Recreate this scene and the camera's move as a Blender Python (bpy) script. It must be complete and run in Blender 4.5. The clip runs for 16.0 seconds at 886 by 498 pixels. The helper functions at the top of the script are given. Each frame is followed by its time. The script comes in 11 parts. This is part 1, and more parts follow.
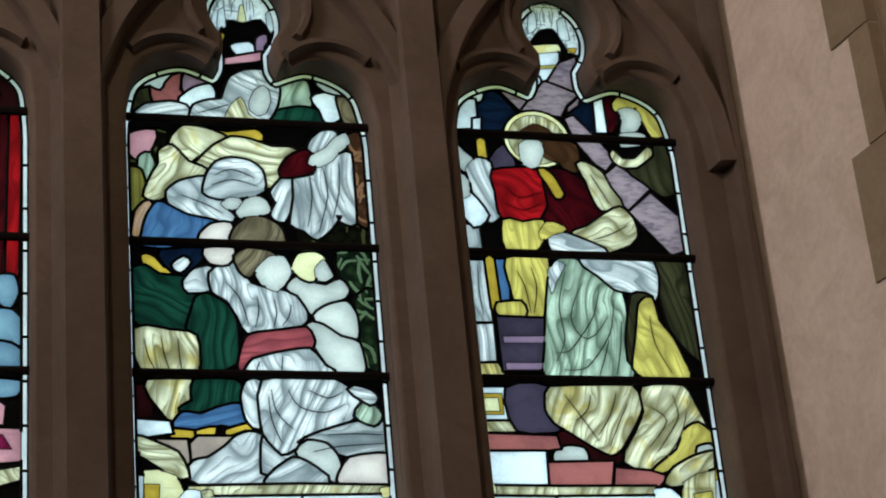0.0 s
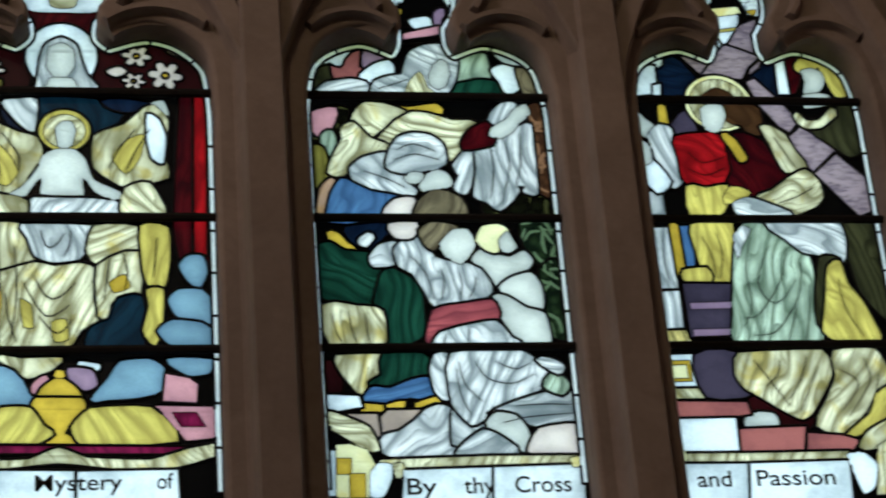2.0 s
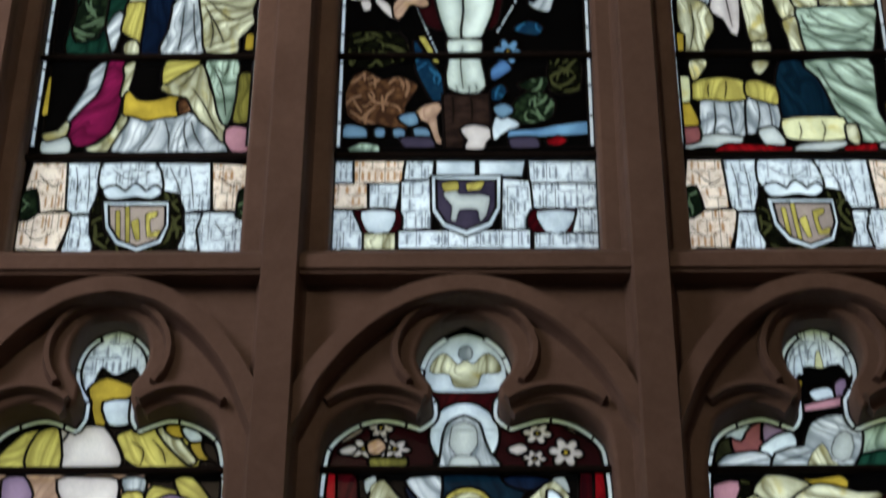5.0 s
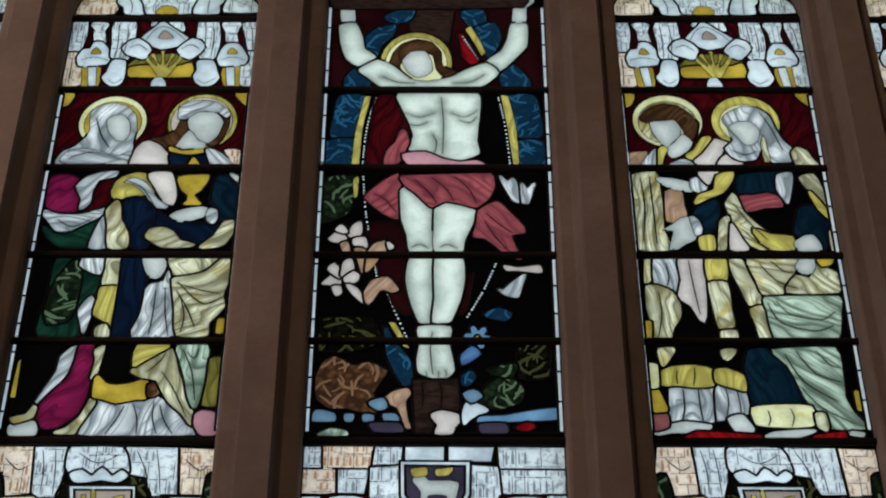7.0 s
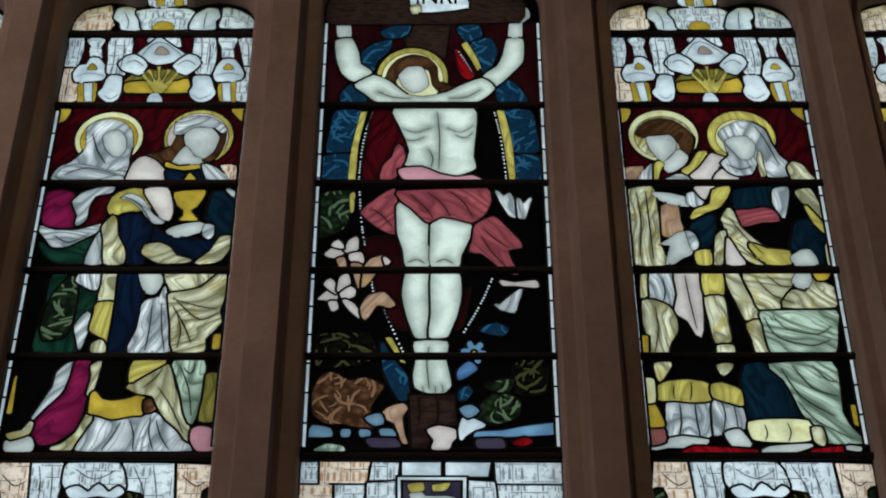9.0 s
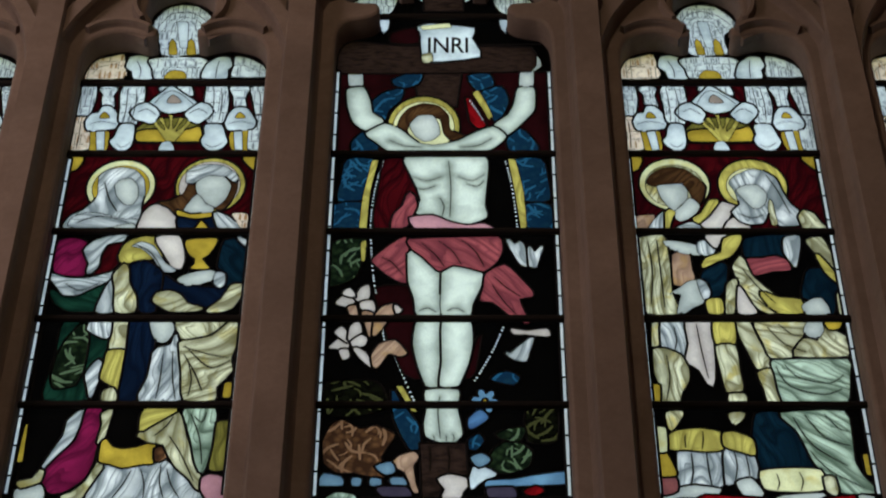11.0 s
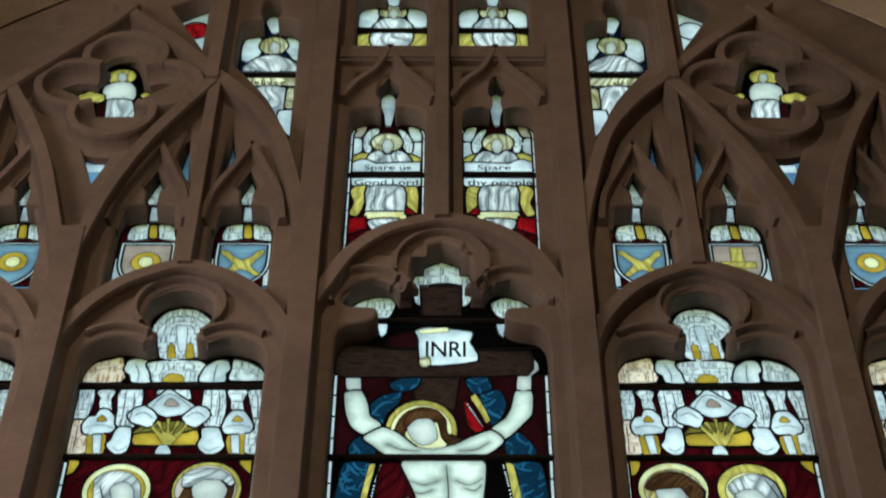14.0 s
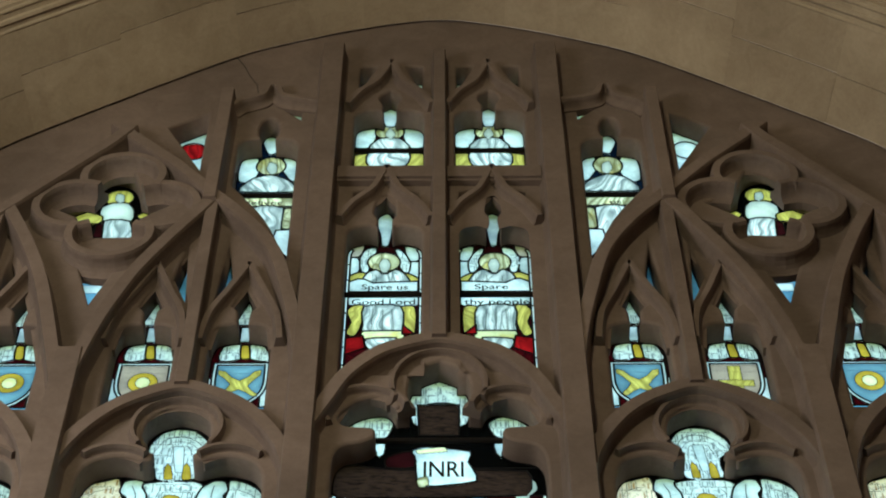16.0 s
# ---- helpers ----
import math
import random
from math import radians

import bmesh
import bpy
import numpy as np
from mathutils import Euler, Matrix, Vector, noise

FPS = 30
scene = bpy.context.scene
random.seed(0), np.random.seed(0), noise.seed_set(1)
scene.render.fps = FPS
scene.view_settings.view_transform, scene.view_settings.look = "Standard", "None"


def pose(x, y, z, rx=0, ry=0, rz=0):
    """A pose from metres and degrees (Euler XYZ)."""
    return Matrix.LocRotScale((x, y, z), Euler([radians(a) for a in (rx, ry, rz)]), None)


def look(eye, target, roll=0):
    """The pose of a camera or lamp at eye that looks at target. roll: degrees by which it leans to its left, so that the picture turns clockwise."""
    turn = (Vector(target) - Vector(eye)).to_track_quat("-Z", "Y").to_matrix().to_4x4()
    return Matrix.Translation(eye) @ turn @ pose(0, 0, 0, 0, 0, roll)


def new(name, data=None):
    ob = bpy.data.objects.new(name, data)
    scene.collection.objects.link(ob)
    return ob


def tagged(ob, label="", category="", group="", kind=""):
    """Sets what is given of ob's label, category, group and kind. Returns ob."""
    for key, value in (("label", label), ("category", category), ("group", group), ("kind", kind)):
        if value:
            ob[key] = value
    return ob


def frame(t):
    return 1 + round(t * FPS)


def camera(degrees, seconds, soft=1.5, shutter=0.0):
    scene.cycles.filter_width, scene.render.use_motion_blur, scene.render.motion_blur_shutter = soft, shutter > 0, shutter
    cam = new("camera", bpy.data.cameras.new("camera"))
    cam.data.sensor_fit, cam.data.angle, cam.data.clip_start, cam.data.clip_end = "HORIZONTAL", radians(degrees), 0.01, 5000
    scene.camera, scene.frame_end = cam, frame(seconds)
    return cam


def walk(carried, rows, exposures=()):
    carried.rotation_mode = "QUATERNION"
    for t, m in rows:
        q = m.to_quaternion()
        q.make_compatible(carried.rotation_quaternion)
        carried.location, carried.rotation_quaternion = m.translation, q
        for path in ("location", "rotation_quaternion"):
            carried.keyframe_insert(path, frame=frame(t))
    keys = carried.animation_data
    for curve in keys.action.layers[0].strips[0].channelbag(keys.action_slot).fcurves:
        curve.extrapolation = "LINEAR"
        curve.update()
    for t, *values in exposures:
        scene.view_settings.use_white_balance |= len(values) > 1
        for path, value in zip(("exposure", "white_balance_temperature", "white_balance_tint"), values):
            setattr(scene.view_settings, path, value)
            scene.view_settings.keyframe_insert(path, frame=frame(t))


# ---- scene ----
# ---------------------------------------------------------------- camera
EYE = Vector((0.02, -4.2, 1.6))
cam = camera(23.93, 16.0, soft=1.9, shutter=0.5)
# seconds, yaw to the left, pitch up, lean to the left (degrees)
TURNS = [
    (0.0, -16.79, 25.69, -5.56),
    (0.5, -16.30, 25.48, -5.60),
    (1.0, -15.32, 25.27, -5.48),
    (1.5, -13.64, 25.19, -5.24),
    (2.0, -11.16, 25.34, -4.80),
    (2.5, -8.14, 25.81, -4.10),
    (3.0, -5.04, 26.75, -3.11),
    (3.5, -2.34, 28.20, -1.88),
    (4.0, -0.38, 30.27, -0.74),
    (4.5, 0.73, 32.96, -0.00),
    (5.0, 1.03, 36.03, 0.36),
    (5.2, 1.01, 37.28, 0.55),
    (7.3, -0.17, 44.16, -0.02),
    (7.5, -0.24, 44.27, -0.02),
    (8.0, -0.31, 44.34, -0.02),
    (8.5, -0.27, 44.27, -0.04),
    (8.7, -0.22, 44.25, -0.13),
    (10.8, 0.28, 45.22, 0.14),
    (11.0, 0.27, 45.58, 0.20),
    (11.5, 0.24, 46.64, 0.22),
    (12.0, 0.20, 47.96, 0.26),
    (12.5, 0.16, 49.45, 0.24),
    (13.0, 0.16, 51.00, 0.23),
    (13.5, 0.18, 52.52, 0.23),
    (14.0, 0.22, 53.89, 0.25),
    (14.5, 0.26, 55.06, 0.28),
    (15.0, 0.27, 56.00, 0.27),
    (15.5, 0.22, 56.69, 0.13),
    (16.0, 0.09, 57.16, -0.11),
]


def aim(yaw, pitch, lean):
    y, p = radians(yaw), radians(pitch)
    way = Vector((-math.sin(y) * math.cos(p), math.cos(y) * math.cos(p), math.sin(p)))
    return look(EYE, EYE + way, lean)


STOPS = 3.1
EXPOSURES = [(t, STOPS + e, k, tint) for t, e, k, tint in ((0.0, -0.02, 6500, 8), (2.5, 0.0, 6500, 10), (4.5, -0.28, 6650, 21), (8.0, -0.62, 6700, 20), (11.0, -0.62, 6700, 18),
                                                            (12.5, -0.50, 6600, 18), (13.5, -0.28, 6550, 14), (14.5, -0.10, 6350, 1), (15.0, 0.06, 6150, -5), (16.0, 0.22, 5950, -8))]
walk(cam, [(t, aim(y, p, r)) for t, y, p, r in TURNS], EXPOSURES)

# ---------------------------------------------------------------- light
world = bpy.data.worlds.new("sky")
scene.world = world
world.use_nodes = True
nt = world.node_tree
nt.nodes.clear()
sky = nt.nodes.new("ShaderNodeTexSky")
sky.sky_type, sky.sun_disc = "NISHITA", False
sky.air_density, sky.dust_density, sky.ozone_density = 0.6, 8.0, 0.5
sky.sun_elevation, sky.sun_rotation = radians(48), radians(200)
back = nt.nodes.new("ShaderNodeBackground")
back.inputs["Strength"].default_value = 0.235
outw = nt.nodes.new("ShaderNodeOutputWorld")
nt.links.new(sky.outputs[0], back.inputs["Color"])
nt.links.new(back.outputs[0], outw.inputs["Surface"])


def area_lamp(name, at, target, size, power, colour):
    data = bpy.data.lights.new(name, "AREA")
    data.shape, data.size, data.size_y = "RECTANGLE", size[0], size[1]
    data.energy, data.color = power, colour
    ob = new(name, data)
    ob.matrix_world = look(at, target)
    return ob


# Unseen area lamps added to fill the stone; no window or pendant stands there.
area_lamp("side_fill_light", (-3.4, -2.6, 5.8), (1.8, -0.3, 4.6), (1.6, 2.6), 17.0, (1.0, 0.85, 0.79))
area_lamp("nave_fill_light", (-1.0, -11.0, 8.4), (0.3, 0, 5.5), (3.0, 3.0), 4.0, (1.0, 0.86, 0.78))
area_lamp("upper_fill_light", (-1.2, -5.6, 6.6), (0.4, -0.3, 9.4), (0.4, 0.4), 12.0, (1.0, 0.80, 0.52))


# ---------------------------------------------------------------- materials
def nodes_of(name):
    m = bpy.data.materials.new(name)
    m.use_nodes = True
    n = m.node_tree
    n.nodes.clear()
    return m, n


def add(n, kind, **values):
    node = n.nodes.new(kind)
    for k, v in values.items():
        node.inputs[k.replace("_", " ")].default_value = v
    return node


def ramp(n, source, stops):
    r = n.nodes.new("ShaderNodeValToRGB")
    e = r.color_ramp.elements
    while len(e) < len(stops):
        e.new(0.5)
    for el, (p, c) in zip(e, stops):
        el.position, el.color = p, (*c, 1)
    n.links.new(source, r.inputs[0])
    return r.outputs[0]


def mixed(n, kind, fac, a, b):
    m = n.nodes.new("ShaderNodeMix")
    m.data_type, m.blend_type = "RGBA", kind
    for socket, v in ((m.inputs["Factor"], fac), (m.inputs[6], a), (m.inputs[7], b)):
        if hasattr(v, "links"):
            n.links.new(v, socket)
        elif isinstance(v, (int, float)):
            socket.default_value = v
        else:
            socket.default_value = (*v, 1)
    return m.outputs[2]


def stone_material(name, light, dark, bump=0.25, rough=0.9, coarse=2.2):
    m, n = nodes_of(name)
    at = n.nodes.new("ShaderNodeTexCoord").outputs["Object"]
    big = add(n, "ShaderNodeTexNoise", Scale=coarse, Detail=5.0, Roughness=0.6)
    fine = add(n, "ShaderNodeTexNoise", Scale=55.0, Detail=6.0, Roughness=0.7)
    grit = add(n, "ShaderNodeTexNoise", Scale=240.0, Detail=2.0)
    stain = add(n, "ShaderNodeTexNoise", Scale=7.0, Detail=4.0, Roughness=0.7, Distortion=0.8)
    for t in (big, fine, grit, stain):
        n.links.new(at, t.inputs["Vector"])
    c = ramp(n, big.outputs[0], [(0.3, dark), (0.7, light)])
    c = mixed(n, "MULTIPLY", 0.55, c, ramp(n, stain.outputs[0], [(0.35, (0.72, 0.68, 0.64)), (0.62, (1, 1, 1))]))
    c = mixed(n, "MULTIPLY", 0.5, c, ramp(n, fine.outputs[0], [(0.3, (0.75, 0.74, 0.72)), (0.65, (1, 1, 1))]))
    oi = n.nodes.new("ShaderNodeObjectInfo")
    c = mixed(n, "MULTIPLY", 1.0, c, ramp(n, oi.outputs["Random"], [(0.0, (0.86, 0.85, 0.84)), (1.0, (1, 1, 1))]))
    b = add(n, "ShaderNodeBump", Strength=bump, Distance=0.004)
    hsum = n.nodes.new("ShaderNodeMath")
    hsum.operation = "ADD"
    n.links.new(fine.outputs[0], hsum.inputs[0])
    n.links.new(grit.outputs[0], hsum.inputs[1])
    n.links.new(hsum.outputs[0], b.inputs["Height"])
    p = add(n, "ShaderNodeBsdfPrincipled", Roughness=rough)
    n.links.new(c, p.inputs["Base Color"])
    n.links.new(b.outputs[0], p.inputs["Normal"])
    o = n.nodes.new("ShaderNodeOutputMaterial")
    n.links.new(p.outputs[0], o.inputs[0])
    return m


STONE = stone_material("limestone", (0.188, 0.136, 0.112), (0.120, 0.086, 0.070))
ASHLAR = stone_material("ashlar_stone", (0.43, 0.345, 0.25), (0.28, 0.215, 0.15), coarse=1.3)
PLASTER = stone_material("limewashed_plaster", (0.86, 0.75, 0.70), (0.78, 0.67, 0.625), 0.12, 0.95, 1.2)
FLOORSTONE = stone_material("floor_stone", (0.32, 0.27, 0.22), (0.22, 0.19, 0.16))
TIMBER = stone_material("dark_oak", (0.16, 0.09, 0.05), (0.08, 0.045, 0.025))
GRASS = stone_material("lawn_grass", (0.07, 0.10, 0.03), (0.04, 0.07, 0.02))
CRACK = stone_material("open_joint", (0.05, 0.04, 0.03), (0.03, 0.025, 0.02))


def metal_material(name, colour, rough, metallic):
    m, n = nodes_of(name)
    at = n.nodes.new("ShaderNodeTexCoord").outputs["Object"]
    t = add(n, "ShaderNodeTexNoise", Scale=60.0, Detail=4.0)
    n.links.new(at, t.inputs["Vector"])
    c = ramp(n, t.outputs[0], [(0.3, tuple(v * 0.6 for v in colour)), (0.7, colour)])
    p = add(n, "ShaderNodeBsdfPrincipled", Roughness=rough, Metallic=metallic, Specular_IOR_Level=0.1)
    n.links.new(c, p.inputs["Base Color"])
    o = n.nodes.new("ShaderNodeOutputMaterial")
    n.links.new(p.outputs[0], o.inputs[0])
    return m


LEAD = metal_material("lead_came", (0.008, 0.008, 0.009), 0.85, 0.0)
IRON = metal_material("iron_saddle_bar", (0.009, 0.007, 0.006), 0.8, 0.0)
PAINT = metal_material("vitreous_black_paint", (0.010, 0.008, 0.006), 0.95, 0.0)


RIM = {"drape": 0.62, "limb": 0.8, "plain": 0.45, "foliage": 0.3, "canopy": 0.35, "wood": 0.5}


def glass_material(name, colour, shade=None, style="drape", depth=0.6, scale=1.0, stain=None):
    """Painted glass that scatters the daylight from behind it. shade: the tint where the paint is thick; stain: a silver stain in patches."""
    m, n = nodes_of(name)
    shade = shade or tuple(v * 0.42 for v in colour)
    coord = n.nodes.new("ShaderNodeTexCoord").outputs["Object"]
    oi = n.nodes.new("ShaderNodeObjectInfo")
    shift = n.nodes.new("ShaderNodeVectorMath")
    shift.operation = "ADD"
    gap = n.nodes.new("ShaderNodeCombineXYZ")
    mul = n.nodes.new("ShaderNodeMath")
    mul.operation = "MULTIPLY"
    mul.inputs[1].default_value = 37.0
    n.links.new(oi.outputs["Random"], mul.inputs[0])
    n.links.new(mul.outputs[0], gap.inputs[1])
    n.links.new(coord, shift.inputs[0])
    n.links.new(gap.outputs[0], shift.inputs[1])
    at = shift.outputs[0]
    wash = add(n, "ShaderNodeTexNoise", Scale=9.0 * scale, Detail=4.0, Roughness=0.6)
    n.links.new(at, wash.inputs["Vector"])
    if style == "drape":
        # folds that run along the cloth: each dark at its crease and fading to light, wandering and dying out
        way = n.nodes.new("ShaderNodeAttribute")
        way.attribute_name = "fold"
        split = n.nodes.new("ShaderNodeSeparateXYZ")
        n.links.new(way.outputs["Vector"], split.inputs[0])

        def streaks(across, along, detail):
            squash = n.nodes.new("ShaderNodeMapping")
            squash.inputs["Scale"].default_value = (across * scale, along * scale, 1.0)
            n.links.new(way.outputs["Vector"], squash.inputs["Vector"])
            t = add(n, "ShaderNodeTexNoise", Scale=1.0, Detail=detail, Roughness=0.5, Distortion=0.3)
            n.links.new(squash.outputs[0], t.inputs["Vector"])
            return t.outputs[0]

        def pleats(per_metre, sway, wander):
            a = n.nodes.new("ShaderNodeMath")
            a.operation = "MULTIPLY_ADD"
            a.inputs[1].default_value = sway
            n.links.new(wander, a.inputs[0])
            b = n.nodes.new("ShaderNodeMath")
            b.operation = "MULTIPLY_ADD"
            b.inputs[1].default_value = per_metre * scale
            n.links.new(split.outputs[0], b.inputs[0])
            n.links.new(split.outputs[2], a.inputs[2])
            n.links.new(a.outputs[0], b.inputs[2])
            f = n.nodes.new("ShaderNodeMath")
            f.operation = "FRACT"
            n.links.new(b.outputs[0], f.inputs[0])
            return f.outputs[0]

        broad = ramp(n, pleats(25.0, 5.5, streaks(9.0, 4.5, 1.0)), [(0.0, (0.0,) * 3), (0.08, (0.05,) * 3), (0.24, (0.34,) * 3), (0.50, (1, 1, 1)), (0.88, (0.70,) * 3), (1.0, (0.28,) * 3)])
        narrow = ramp(n, pleats(64.0, 7.0, streaks(16.0, 6.0, 1.0)), [(0.0, (0.05,) * 3), (0.10, (0.35,) * 3), (0.40, (0.95,) * 3), (1.0, (1, 1, 1))])
        faded = ramp(n, streaks(20.0, 9.0, 2.0), [(0.34, (0.0,) * 3), (0.52, (1, 1, 1))])
        f = mixed(n, "MULTIPLY", faded, broad, narrow)
        f = mixed(n, "MULTIPLY", 0.7, f, ramp(n, streaks(11.0, 6.0, 2.0), [(0.38, (0.20,) * 3), (0.54, (1, 1, 1))]))
        stops = [(0.0, (0, 0, 0)), (1.0, (1, 1, 1))]
    elif style == "foliage":
        v = add(n, "ShaderNodeTexVoronoi", Scale=46.0 * scale)
        n.links.new(at, v.inputs["Vector"])
        f = v.outputs["Distance"]
        stops = [(0.05, (1, 1, 1)), (0.42, (0.35,) * 3), (0.62, (0, 0, 0))]
    elif style == "canopy":
        v = add(n, "ShaderNodeTexNoise", Scale=60.0, Detail=3.0, Roughness=0.6)
        n.links.new(at, v.inputs["Vector"])
        f = v.outputs[0]
        stops = [(0.34, (0.25,) * 3), (0.50, (1, 1, 1)), (0.70, (0.85,) * 3)]
    elif style == "wood":
        squash = n.nodes.new("ShaderNodeMapping")
        squash.inputs["Scale"].default_value = (26.0, 26.0, 90.0)
        squash.inputs["Rotation"].default_value = (0, radians(-42), 0)
        n.links.new(at, squash.inputs["Vector"])
        fold = add(n, "ShaderNodeTexNoise", Scale=1.0, Detail=4.0, Roughness=0.6, Distortion=0.4)
        n.links.new(squash.outputs[0], fold.inputs["Vector"])
        f = fold.outputs[0]
        stops = [(0.34, (0, 0, 0)), (0.56, (1, 1, 1))]
    elif style == "limb":
        fold = add(n, "ShaderNodeTexNoise", Scale=14.0, Detail=2.0, Roughness=0.4)
        n.links.new(at, fold.inputs["Vector"])
        f = fold.outputs[0]
        stops = [(0.34, (0.68,) * 3), (0.5, (1, 1, 1))]
    else:
        f = wash.outputs[0]
        stops = [(0.32, (0.3,) * 3), (0.6, (1, 1, 1))]
    g = ramp(n, f, stops)
    soft = mixed(n, "MIX", 1.0 - depth, g, (1, 1, 1))
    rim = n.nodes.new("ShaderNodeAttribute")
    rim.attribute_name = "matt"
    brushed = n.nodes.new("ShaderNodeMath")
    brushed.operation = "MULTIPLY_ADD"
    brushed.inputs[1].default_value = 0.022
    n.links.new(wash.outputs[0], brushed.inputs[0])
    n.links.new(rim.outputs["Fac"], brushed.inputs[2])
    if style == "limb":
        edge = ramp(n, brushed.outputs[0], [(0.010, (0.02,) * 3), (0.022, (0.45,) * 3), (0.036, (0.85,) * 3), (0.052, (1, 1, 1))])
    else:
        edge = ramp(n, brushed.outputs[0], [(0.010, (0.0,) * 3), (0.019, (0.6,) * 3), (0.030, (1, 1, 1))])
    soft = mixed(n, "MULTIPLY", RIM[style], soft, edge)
    if stain:
        patch = add(n, "ShaderNodeTexNoise", Scale=13.0, Detail=2.0, Roughness=0.55, Distortion=0.6)
        n.links.new(at, patch.inputs["Vector"])
        colour = mixed(n, "MIX", ramp(n, patch.outputs[0], [(0.53, (0, 0, 0)), (0.66, (0.85,) * 3)]), colour, stain)
    c = mixed(n, "MIX", soft, shade, colour)
    c = mixed(n, "MULTIPLY", 0.35, c, ramp(n, wash.outputs[0], [(0.3, (0.62, 0.66, 0.66)), (0.62, (1, 1, 1))]))
    speck = add(n, "ShaderNodeTexNoise", Scale=260.0, Detail=2.0)
    n.links.new(at, speck.inputs["Vector"])
    c = mixed(n, "MULTIPLY", 0.35, c, ramp(n, speck.outputs[0], [(0.35, (0.7,) * 3), (0.6, (1, 1, 1))]))
    c = mixed(n, "MULTIPLY", 1.0, c, ramp(n, oi.outputs["Random"], [(0.0, (0.90,) * 3), (1.0, (1, 1, 1))]))
    t = n.nodes.new("ShaderNodeBsdfTranslucent")
    n.links.new(c, t.inputs["Color"])
    gl = add(n, "ShaderNodeBsdfGlossy", Roughness=0.25)
    gl.inputs["Color"].default_value = (0.8, 0.8, 0.8, 1)
    mx = n.nodes.new("ShaderNodeMixShader")
    mx.inputs[0].default_value = 0.006
    n.links.new(t.outputs[0], mx.inputs[1])
    n.links.new(gl.outputs[0], mx.inputs[2])
    o = n.nodes.new("ShaderNodeOutputMaterial")
    n.links.new(mx.outputs[0], o.inputs[0])
    return m


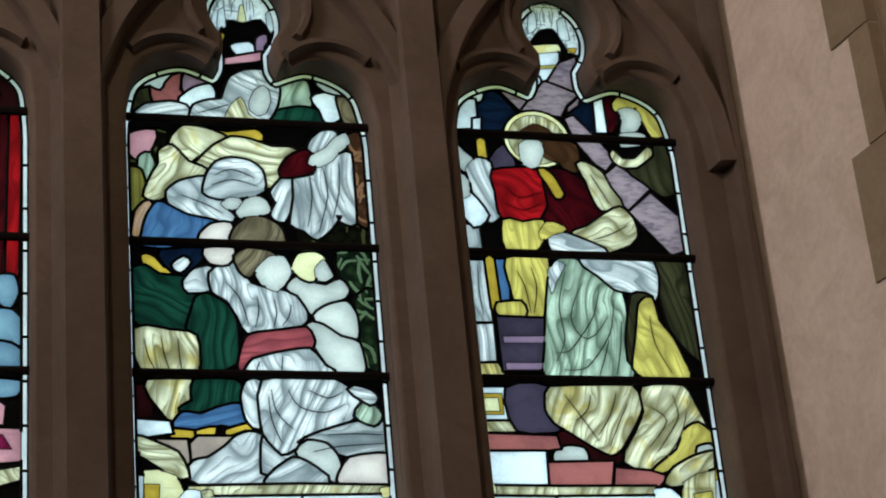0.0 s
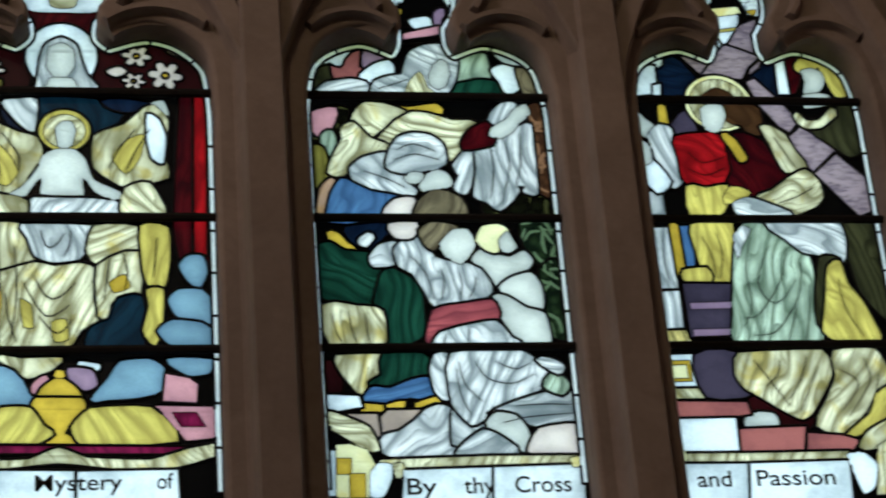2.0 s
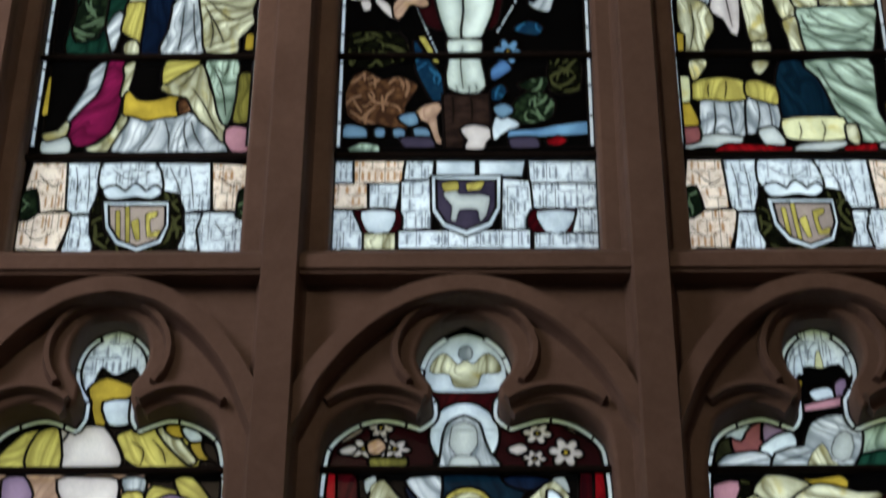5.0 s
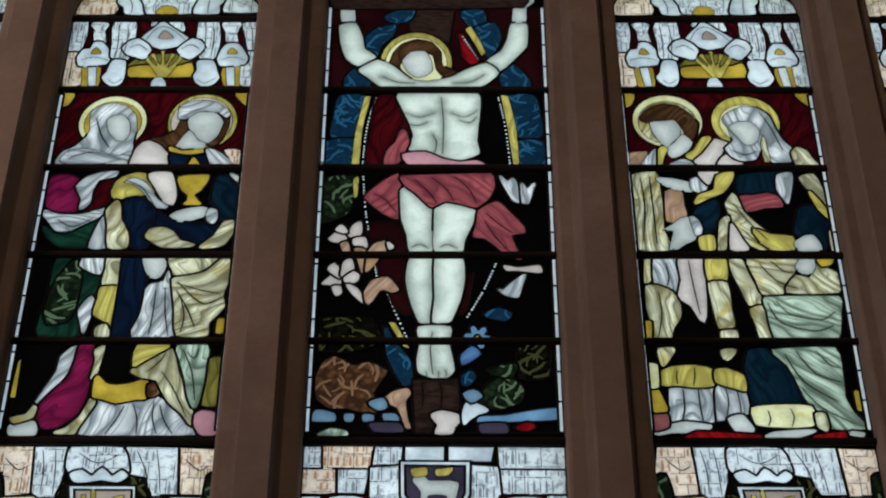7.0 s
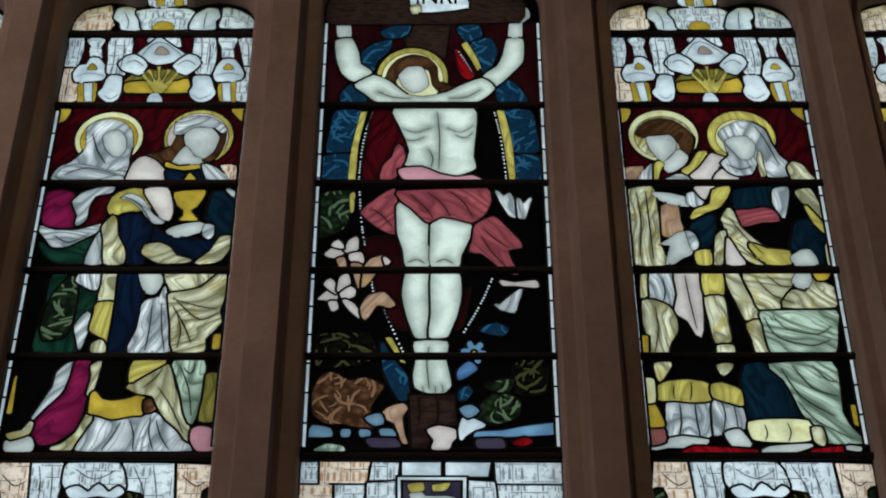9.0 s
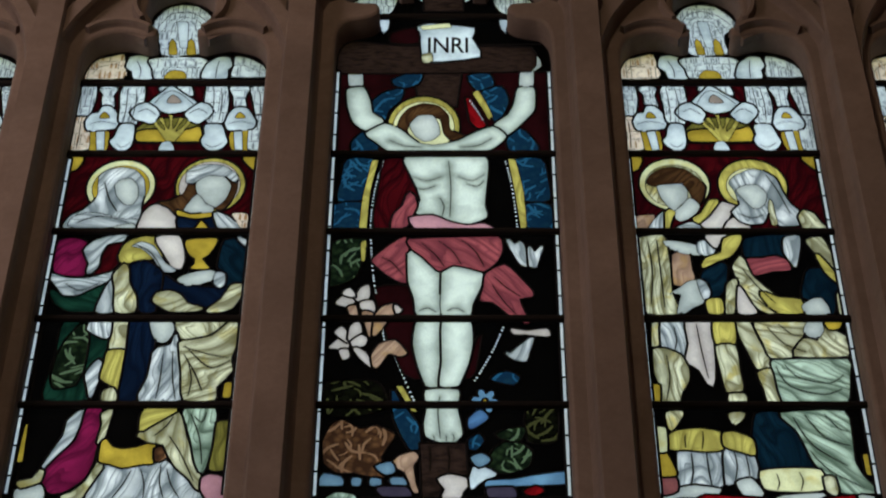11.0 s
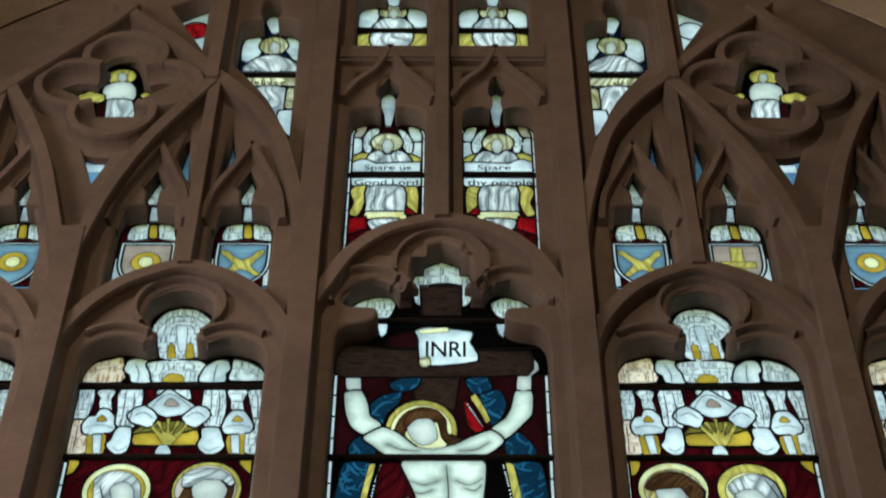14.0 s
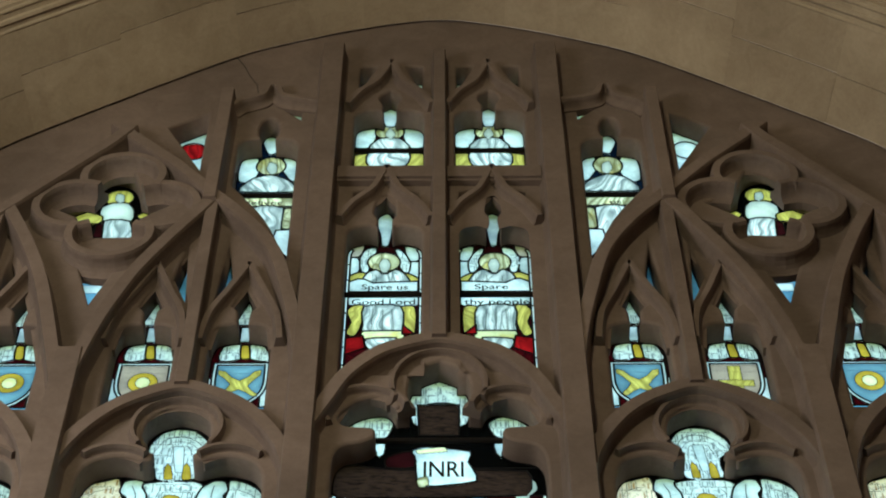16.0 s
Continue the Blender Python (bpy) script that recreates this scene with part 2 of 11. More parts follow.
G = {}
for _key, _col, _shade, _style, _depth in (
    ("white", (0.96, 1.0, 1.0), (0.12, 0.15, 0.14), "drape", 0.9),
    ("pale", (0.76, 0.86, 0.89), (0.24, 0.30, 0.30), "plain", 0.75),
    ("bead", (0.86, 0.95, 0.97), (0.5, 0.56, 0.55), "plain", 0.5),
    ("cream", (1.0, 1.0, 0.70), (0.13, 0.11, 0.035), "drape", 0.9),
    ("skin", (0.80, 0.90, 0.80), (0.14, 0.17, 0.12), "limb", 0.8),
    ("fair", (0.66, 0.71, 0.66), (0.24, 0.26, 0.22), "limb", 0.8),
    ("mint", (0.66, 0.84, 0.66), (0.08, 0.12, 0.07), "drape", 0.95),
    ("yellow", (0.76, 0.66, 0.16), (0.22, 0.17, 0.03), "drape", 0.75),
    ("gold", (0.60, 0.42, 0.05), (0.16, 0.10, 0.01), "plain", 0.7),
    ("halo", (0.82, 0.82, 0.48), (0.45, 0.42, 0.18), "plain", 0.6),
    ("olive", (0.27, 0.24, 0.05), (0.07, 0.06, 0.012), "drape", 0.8),
    ("moss", (0.055, 0.055, 0.024), (0.008, 0.008, 0.004), "drape", 0.85),
    ("green", (0.010, 0.060, 0.036), (0.001, 0.006, 0.004), "drape", 0.8),
    ("leaf", (0.018, 0.034, 0.014), (0.003, 0.006, 0.003), "foliage", 0.95),
    ("darkleaf", (0.006, 0.007, 0.003), (0.002, 0.002, 0.001), "foliage", 0.95),
    ("blue", (0.09, 0.22, 0.42), (0.02, 0.05, 0.11), "drape", 0.75),
    ("navy", (0.005, 0.014, 0.036), (0.001, 0.002, 0.005), "drape", 0.7),
    ("teal", (0.004, 0.021, 0.036), (0.001, 0.004, 0.007), "drape", 0.8),
    ("cloud", (0.20, 0.36, 0.46), (0.07, 0.13, 0.18), "limb", 0.7),
    ("sky", (0.16, 0.34, 0.50), (0.05, 0.12, 0.2), "plain", 0.8),
    ("flowerblue", (0.007, 0.035, 0.06), (0.003, 0.02, 0.04), "foliage", 0.9),
    ("red", (0.42, 0.008, 0.012), (0.09, 0.002, 0.003), "drape", 0.85),
    ("crimson", (0.065, 0.003, 0.005), (0.010, 0.001, 0.002), "drape", 0.85),
    ("maroon", (0.022, 0.003, 0.004), (0.003, 0.001, 0.001), "plain", 0.8),
    ("rose", (0.46, 0.10, 0.11), (0.12, 0.022, 0.028), "drape", 0.8),
    ("pink", (0.62, 0.30, 0.34), (0.25, 0.10, 0.12), "plain", 0.7),
    ("mauve", (0.36, 0.24, 0.34), (0.14, 0.09, 0.13), "limb", 0.8),
    ("magenta", (0.26, 0.012, 0.07), (0.03, 0.002, 0.008), "drape", 0.7),
    ("purple", (0.035, 0.025, 0.075), (0.010, 0.007, 0.02), "drape", 0.6),
    ("hair", (0.24, 0.20, 0.12), (0.05, 0.038, 0.02), "drape", 0.9),
    ("auburn", (0.11, 0.05, 0.02), (0.022, 0.009, 0.004), "drape", 0.9),
    ("wood", (0.30, 0.23, 0.26), (0.11, 0.08, 0.09), "wood", 0.9),
    ("darkwood", (0.03, 0.016, 0.012), (0.007, 0.004, 0.003), "wood", 0.9),
    ("stonework", (0.40, 0.32, 0.26), (0.2, 0.15, 0.12), "plain", 0.7),
    ("brown", (0.16, 0.07, 0.03), (0.03, 0.012, 0.006), "foliage", 0.9),
    ("shadow", (0.0016, 0.0015, 0.0014), (0.0005, 0.0005, 0.0005), "plain", 0.8),
    ("dusk", (0.05, 0.04, 0.065), (0.015, 0.012, 0.02), "plain", 0.8),
    ("canopy", (0.84, 0.93, 0.95), (0.20, 0.24, 0.24), "canopy", 0.95),
    ("warmcanopy", (1.0, 0.86, 0.70), (0.42, 0.25, 0.14), "canopy", 0.95),
    ("lily", (0.78, 0.72, 0.66), (0.34, 0.27, 0.22), "limb", 0.8),
    ("peach", (0.62, 0.40, 0.27), (0.22, 0.12, 0.07), "drape", 0.8),
    ("tile", (0.34, 0.11, 0.10), (0.15, 0.045, 0.045), "plain", 0.8),
):
    G[_key] = glass_material("glass_" + _key, (_col[0] * 1.03, _col[1], _col[2] * 0.86), _shade, _style, _depth, stain={"cream": (0.80, 0.62, 0.14), "halo": (0.74, 0.60, 0.16), "peach": (0.60, 0.34, 0.10)}.get(_key))


LEAFY = {"leaf": (0.10, 0.15, 0.07), "darkleaf": (0.05, 0.05, 0.015), "brown": (0.24, 0.12, 0.055), "flowerblue": (0.014, 0.09, 0.145)}
LATTICE = {"canopy": (0.26, 0.29, 0.27), "warmcanopy": (0.50, 0.27, 0.12)}
for _key, _col in (*LEAFY.items(), *LATTICE.items()):
    G[_key + "_tone"] = glass_material("glass_" + _key + "_tone", _col, None, "limb", 0.6)


# ---------------------------------------------------------------- shaping helpers
def mesh_of(name, verts, faces):
    me = bpy.data.meshes.new(name)
    me.from_pydata(verts, [], faces)
    me.update()
    return me


def part(name, me, material, parent, label=""):
    me.materials.clear()
    me.materials.append(material)
    ob = new(name, me)
    ob.parent = parent
    if label:
        ob["label"] = label
    return ob


def curve(points, steps=5, closed=True, ease=1.0):
    """A smooth line (Catmull-Rom) through the points; a point given twice in a row is a corner. ease: less than 1 turns more sharply at the points."""
    pts = []
    corner = []
    for p in points:
        if pts and abs(pts[-1][0] - p[0]) < 1e-9 and abs(pts[-1][1] - p[1]) < 1e-9:
            corner[-1] = True
        else:
            pts.append((float(p[0]), float(p[1])))
            corner.append(False)
    n, out = len(pts), []

    def tangent(i):
        if corner[i] or (not closed and i in (0, n - 1)):
            return 0.0, 0.0
        p, c, q = pts[i - 1], pts[i], pts[(i + 1) % n]
        dx, dz = q[0] - p[0], q[1] - p[1]
        k = ease * min(math.dist(p, c), math.dist(c, q)) / (math.hypot(dx, dz) or 1.0)
        return dx * k, dz * k

    for i in range(n if closed else n - 1):
        j = (i + 1) % n
        a, b, ta, tb = pts[i], pts[j], tangent(i), tangent(j)
        for k in range(steps):
            t = k / steps
            h = (2 * t ** 3 - 3 * t * t + 1, t ** 3 - 2 * t * t + t, 3 * t * t - 2 * t ** 3, t ** 3 - t * t)
            out.append(tuple(h[0] * a[d] + h[1] * ta[d] + h[2] * b[d] + h[3] * tb[d] for d in (0, 1)))
    if not closed:
        out.append(pts[-1])
    return out


def mirrored(half):
    """A whole outline from its left half, which runs from the foot up to the middle."""
    return list(half) + [(-x, z) for x, z in reversed(half) if abs(x) > 1e-9]


def moved(points, dx=0.0, dz=0.0, sx=1.0):
    return [(x * sx + dx, z + dz) for x, z in points]


def plate_mesh(name, outer, holes, front, behind, bevel):
    """A slab in the plane of the window, pierced by the holes, with chamfered edges."""
    cu = bpy.data.curves.new(name, "CURVE")
    cu.dimensions, cu.fill_mode = "2D", "BOTH"
    cu.extrude, cu.bevel_depth, cu.bevel_resolution = (front - behind) / 2 - bevel, bevel, 1
    cu.offset = -bevel
    for line in (outer, *holes):
        sp = cu.splines.new("POLY")
        sp.points.add(len(line) - 1)
        for pt, (x, z) in zip(sp.points, line):
            pt.co = (x, z, 0, 1)
        sp.use_cyclic_u = True
    ob = new(name, cu)
    me = bpy.data.meshes.new_from_object(ob.evaluated_get(bpy.context.evaluated_depsgraph_get()))
    bpy.data.objects.remove(ob)
    bpy.data.curves.remove(cu)
    me.transform(Matrix.Translation((0, -(front + behind) / 2, 0)) @ Matrix.Rotation(radians(90), 4, "X"))
    me.name = name
    return me


def rib_mesh(name, line, profile, closed=False):
    """A moulding swept along a line in the plane of the window. profile: (offset across, distance in front of the glass)."""
    n, k = len(line), len(profile)
    verts, faces = [], []
    for i, (x, z) in enumerate(line):
        a = line[i - 1] if i or closed else line[0]
        b = line[(i + 1) % n] if i < n - 1 or closed else line[-1]
        dx, dz = b[0] - a[0], b[1] - a[1]
        length = math.hypot(dx, dz) or 1.0
        nx, nz = -dz / length, dx / length
        verts += [(x + nx * o, -f, z + nz * o) for o, f in profile]
    for i in range(n if closed else n - 1):
        j = (i + 1) % n
        for c in range(k):
            d = (c + 1) % k
            faces.append((i * k + c, i * k + d, j * k + d, j * k + c))
    if not closed:
        faces += [tuple(range(k))[::-1], tuple((n - 1) * k + c for c in range(k))]
    me = mesh_of(name, verts, faces)
    bm = bmesh.new()
    bm.from_mesh(me)
    bmesh.ops.recalc_face_normals(bm, faces=bm.faces)
    bm.to_mesh(me)
    bm.free()
    return me


def hollow(nose, foot, front, behind):
    """A moulding with a flat nose and hollow chamfers down to its foot."""
    side = []
    for k in range(6):
        a = k / 5 * math.pi / 2
        side.append((nose + (foot - nose) * (1 - math.cos(a)), front - 0.012 - (front - 0.012 - behind) * math.sin(a)))
    right = [(nose - 0.004, front), *side, (foot, behind - 0.03)]
    return [(-o, f) for o, f in right] + [(o, f) for o, f in reversed(right)]


def box_mesh(name, x0, x1, y0, y1, z0, z1, bevel=0.0):
    bm = bmesh.new()
    bmesh.ops.create_cube(bm, size=1.0)
    for v in bm.verts:
        v.co = Vector(((x0 + x1) / 2 + v.co.x * (x1 - x0), (y0 + y1) / 2 + v.co.y * (y1 - y0), (z0 + z1) / 2 + v.co.z * (z1 - z0)))
    if bevel:
        bmesh.ops.bevel(bm, geom=bm.edges[:], offset=bevel, segments=2, affect="EDGES")
    me = bpy.data.meshes.new(name)
    bm.to_mesh(me)
    bm.free()
    return me


def arc_line(points, steps=8):
    return curve(points, steps, closed=False)


# ---------------------------------------------------------------- the window: outlines of its openings
SILL = 2.58
# half outlines, from the foot of the light up to its middle; x from the light's middle
LOW_CENTRE = [(-0.336, 0), (-0.336, 0), (-0.338, 3.95), (-0.327, 4.07), (-0.301, 4.112), (-0.249, 4.150), (-0.183, 4.163), (-0.106, 4.139), (-0.106, 4.139),
              (-0.079, 4.165), (-0.080, 4.203), (-0.080, 4.203), (-0.104, 4.241), (-0.114, 4.285), (-0.093, 4.350), (-0.050, 4.393), (0, 4.420), (0, 4.420)]
LOW_SIDE = [(-0.289, 0), (-0.289, 0), (-0.290, 3.97), (-0.272, 4.085), (-0.245, 4.125), (-0.195, 4.153), (-0.140, 4.163), (-0.075, 4.137), (-0.075, 4.137),
            (-0.062, 4.165), (-0.061, 4.207), (-0.061, 4.207), (-0.086, 4.250), (-0.094, 4.300), (-0.080, 4.355), (-0.045, 4.395), (0, 4.412), (0, 4.412)]
UP_CENTRE = [(-0.334, 0), (-0.334, 0), (-0.338, 6.70), (-0.332, 6.78), (-0.305, 6.825), (-0.24, 6.845), (-0.205, 6.875), (-0.215, 6.915), (-0.300, 6.925), (-0.326, 6.965),
             (-0.313, 7.010), (-0.255, 7.065), (-0.175, 7.080), (-0.140, 7.020), (-0.140, 7.020), (-0.096, 7.025), (-0.096, 7.025), (-0.103, 7.120), (-0.092, 7.195), (-0.055, 7.245), (0, 7.277), (0, 7.277)]
UP_SIDE = [(-0.288, 0), (-0.288, 0), (-0.291, 6.62), (-0.280, 6.700), (-0.245, 6.750), (-0.165, 6.773), (-0.095, 6.752), (-0.095, 6.752), (-0.066, 6.757), (-0.068, 6.785), (-0.068, 6.785),
           (-0.104, 6.820), (-0.108, 6.900), (-0.096, 6.965), (-0.055, 7.010), (0, 7.030), (0, 7.030)]


def light_outline(half, foot, dx):
    return moved(curve(mirrored([(x, foot if z == 0 else z) for x, z in half]), 4), dx)


BAYS = (-1.614, -0.838, 0.0, 0.838, 1.614)
LOW_FOOT, UP_FOOT = 2.80, 4.590
OPENINGS = {}
for _i, _x in enumerate(BAYS):
    OPENINGS["low", _i] = light_outline(LOW_CENTRE if _i == 2 else LOW_SIDE, LOW_FOOT, _x)
    OPENINGS["up", _i] = light_outline(UP_CENTRE if _i == 2 else UP_SIDE, UP_FOOT, _x)


def small_head(w, foot, spring, top, neck=0.028):
    """A little light: straight sides, rounded shoulders, a narrow foil on top."""
    return [(-w, foot), (-w, foot), (-w, spring - 0.05), (-w * 0.85, spring), (-w * 0.45, spring + 0.02), (-neck, spring + 0.005), (-neck, spring + 0.005),
            (-neck * 0.9, spring + 0.06), (-neck * 1.5, spring + 0.11), (-neck * 1.1, top - 0.03), (0, top), (0, top)]


def tri(*p):
    return [q for a in p for q in (a, a)]


for _s in (-1, 1):
    OPENINGS["angel_low", _s] = moved(curve(mirrored(small_head(0.138, 7.2, 8.11, 8.35)), 4), 0.2 * _s)
    OPENINGS["angel_top", _s] = moved(curve(mirrored(small_head(0.139, 8.53, 8.985, 9.168)), 4), 0.2 * _s)
    OPENINGS["angel_side", _s] = curve([(_s * x, z) for x, z in [(0.552, 7.88), (0.552, 7.88), (0.556, 8.70), (0.575, 8.755), (0.628, 8.775), (0.648, 8.775), (0.648, 8.775), (0.636, 8.86),
                                        (0.676, 8.94), (0.716, 8.86), (0.704, 8.775), (0.704, 8.775), (0.725, 8.772), (0.775, 8.755), (0.792, 8.70), (0.790, 8.42), (0.790, 8.42), (0.640, 8.16)]], 4)
    OPENINGS["roundel", _s] = curve(tri((_s * 1.075, 8.862), (_s * 0.925, 8.985), (_s * 0.925, 8.54)), 2)
    OPENINGS["eyelet_a", _s] = curve(tri((_s * 0.2 - 0.13, 9.16), (_s * 0.2 - 0.13, 9.375), (_s * 0.2 - 0.055, 9.385)), 2)
    OPENINGS["eyelet_b", _s] = curve(tri((_s * 0.2 + 0.13, 9.16), (_s * 0.2 + 0.055, 9.385), (_s * 0.2 + 0.13, 9.375)), 2)
    OPENINGS["eyelet_c", _s] = curve(tri((_s * 0.2 - 0.125, 8.25), (_s * 0.2 - 0.125, 8.37), (_s * 0.2 - 0.06, 8.385)), 2)
    OPENINGS["eyelet_d", _s] = curve(tri((_s * 0.2 + 0.125, 8.25), (_s * 0.2 + 0.06, 8.385), (_s * 0.2 + 0.125, 8.37)), 2)
    OPENINGS["eyelet_e", _s] = curve(tri((_s * 0.555, 8.93), (_s * 0.555, 9.10), (_s * 0.62, 9.13), (_s * 0.62, 9.0)), 2)
    for _k, _b in (("near", 0.838), ("far", 1.614)):
        for _h, _o in (("a", -0.163), ("b", 0.163)):
            c = _s * (_b + _o)
            OPENINGS["shield_" + _k + _h, _s] = moved(curve(mirrored([(-0.105, 7.02), (-0.105, 7.02), (-0.105, 7.40), (-0.085, 7.478), (-0.03, 7.497), (-0.018, 7.50), (-0.018, 7.50), (-0.022, 7.575),
                                                      (-0.046, 7.605), (-0.046, 7.605), (0, 7.76), (0, 7.76)]), 4), c)
        OPENINGS["slit_a" + _k, _s] = curve(tri((_s * (_b - 0.115), 7.70), (_s * (_b - 0.075), 8.02), (_s * (_b - 0.050), 7.64)), 2)
        OPENINGS["slit_b" + _k, _s] = curve(tri((_s * (_b + 0.115), 7.70), (_s * (_b + 0.075), 8.02), (_s * (_b + 0.050), 7.64)), 2)
    OPENINGS["kite", _s] = curve(tri((_s * 1.130, 7.965), (_s * 1.320, 7.965), (_s * 1.225, 7.62)), 2)
    q = curve([(_s * (1.238 - x), 8.327 + z) for x, z in ((-0.230, -0.05), (-0.230, -0.05), (-0.110, 0.038), (-0.110, 0.038), (-0.095, 0.15), (-0.06, 0.205), (-0.005, 0.228), (0.055, 0.195), (0.085, 0.13), (0.105, 0.040), (0.105, 0.040),
              (0.240, -0.04), (0.240, -0.04), (0.125, -0.14), (0.125, -0.14), (0.105, -0.27), (0.105, -0.27), (-0.06, -0.275), (-0.06, -0.275), (-0.110, -0.13), (-0.110, -0.13))], 3)
    OPENINGS["quatrefoil", _s] = q

# the great arch over the window, and its splayed reveal
ARCH_HALF = [(-2.03, SILL - 0.3), (-2.03, SILL - 0.3), (-2.03, 7.55), (-1.97, 8.10), (-1.86, 8.47), (-1.70, 8.71), (-1.33, 9.05), (-0.84, 9.46), (-0.50, 9.64), (-0.24, 9.74), (0, 9.79)]


def arch_outline(grow=0.0):
    out = []
    for x, z in curve(mirrored(ARCH_HALF), 6):
        d = math.hypot(x, max(z - 7.3, 0)) or 1
        out.append((x + grow * x / d if z > 7.3 else x + grow * (1 if x > 0 else -1), z + grow * max(z - 7.3, 0) / d))
    return out


window = new("window_1")
tagged(window, "tall stone traceried church window with five lights in two tiers", "window", kind="structure")
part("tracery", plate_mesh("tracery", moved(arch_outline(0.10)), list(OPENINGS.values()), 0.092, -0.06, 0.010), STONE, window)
part("crack", rib_mesh("crack", [(-0.860, 9.47), (-0.815, 9.38), (-0.790, 9.30), (-0.752, 9.22), (-0.738, 9.12)], [(-0.002, 0.0935), (0.002, 0.0935), (0.002, 0.085), (-0.002, 0.085)]), CRACK, window, "thin dark crack in the stone")

# second order: lobed surrounds that stand in front of the tracery plate
MULLION = hollow(0.045, 0.100, 0.175, 0.060)
LESSER = hollow(0.026, 0.060, 0.165, 0.060)
ARCHRIB = hollow(0.026, 0.055, 0.150, 0.070)
RING = hollow(0.010, 0.032, 0.118, 0.080)

for x, top in ((-1.226, 7.25), (-0.441, 9.44), (0.441, 9.44), (1.226, 7.25)):
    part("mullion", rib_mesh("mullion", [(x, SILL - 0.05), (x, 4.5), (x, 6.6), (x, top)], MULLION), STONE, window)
for x in (-2.005, 2.005):
    part("jamb_shaft", rib_mesh("jamb_shaft", [(x, SILL - 0.05), (x, 7.7)], hollow(0.012, 0.095, 0.150, 0.05)), STONE, window)
part("transom", box_mesh("transom", -2.0, 2.0, -0.155, -0.02, 4.480, 4.536, 0.010), STONE, window)
part("transom_weathering", rib_mesh("transom_weathering", [(-2.0, 4.54), (2.0, 4.54)], [(-0.03, 0.148), (-0.004, 0.148), (0.044, 0.094), (0.044, 0.02), (-0.03, 0.02)]), STONE, window)
part("sill", box_mesh("sill", -2.03, 2.03, -0.62, 0.05, SILL - 0.35, SILL + 0.02, 0.02), STONE, window)


def bay_arch(points, dx, scale):
    left = moved(points, 0, 0, scale)
    return moved(arc_line(left + [(-x, z) for x, z in reversed(left[:-1])], 6), dx)


LOW_ARCH = [(-0.437, 3.90), (-0.420, 4.04), (-0.385, 4.13), (-0.350, 4.205), (-0.297, 4.282), (-0.240, 4.345), (-0.178, 4.394), (-0.110, 4.430), (0, 4.452)]
UPC_ARCH = [(-0.437, 6.68), (-0.425, 6.84), (-0.372, 6.985), (-0.308, 7.135), (-0.220, 7.245), (-0.135, 7.300), (0, 7.342)]
UPS_ARCH = [(-0.392, 6.45), (-0.383, 6.60), (-0.348, 6.745), (-0.285, 6.870), (-0.205, 6.968), (-0.110, 7.035), (0, 7.075)]
for i, x in enumerate(BAYS):
    part("arch_rib", rib_mesh("arch_rib", bay_arch(LOW_ARCH, x, 1.0 if i == 2 else 0.90 if i in (1, 3) else 0.83), ARCHRIB), STONE, window)
    part("arch_rib", rib_mesh("arch_rib", bay_arch(UPC_ARCH if i == 2 else UPS_ARCH, x, 1.0 if i in (1, 2, 3) else 0.93), ARCHRIB), STONE, window)


def foil_ring(cx, cz, rx, rz, a0, a1):
    return [(cx + rx * math.cos(radians(a0 + (a1 - a0) * k / 18)), cz + rz * math.sin(radians(a0 + (a1 - a0) * k / 18))) for k in range(19)]


for i, x in enumerate(BAYS):
    w = 1.0 if i == 2 else 0.87
    for z, top in ((0.0, 0.135), (2.615, 0.13)):
        if i == 2 and z:
            part("cusp_roll", rib_mesh("cusp_roll", foil_ring(0, 7.13, 0.155, 0.185, -25, 205), RING), STONE, window)
            for s in (-1, 1):
                part("cusp_roll", rib_mesh("cusp_roll", foil_ring(s * 0.235, 6.985, 0.135, 0.125, 90 - s * 120, 90 + s * 75), RING), STONE, window)
            continue
        part("cusp_roll", rib_mesh("cusp_roll", foil_ring(x, 4.29 + z, 0.165 * w, 0.145, -38, 218), RING), STONE, window)
        for s in (-1, 1):
            part("cusp_roll", rib_mesh("cusp_roll", foil_ring(x + s * 0.205 * w, 4.045 + z, 0.165 * w, 0.145, 90 - s * 45, 90 + s * 42), RING), STONE, window)

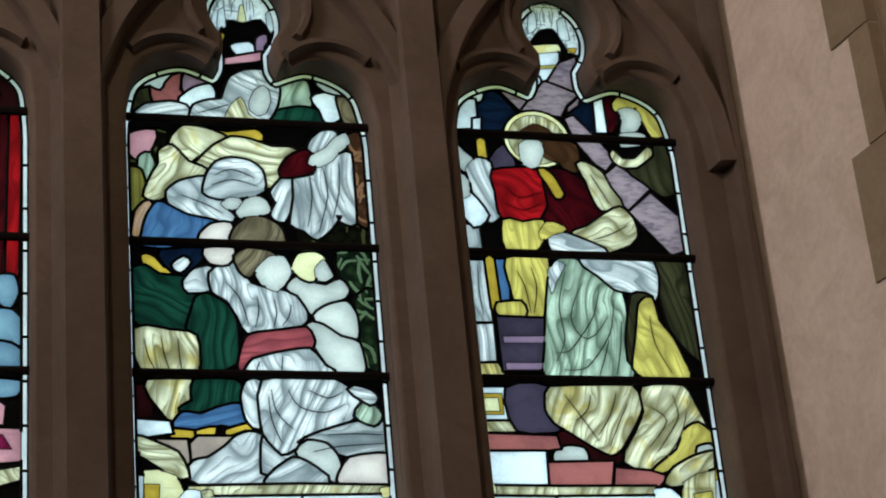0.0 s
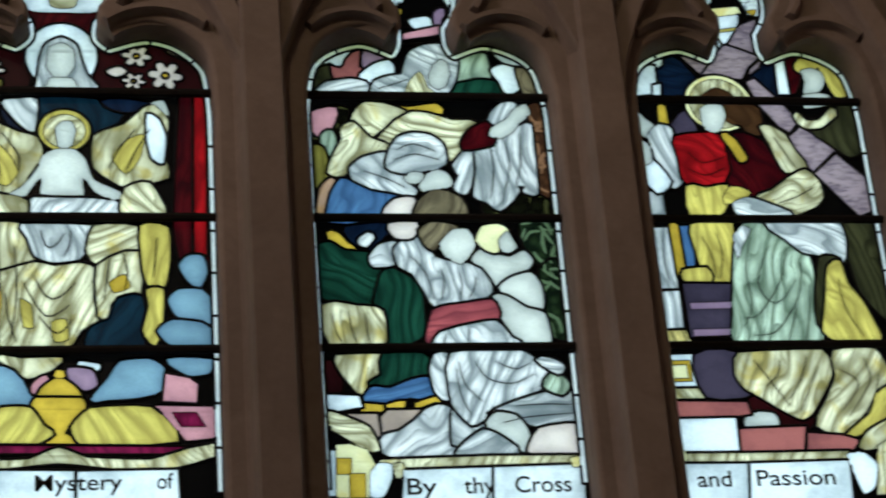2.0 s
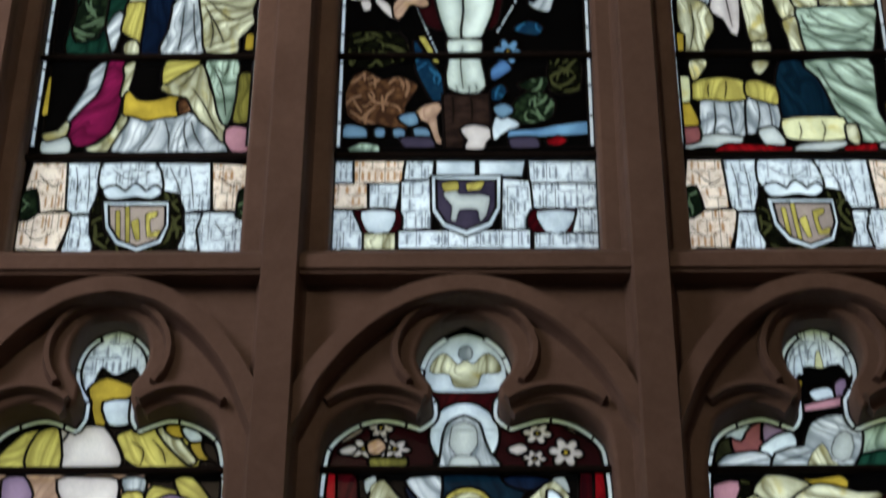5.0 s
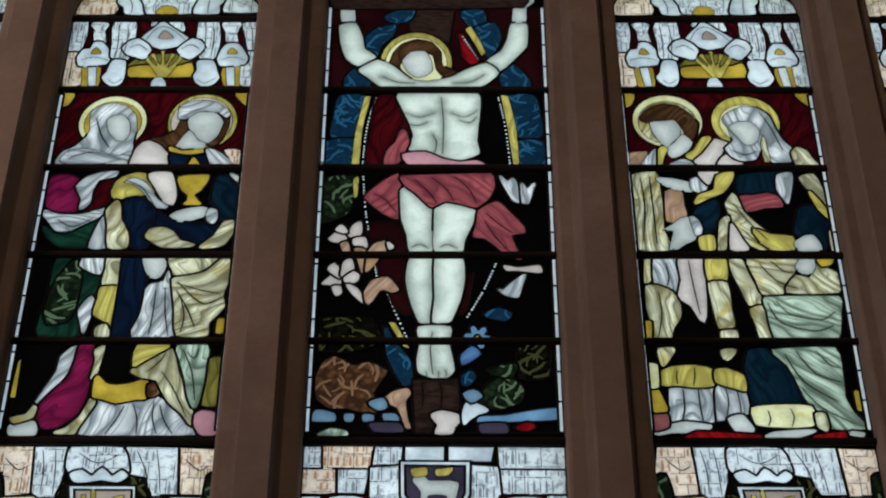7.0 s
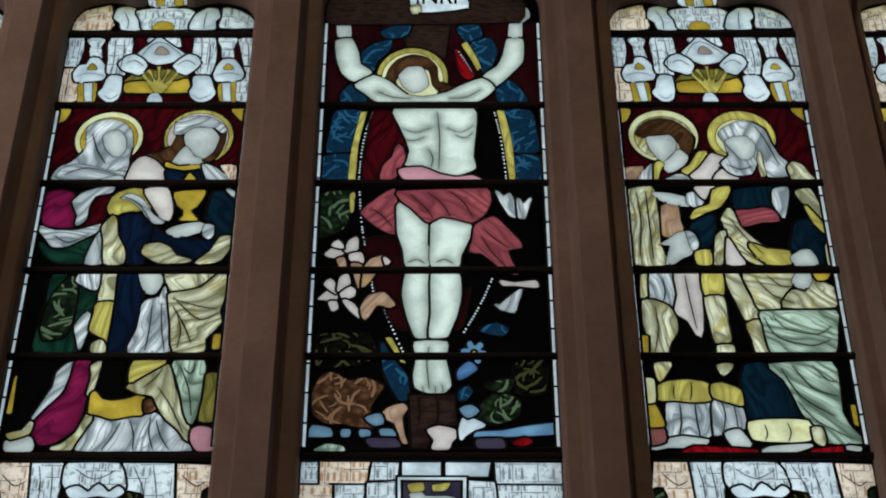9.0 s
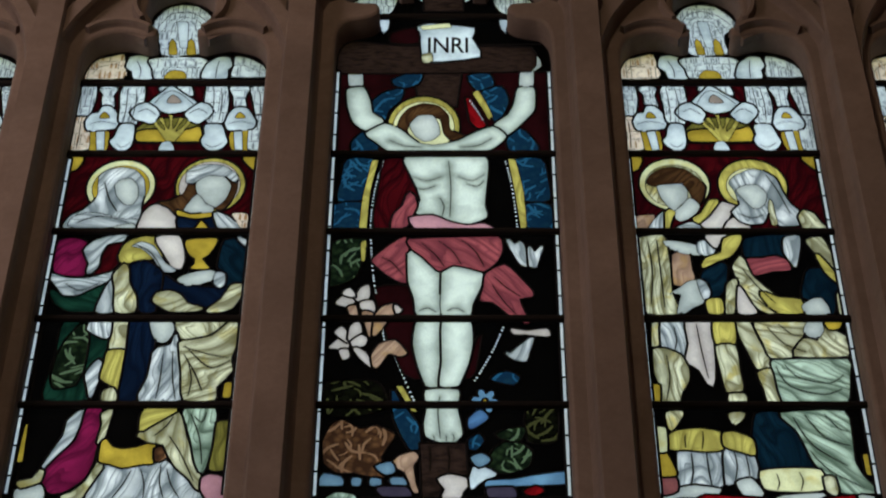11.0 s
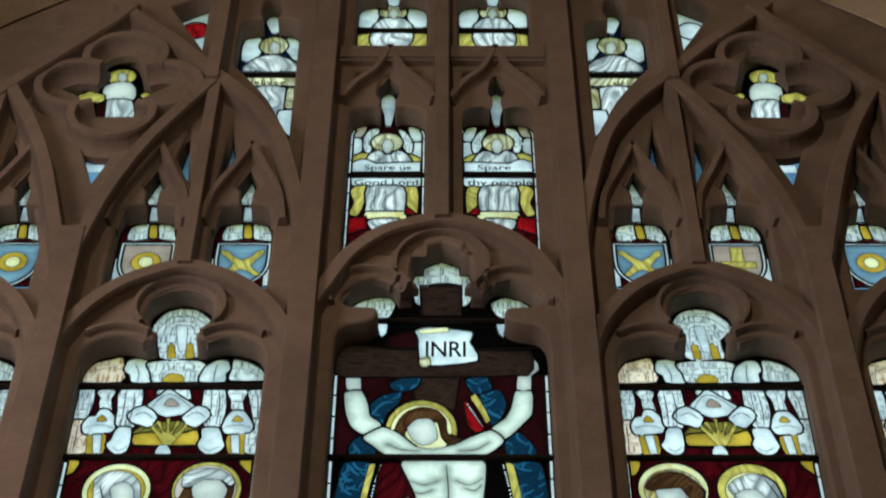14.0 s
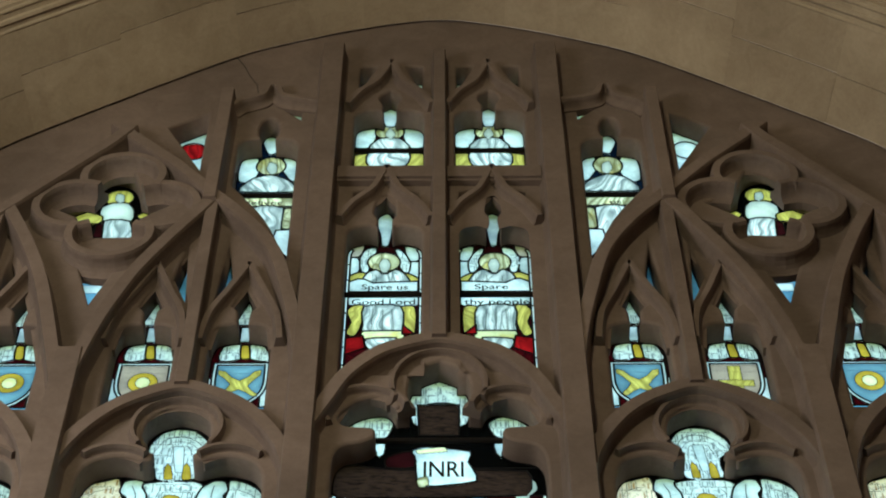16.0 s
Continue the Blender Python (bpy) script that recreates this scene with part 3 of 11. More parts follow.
# upper tracery: intersecting arcs, lesser mullions, little arches
for s in (-1, 1):
    def side(points):
        return [(s * x, z) for x, z in points]

    lift = 0.0
    for line, prof in (
        ([(0.455, 7.15), (0.490, 7.42), (0.580, 7.83), (0.690, 8.05), (0.830, 8.235), (1.010, 8.475), (1.170, 8.655), (1.27, 8.78)], LESSER),
        ([(1.222, 7.0), (1.200, 7.18), (1.152, 7.44), (1.072, 7.715), (0.975, 7.940), (0.850, 8.190)], LESSER),
        ([(1.230, 7.0), (1.285, 7.25), (1.385, 7.655), (1.480, 7.92), (1.580, 8.140)], LESSER),
        ([(1.990, 7.3), (1.900, 7.62), (1.760, 7.90), (1.590, 8.150), (1.42, 8.40), (1.27, 8.62), (1.20, 8.75)], LESSER),
        ([(0.838, 7.07), (0.838, 8.19)], hollow(0.024, 0.05, 0.150, 0.06)),
        ([(1.614, 7.07), (1.614, 8.12)], hollow(0.024, 0.05, 0.150, 0.06)),
        ([(0.850, 8.19), (0.850, 8.80), (0.850, 9.03)], LESSER),
        ([(0.485, 9.00), (0.560, 9.02), (0.635, 9.05), (0.676, 9.14), (0.717, 9.05), (0.800, 9.0), (0.835, 8.95)], hollow(0.014, 0.035, 0.125, 0.08)),
    ):
        lift += 0.0025
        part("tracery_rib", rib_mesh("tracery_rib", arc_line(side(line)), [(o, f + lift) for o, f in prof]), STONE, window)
    for b in (0.838, 1.614):
        for o in (-0.19, 0.19):
            c = b + o * 0.86
            part("little_arch", rib_mesh("little_arch", arc_line(side([(c - 0.135, 7.36), (c - 0.115, 7.52), (c - 0.062, 7.66), (c, 7.83)])), hollow(0.014, 0.040, 0.130, 0.08)), STONE, window)
            part("little_arch", rib_mesh("little_arch", arc_line(side([(c + 0.135, 7.36), (c + 0.115, 7.52), (c + 0.062, 7.66), (c, 7.83)])), hollow(0.014, 0.040, 0.130, 0.08)), STONE, window)
    for lift, wide in ((0.0, 0.2), (0.86, 0.2)):
        c = s * 0.2
        part("little_arch", rib_mesh("little_arch", arc_line([(c - 0.17, 8.13 + lift), (c - 0.12, 8.24 + lift), (c - 0.05, 8.34 + lift), (c, 8.50 + lift)]), hollow(0.014, 0.045, 0.135, 0.08)), STONE, window)
        part("little_arch", rib_mesh("little_arch", arc_line([(c + 0.17, 8.13 + lift), (c + 0.12, 8.24 + lift), (c + 0.05, 8.34 + lift), (c, 8.50 + lift)]), hollow(0.014, 0.045, 0.135, 0.08)), STONE, window)
    for k in range(4):
        a = k * 90
        part("quatrefoil_roll", rib_mesh("quatrefoil_roll", foil_ring(s * 1.195 + 0.150 * math.cos(radians(a)), 8.20 + 0.205 * math.sin(radians(a)), 0.148, 0.150, a - 118, a + 118), hollow(0.018, 0.052, 0.150 + 0.002 * k, 0.08)), STONE, window)
part("lesser_mullion", rib_mesh("lesser_mullion", [(0, 7.33), (0, 8.5), (0, 9.40)], LESSER), STONE, window)
part("lesser_transom", box_mesh("lesser_transom", -0.40, 0.40, -0.130, -0.02, 8.405, 8.508, 0.012), STONE, window)

# ---------------------------------------------------------------- reveal, wall and the room round it
DEPTH = 0.62


def loft(name, a, b, ya, yb):
    n = len(a)
    verts = [(x, ya, z) for x, z in a] + [(x, yb, z) for x, z in b]
    return mesh_of(name, verts, [(i, i + 1, n + i + 1, n + i) for i in range(n - 1)])


ROOM_X, ROOM_BACK, ROOM_TOP = 3.6, -12.0, 11.0
outer = [(-ROOM_X, 0), (-ROOM_X, ROOM_TOP), (ROOM_X, ROOM_TOP), (ROOM_X, 0)]
outline = arch_outline(0.11)
wall = part("wall_east", plate_mesh("wall_east", outer, [outline], DEPTH, 0.08, 0.002), PLASTER, None)
tagged(wall, "pale plastered church wall round the great window", "wall", kind="structure")
part("wall_core", plate_mesh("wall_core", outer, [arch_outline(0.03)], 0.08, -0.05, 0.002), PLASTER, wall)
# the splayed reveal: plaster on the jambs, dressed stones round the arch
inner_line, outer_line = arch_outline(0.0), arch_outline(0.112)
foot_n = next(i for i, p in enumerate(inner_line) if p[1] > 7.5)
last_n = len(inner_line) - 1 - next(i for i, p in enumerate(reversed(inner_line)) if p[1] > 7.5)


def reveal_patch(name, i0, i1, d0, d1, mat, lift, parent, label=""):
    """A slab of the reveal between two places along the arch and two depths, lift proud of its bed."""
    def at(i, d, deep):
        f = (d - 0.10) / (DEPTH - 0.10)
        a, b = inner_line[i], outer_line[i]
        x, z = a[0] + (b[0] - a[0]) * f, a[1] + (b[1] - a[1]) * f
        ux, uz = (b[0] - a[0]), (b[1] - a[1])
        ln = math.hypot(ux, uz) or 1
        return (x + ux / ln * deep, -d, z + uz / ln * deep)

    verts, faces = [], []
    for i in range(i0, i1 + 1):
        verts += [at(i, d0, -lift), at(i, d1, -lift), at(i, d1, 0.02), at(i, d0, 0.02)]
    for r in range(i1 - i0):
        k = r * 4
        faces += [(k + c, k + (c + 1) % 4, k + 4 + (c + 1) % 4, k + 4 + c) for c in range(4)]
    faces += [(0, 1, 2, 3), tuple(4 * (i1 - i0) + c for c in (3, 2, 1, 0))]
    return part(name, mesh_of(name, verts, faces), mat, parent, label)


reveal_patch("reveal_bed", 0, len(inner_line) - 1, 0.10, DEPTH - 0.004, PLASTER, 0.0, wall)


def solid(name, x0, x1, y0, y1, z0, z1, mat, label, cat):
    ob = part(name, box_mesh(name, x0, x1, y0, y1, z0, z1), mat, None)
    return tagged(ob, label, cat, kind="structure")


# Unseen room shell, added to shut out the sky and cut bounce light.
solid("wall_north", -ROOM_X - 0.3, -ROOM_X, ROOM_BACK, 0.05, 0, ROOM_TOP, ASHLAR, "plain stone side wall of the chancel", "wall")
solid("wall_south", ROOM_X, ROOM_X + 0.3, ROOM_BACK, 0.05, 0, ROOM_TOP, ASHLAR, "plain stone side wall of the chancel", "wall")
solid("wall_west", -ROOM_X - 0.3, ROOM_X + 0.3, ROOM_BACK - 0.3, ROOM_BACK, 0, ROOM_TOP, ASHLAR, "plain stone wall behind the viewer", "wall")
solid("floor", -ROOM_X - 0.3, ROOM_X + 0.3, ROOM_BACK - 0.3, 0.05, -0.2, 0.0, FLOORSTONE, "worn grey stone floor of the chancel", "floor")
solid("ceiling", -ROOM_X - 0.3, ROOM_X + 0.3, ROOM_BACK - 0.3, 0.05, ROOM_TOP, ROOM_TOP + 0.2, TIMBER, "unseen dark ceiling added to shut out the sky", "ceiling")
# Unseen ground added outside; it darkens the lower half of the sky light.
solid("ground", -400, 400, -400, 400, -0.6, -0.25, GRASS, "unseen grass-coloured ground added outside to dim light from below", "ground")


# ---------------------------------------------------------------- stained glass
def shield_line(cx, top, w, h):
    return curve([(cx - w, top), (cx - w, top), (cx - w, top - h * 0.5), (cx - w * 0.75, top - h * 0.78), (cx, top - h), (cx + w * 0.75, top - h * 0.78), (cx + w, top - h * 0.5), (cx + w, top), (cx + w, top)], 4)


def disc(cx, cz, rx, rz=None, n=28):
    rz = rz or rx
    return [(cx + rx * math.cos(k / n * math.tau), cz + rz * math.sin(k / n * math.tau)) for k in range(n)]


def grown(line, by):
    """The outline pushed outwards by a little, so that neighbours meet."""
    if sum(a[0] * b[1] - b[0] * a[1] for a, b in zip(line, line[1:] + line[:1])) < 0:
        line = line[::-1]
    n, out = len(line), []
    for i, (x, z) in enumerate(line):
        a, b = line[i - 1], line[(i + 1) % n]
        dx, dz = b[0] - a[0], b[1] - a[1]
        ln = math.hypot(dx, dz) or 1
        out.append((x + dz / ln * by, z - dx / ln * by))
    return out


def rect(x0, z0, x1, z1):
    return [(x0, z0), (x1, z0), (x1, z1), (x0, z1)]


def stroke(points, width, smooth=4):
    """A brush line of painted trace, as a thin outline."""
    line = curve(points, smooth, closed=False)
    left, right = [], []
    for i, (x, z) in enumerate(line):
        a, b = line[max(i - 1, 0)], line[min(i + 1, len(line) - 1)]
        dx, dz = b[0] - a[0], b[1] - a[1]
        ln = math.hypot(dx, dz) or 1
        w = width / 2 * (0.35 + 0.65 * math.sin(math.pi * (i + 0.6) / (len(line) + 0.2)))
        left.append((x - dz / ln * w, z + dx / ln * w))
        right.append((x + dz / ln * w, z - dx / ln * w))
    return left + right[::-1]


from mathutils.geometry import delaunay_2d_cdt


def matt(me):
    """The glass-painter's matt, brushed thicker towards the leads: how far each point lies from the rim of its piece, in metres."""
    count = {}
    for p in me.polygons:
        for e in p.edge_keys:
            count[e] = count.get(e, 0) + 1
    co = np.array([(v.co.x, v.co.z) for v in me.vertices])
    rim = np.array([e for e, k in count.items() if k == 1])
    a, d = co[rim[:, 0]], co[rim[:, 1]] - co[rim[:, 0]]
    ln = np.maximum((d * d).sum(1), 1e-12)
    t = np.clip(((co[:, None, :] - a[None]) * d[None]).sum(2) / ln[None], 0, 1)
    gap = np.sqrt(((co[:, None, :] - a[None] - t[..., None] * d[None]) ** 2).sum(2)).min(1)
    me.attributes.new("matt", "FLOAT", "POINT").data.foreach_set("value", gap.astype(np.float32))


TRACED = {"face", "neck", "halo_ring", "halo_rim", "skirt_fold", "mantle_fold", "gable_eye", "device", "letter", "child_head", "hand", "beard", "veil_fold", "capital", "foil_dove", "urn_knob", "pot", "tile", "chequer",
          "scroll_edge", "scroll_roll", "banner_roll", "stair_edge", "band", "arcade", "palm", "child", "pearl"}


def within(line, pts):
    """Which of the points lie inside the outline."""
    res = np.zeros(len(pts), bool)
    px, pz = pts[:, 0], pts[:, 1]
    for (x0, z0), (x1, z1) in zip(line, line[1:] + line[:1]):
        if z0 != z1:
            cross = (z0 > pz) != (z1 > pz)
            res ^= cross & (px < (x1 - x0) * (pz - z0) / (z1 - z0) + x0)
    return res


def brushwork(line, glass):
    """Blades of foliage or little stonework brushed over one piece: (glass, outline) pairs."""
    pts = np.array(line)
    mid = pts.mean(0)
    area = 0.5 * abs(sum(a[0] * b[1] - b[0] * a[1] for a, b in zip(line, line[1:] + line[:1])))
    if area < 0.0012:
        return []
    w, vec = np.linalg.eigh(np.cov((pts - mid).T))
    long = vec[:, 1] if vec[1, 1] > 0 else -vec[:, 1]
    if abs(long[1]) < 0.45:
        long = np.array([0.35 * np.sign(long[0] * long[1] or 1), 1.0])
        long /= np.linalg.norm(long)
    side = np.array([long[1], -long[0]])
    u, v = (pts - mid) @ long, (pts - mid) @ side
    out = []
    if glass in LEAFY:
        for _ in range(int(area / 0.0009)):
            c = mid + long * random.uniform(u.min(), u.max()) + side * random.uniform(v.min(), v.max())
            a = random.uniform(0.3, 2.84)
            r = random.uniform(0.014, 0.034)
            d = np.array([math.cos(a), math.sin(a)])
            n = np.array([-d[1], d[0]]) * random.uniform(-0.5, 0.5)
            out.append((glass + "_tone", stroke([tuple(c - d * r), tuple(c + n * r), tuple(c + d * r)], r * 0.30, 3)))
        return out
    if glass in LATTICE:
        # painted stonework: little lancets between shafts, with string courses
        x0, x1, z0, z1 = pts[:, 0].min(), pts[:, 0].max(), pts[:, 1].min(), pts[:, 1].max()
        cols = max(2, round((x1 - x0) / 0.016))
        cw = (x1 - x0) / cols
        z = z0 + random.uniform(0.0, 0.015)
        while z < z1:
            h = random.uniform(0.034, 0.058)
            a0 = random.uniform(-0.2, 0.6)
            out.append(("paint", rect(x0 + (x1 - x0) * a0, z - 0.0010, x0 + (x1 - x0) * (a0 + 0.55), z + 0.0008)))
            for k in range(cols):
                c = x0 + cw * (k + 0.5)
                if random.random() < 0.5:
                    w2 = cw * random.uniform(0.10, 0.26)
                    out.append((glass + "_tone", [(c - w2, z + h * 0.14), (c + w2, z + h * 0.14), (c + w2, z + h * 0.62), (c, z + h * 0.9), (c - w2, z + h * 0.62)]))
                if random.random() < 0.35:
                    out.append(("paint", rect(c + cw * 0.5 - 0.0008, z, c + cw * 0.5 + 0.0008, z + h)))
            z += h
        return out
    return out


def fold_frame(line, lean):
    """How the folds of one piece run: its middle, the ways across and along them, a seed and a bow. lean: degrees from upright, or nothing for the piece's own length."""
    pts = np.array(line)
    mid = pts.mean(0)
    if lean:
        a = radians(float(lean))
        long = np.array([math.sin(a), math.cos(a)])
    else:
        vec = np.linalg.eigh(np.cov((pts - mid).T))[1]
        long = vec[:, 1] if vec[1, 1] > 0 else -vec[:, 1]
        if abs(long[1]) < 0.3:
            long = np.array([0.45 * np.sign(long[0] * long[1] or 1), 1.0])
            long /= np.linalg.norm(long)
    return mid, np.array([long[1], -long[0]]), long, random.uniform(0, 90), random.uniform(-0.9, 0.9)


def glaze(name, outline, pieces, label, bars=(), lead=0.0070, edge=0.03, group="lights of the window"):
    """One leaded panel. outline: its opening. pieces: (name, glass, outline), the later on top of the earlier.
    Every piece keeps what the later ones leave of it; lead runs where two pieces meet."""
    cx = sum(p[0] for p in outline) / len(outline)
    shapes, clip = [("ground", "shadow", outline)], [0]
    folds = [fold_frame(outline, "0")]
    for nm, glass, line in pieces:
        k = len(shapes)
        glass, _, lean = glass.partition("@")
        shapes.append((nm, glass, line))
        clip.append(0)
        folds.append(fold_frame(line, lean))
        if glass in LEAFY or glass in LATTICE:
            for tone, mark in brushwork(line, glass):
                shapes.append(("brushed_tone", tone, mark))
                clip.append(k)
                folds.append(folds[k])
    verts, faces = [], []
    for _, _, line in shapes:
        if sum(a[0] * b[1] - b[0] * a[1] for a, b in zip(line, line[1:] + line[:1])) < 0:
            line = line[::-1]
        k = len(verts)
        verts += [Vector(p) for p in line]
        faces.append(list(range(k, k + len(line))))
    x0, x1 = min(p[0] for p in outline), max(p[0] for p in outline)
    z0, z1 = min(p[1] for p in outline), max(p[1] for p in outline)
    net = 0.0125
    inner = np.array([[x0 + net * (i + 0.5 * (j % 2)), z0 + net * 0.87 * j] for j in range(int((z1 - z0) / net / 0.87) + 1) for i in range(int((x1 - x0) / net) + 1)])
    inner = inner[within(outline, inner)]
    verts += [Vector(p) for p in inner.tolist()]
    vs, es, fs, _, _, _ = delaunay_2d_cdt(verts, [], faces, 0, 1e-5)
    mid = np.array([[sum(vs[v].x for v in f) / 3, sum(vs[v].y for v in f) / 3] for f in fs])
    owner = np.full(len(fs), -1)
    inside_light = within(outline, mid)
    for k, (_, _, line) in enumerate(shapes):
        good = inside_light & (mid[:, 0] > min(p[0] for p in line)) & (mid[:, 0] < max(p[0] for p in line)) & (mid[:, 1] > min(p[1] for p in line)) & (mid[:, 1] < max(p[1] for p in line))
        if clip[k]:
            good &= (owner >= clip[k]) & (np.array(clip)[np.maximum(owner, 0)] == clip[k]) | (good & (owner == clip[k]))
        at = np.nonzero(good)[0]
        owner[at[within(line, mid[at])]] = k
    owner = owner.tolist()
    panel = new(name)
    panel.location = (cx, 0, min(p[1] for p in outline))
    base = panel.location.copy()
    tagged(panel, label, "stained glass", group)
    # neighbours over edges, then the islands of each piece
    seen = {}
    for i, f in enumerate(fs):
        for p, q in zip(f, f[1:] + f[:1]):
            seen.setdefault((min(p, q), max(p, q)), []).append(i)
    near = [[] for _ in fs]
    for ts in seen.values():
        if len(ts) == 2 and owner[ts[0]] == owner[ts[1]]:
            near[ts[0]].append(ts[1])
            near[ts[1]].append(ts[0])
    strokes_v, strokes_f = [], []
    tones = {}
    done = [o < 0 for o in owner]
    for start in range(len(fs)):
        if done[start]:
            continue
        heap, tris = [start], []
        done[start] = True
        while heap:
            i = heap.pop()
            tris.append(fs[i])
            for j in near[i]:
                if not done[j]:
                    done[j] = True
                    heap.append(j)
        nm, glass, _ = shapes[owner[start]]
        index, pv, pf = {}, [], []
        for f in tris:
            row = []
            for v in f:
                if v not in index:
                    index[v] = len(pv)
                    pv.append((vs[v].x - base.x, 0.0, vs[v].y - base.z))
                row.append(index[v])
            pf.append(tuple(row))
        if glass == "paint":
            k = len(strokes_v)
            strokes_v += pv
            strokes_f += [tuple(i + k for i in f) for f in pf]
            continue
        size = sum(abs((vs[f[1]] - vs[f[0]]).cross(vs[f[2]] - vs[f[0]])) / 2 for f in tris)
        if size < 2.5e-5:
            k = len(strokes_v)
            strokes_v += pv
            strokes_f += [tuple(i + k for i in f) for f in pf]
            continue
        if nm == "brushed_tone":
            tv, tf = tones.setdefault(glass, ([], []))
            k = len(tv)
            tv += pv
            tf += [tuple(i + k for i in f) for f in pf]
            continue
        me = mesh_of(nm, pv, pf)
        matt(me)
        mid_at, side, long, seed, bow = folds[owner[start]]
        rel = np.array([(p[0] + base.x, p[2] + base.z) for p in pv]) - mid_at
        u = rel @ long
        way = np.stack([rel @ side + bow * u * u, u, np.full(len(pv), seed)], 1)
        me.attributes.new("fold", "FLOAT_VECTOR", "POINT").data.foreach_set("vector", way.astype(np.float32).ravel())
        part(nm, me, G[glass], panel)
    for glass, (tv, tf) in tones.items():
        me = mesh_of("brushed_tone", tv, tf)
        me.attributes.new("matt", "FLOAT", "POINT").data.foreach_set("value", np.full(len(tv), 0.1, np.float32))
        part("brushed_tone", me, G[glass], panel, "half-tone brush marks fired on the glass")["kind"] = "stuff"
    # lead along every line between two pieces; a thin brush line where both are painted on one piece
    lv, lf = [], []
    for (a, c), ts in seen.items():
        os_ = [owner[t] for t in ts if owner[t] >= 0]
        if not os_ or (len(os_) == 2 and os_[0] == os_[1]):
            continue
        if any(shapes[o][1] == "paint" for o in os_) or (len(os_) == 2 and any(shapes[o][0] == "brushed_tone" for o in os_) and (clip[os_[0]] or os_[0]) == (clip[os_[1]] or os_[1])):
            continue
        thin = len(os_) == 2 and any(shapes[o][0] in TRACED for o in os_)
        p, q = vs[a], vs[c]
        d = q - p
        ln = d.length
        if ln < 1e-6:
            continue
        d /= ln
        w = 0.0011 if thin else lead / 2
        nrm = Vector((-d.y, d.x))
        p2, q2 = p - d * w * 0.6, q + d * w * 0.6
        if thin:
            k = len(strokes_v)
            for e in (p2 + nrm * w, p2 - nrm * w, q2 - nrm * w, q2 + nrm * w):
                strokes_v.append((e.x - base.x, -0.001, e.y - base.z))
            strokes_f.append((k, k + 1, k + 2, k + 3))
            continue
        k = len(lv)
        for y, ww in ((-0.003, w), (-0.0055, w * 0.45)):
            for e, sgn in ((p2, 1), (p2, -1), (q2, -1), (q2, 1)):
                e = e + nrm * ww * sgn
                lv.append((e.x - base.x, y, e.y - base.z))
        lf += [(k + 4, k + 5, k + 6, k + 7), (k, k + 4, k + 7, k + 3), (k + 1, k + 2, k + 6, k + 5)]
    if strokes_f:
        part("painted_line", mesh_of("painted_line", strokes_v, strokes_f), PAINT, panel, "thin dark brush lines fired on the glass")["kind"] = "stuff"
    if lf:
        part("lead_came", mesh_of("lead_came", lv, lf), LEAD, panel, "dark lead cames between the pieces")["kind"] = "stuff"
    for z, x0, x1 in bars:
        z -= 0.020 * (z - EYE.z) / 4.2
        me = rib_mesh("saddle_bar", [(x0 - base.x, z - base.z), (x1 - base.x, z - base.z)], [(math.cos(a / 8 * math.tau) * 0.0105, 0.020 + math.sin(a / 8 * math.tau) * 0.0105) for a in range(8)])
        part("saddle_bar", me, IRON, panel, "dark iron saddle bar")
    return panel


def beads(x, z0, z1, w, step=0.105):
    """The row of white border glass up one side of a light."""
    n = max(1, round((z1 - z0) / step))
    h = (z1 - z0) / n
    return [("border_bead", "bead", rect(x - w / 2, z0 + h * k + 0.004, x + w / 2, z0 + h * (k + 1) - 0.004)) for k in range(n)]


# the cartoons: outlines of the cut glass, in centimetres from the middle of the light and its foot
def cut(to, name, glass, points, grow=0.0045):
    to.append((name, glass, grown(curve([(x / 100, z / 100) for x, z in points], 3, ease=0.55), 0.0 if name in TRACED else grow)))


def flat(to, name, glass, points):
    to.append((name, glass, grown([(x / 100, z / 100) for x, z in points], 0.004)))


def oval(to, name, glass, centre, radii):
    to.append((name, glass, disc(centre[0] / 100, centre[1] / 100, radii[0] / 100, radii[1] / 100)))


def flower(to, name, glass, centre, radii):
    """An open blossom with six pointed petals."""
    pts = []
    for k in range(48):
        t = k / 48 * math.tau
        r = 0.58 + 0.42 * abs(math.cos(3 * t + 0.4)) ** 0.8
        pts.append((centre[0] / 100 + r * radii[0] / 100 * math.cos(t), centre[1] / 100 + r * radii[1] / 100 * math.sin(t)))
    to.append((name, glass, pts))
    to.append(("heart", "gold", disc(centre[0] / 100, centre[1] / 100, radii[0] / 500, radii[1] / 500, 10)))


def pearls(to, points, radius=0.42, step=1.05):
    """A chain of little white beads along a line."""
    way = curve(points, 12, closed=False)
    gone = step
    for a, b in zip(way, way[1:]):
        gone += math.dist(a, b)
        if gone >= step:
            gone = 0.0
            to.append(("pearl", "bead", disc(b[0] / 100, b[1] / 100, radius / 100, radius / 100, 8)))


def line(to, width, points):
    to.append(("flash", "paint", stroke([(x / 100, z / 100) for x, z in points], width / 1000)))


def placed(pieces, dx, dz, flip=1):
    return [(n, g, [(flip * x + dx, z + dz) for x, z in pts]) for n, g, pts in pieces]


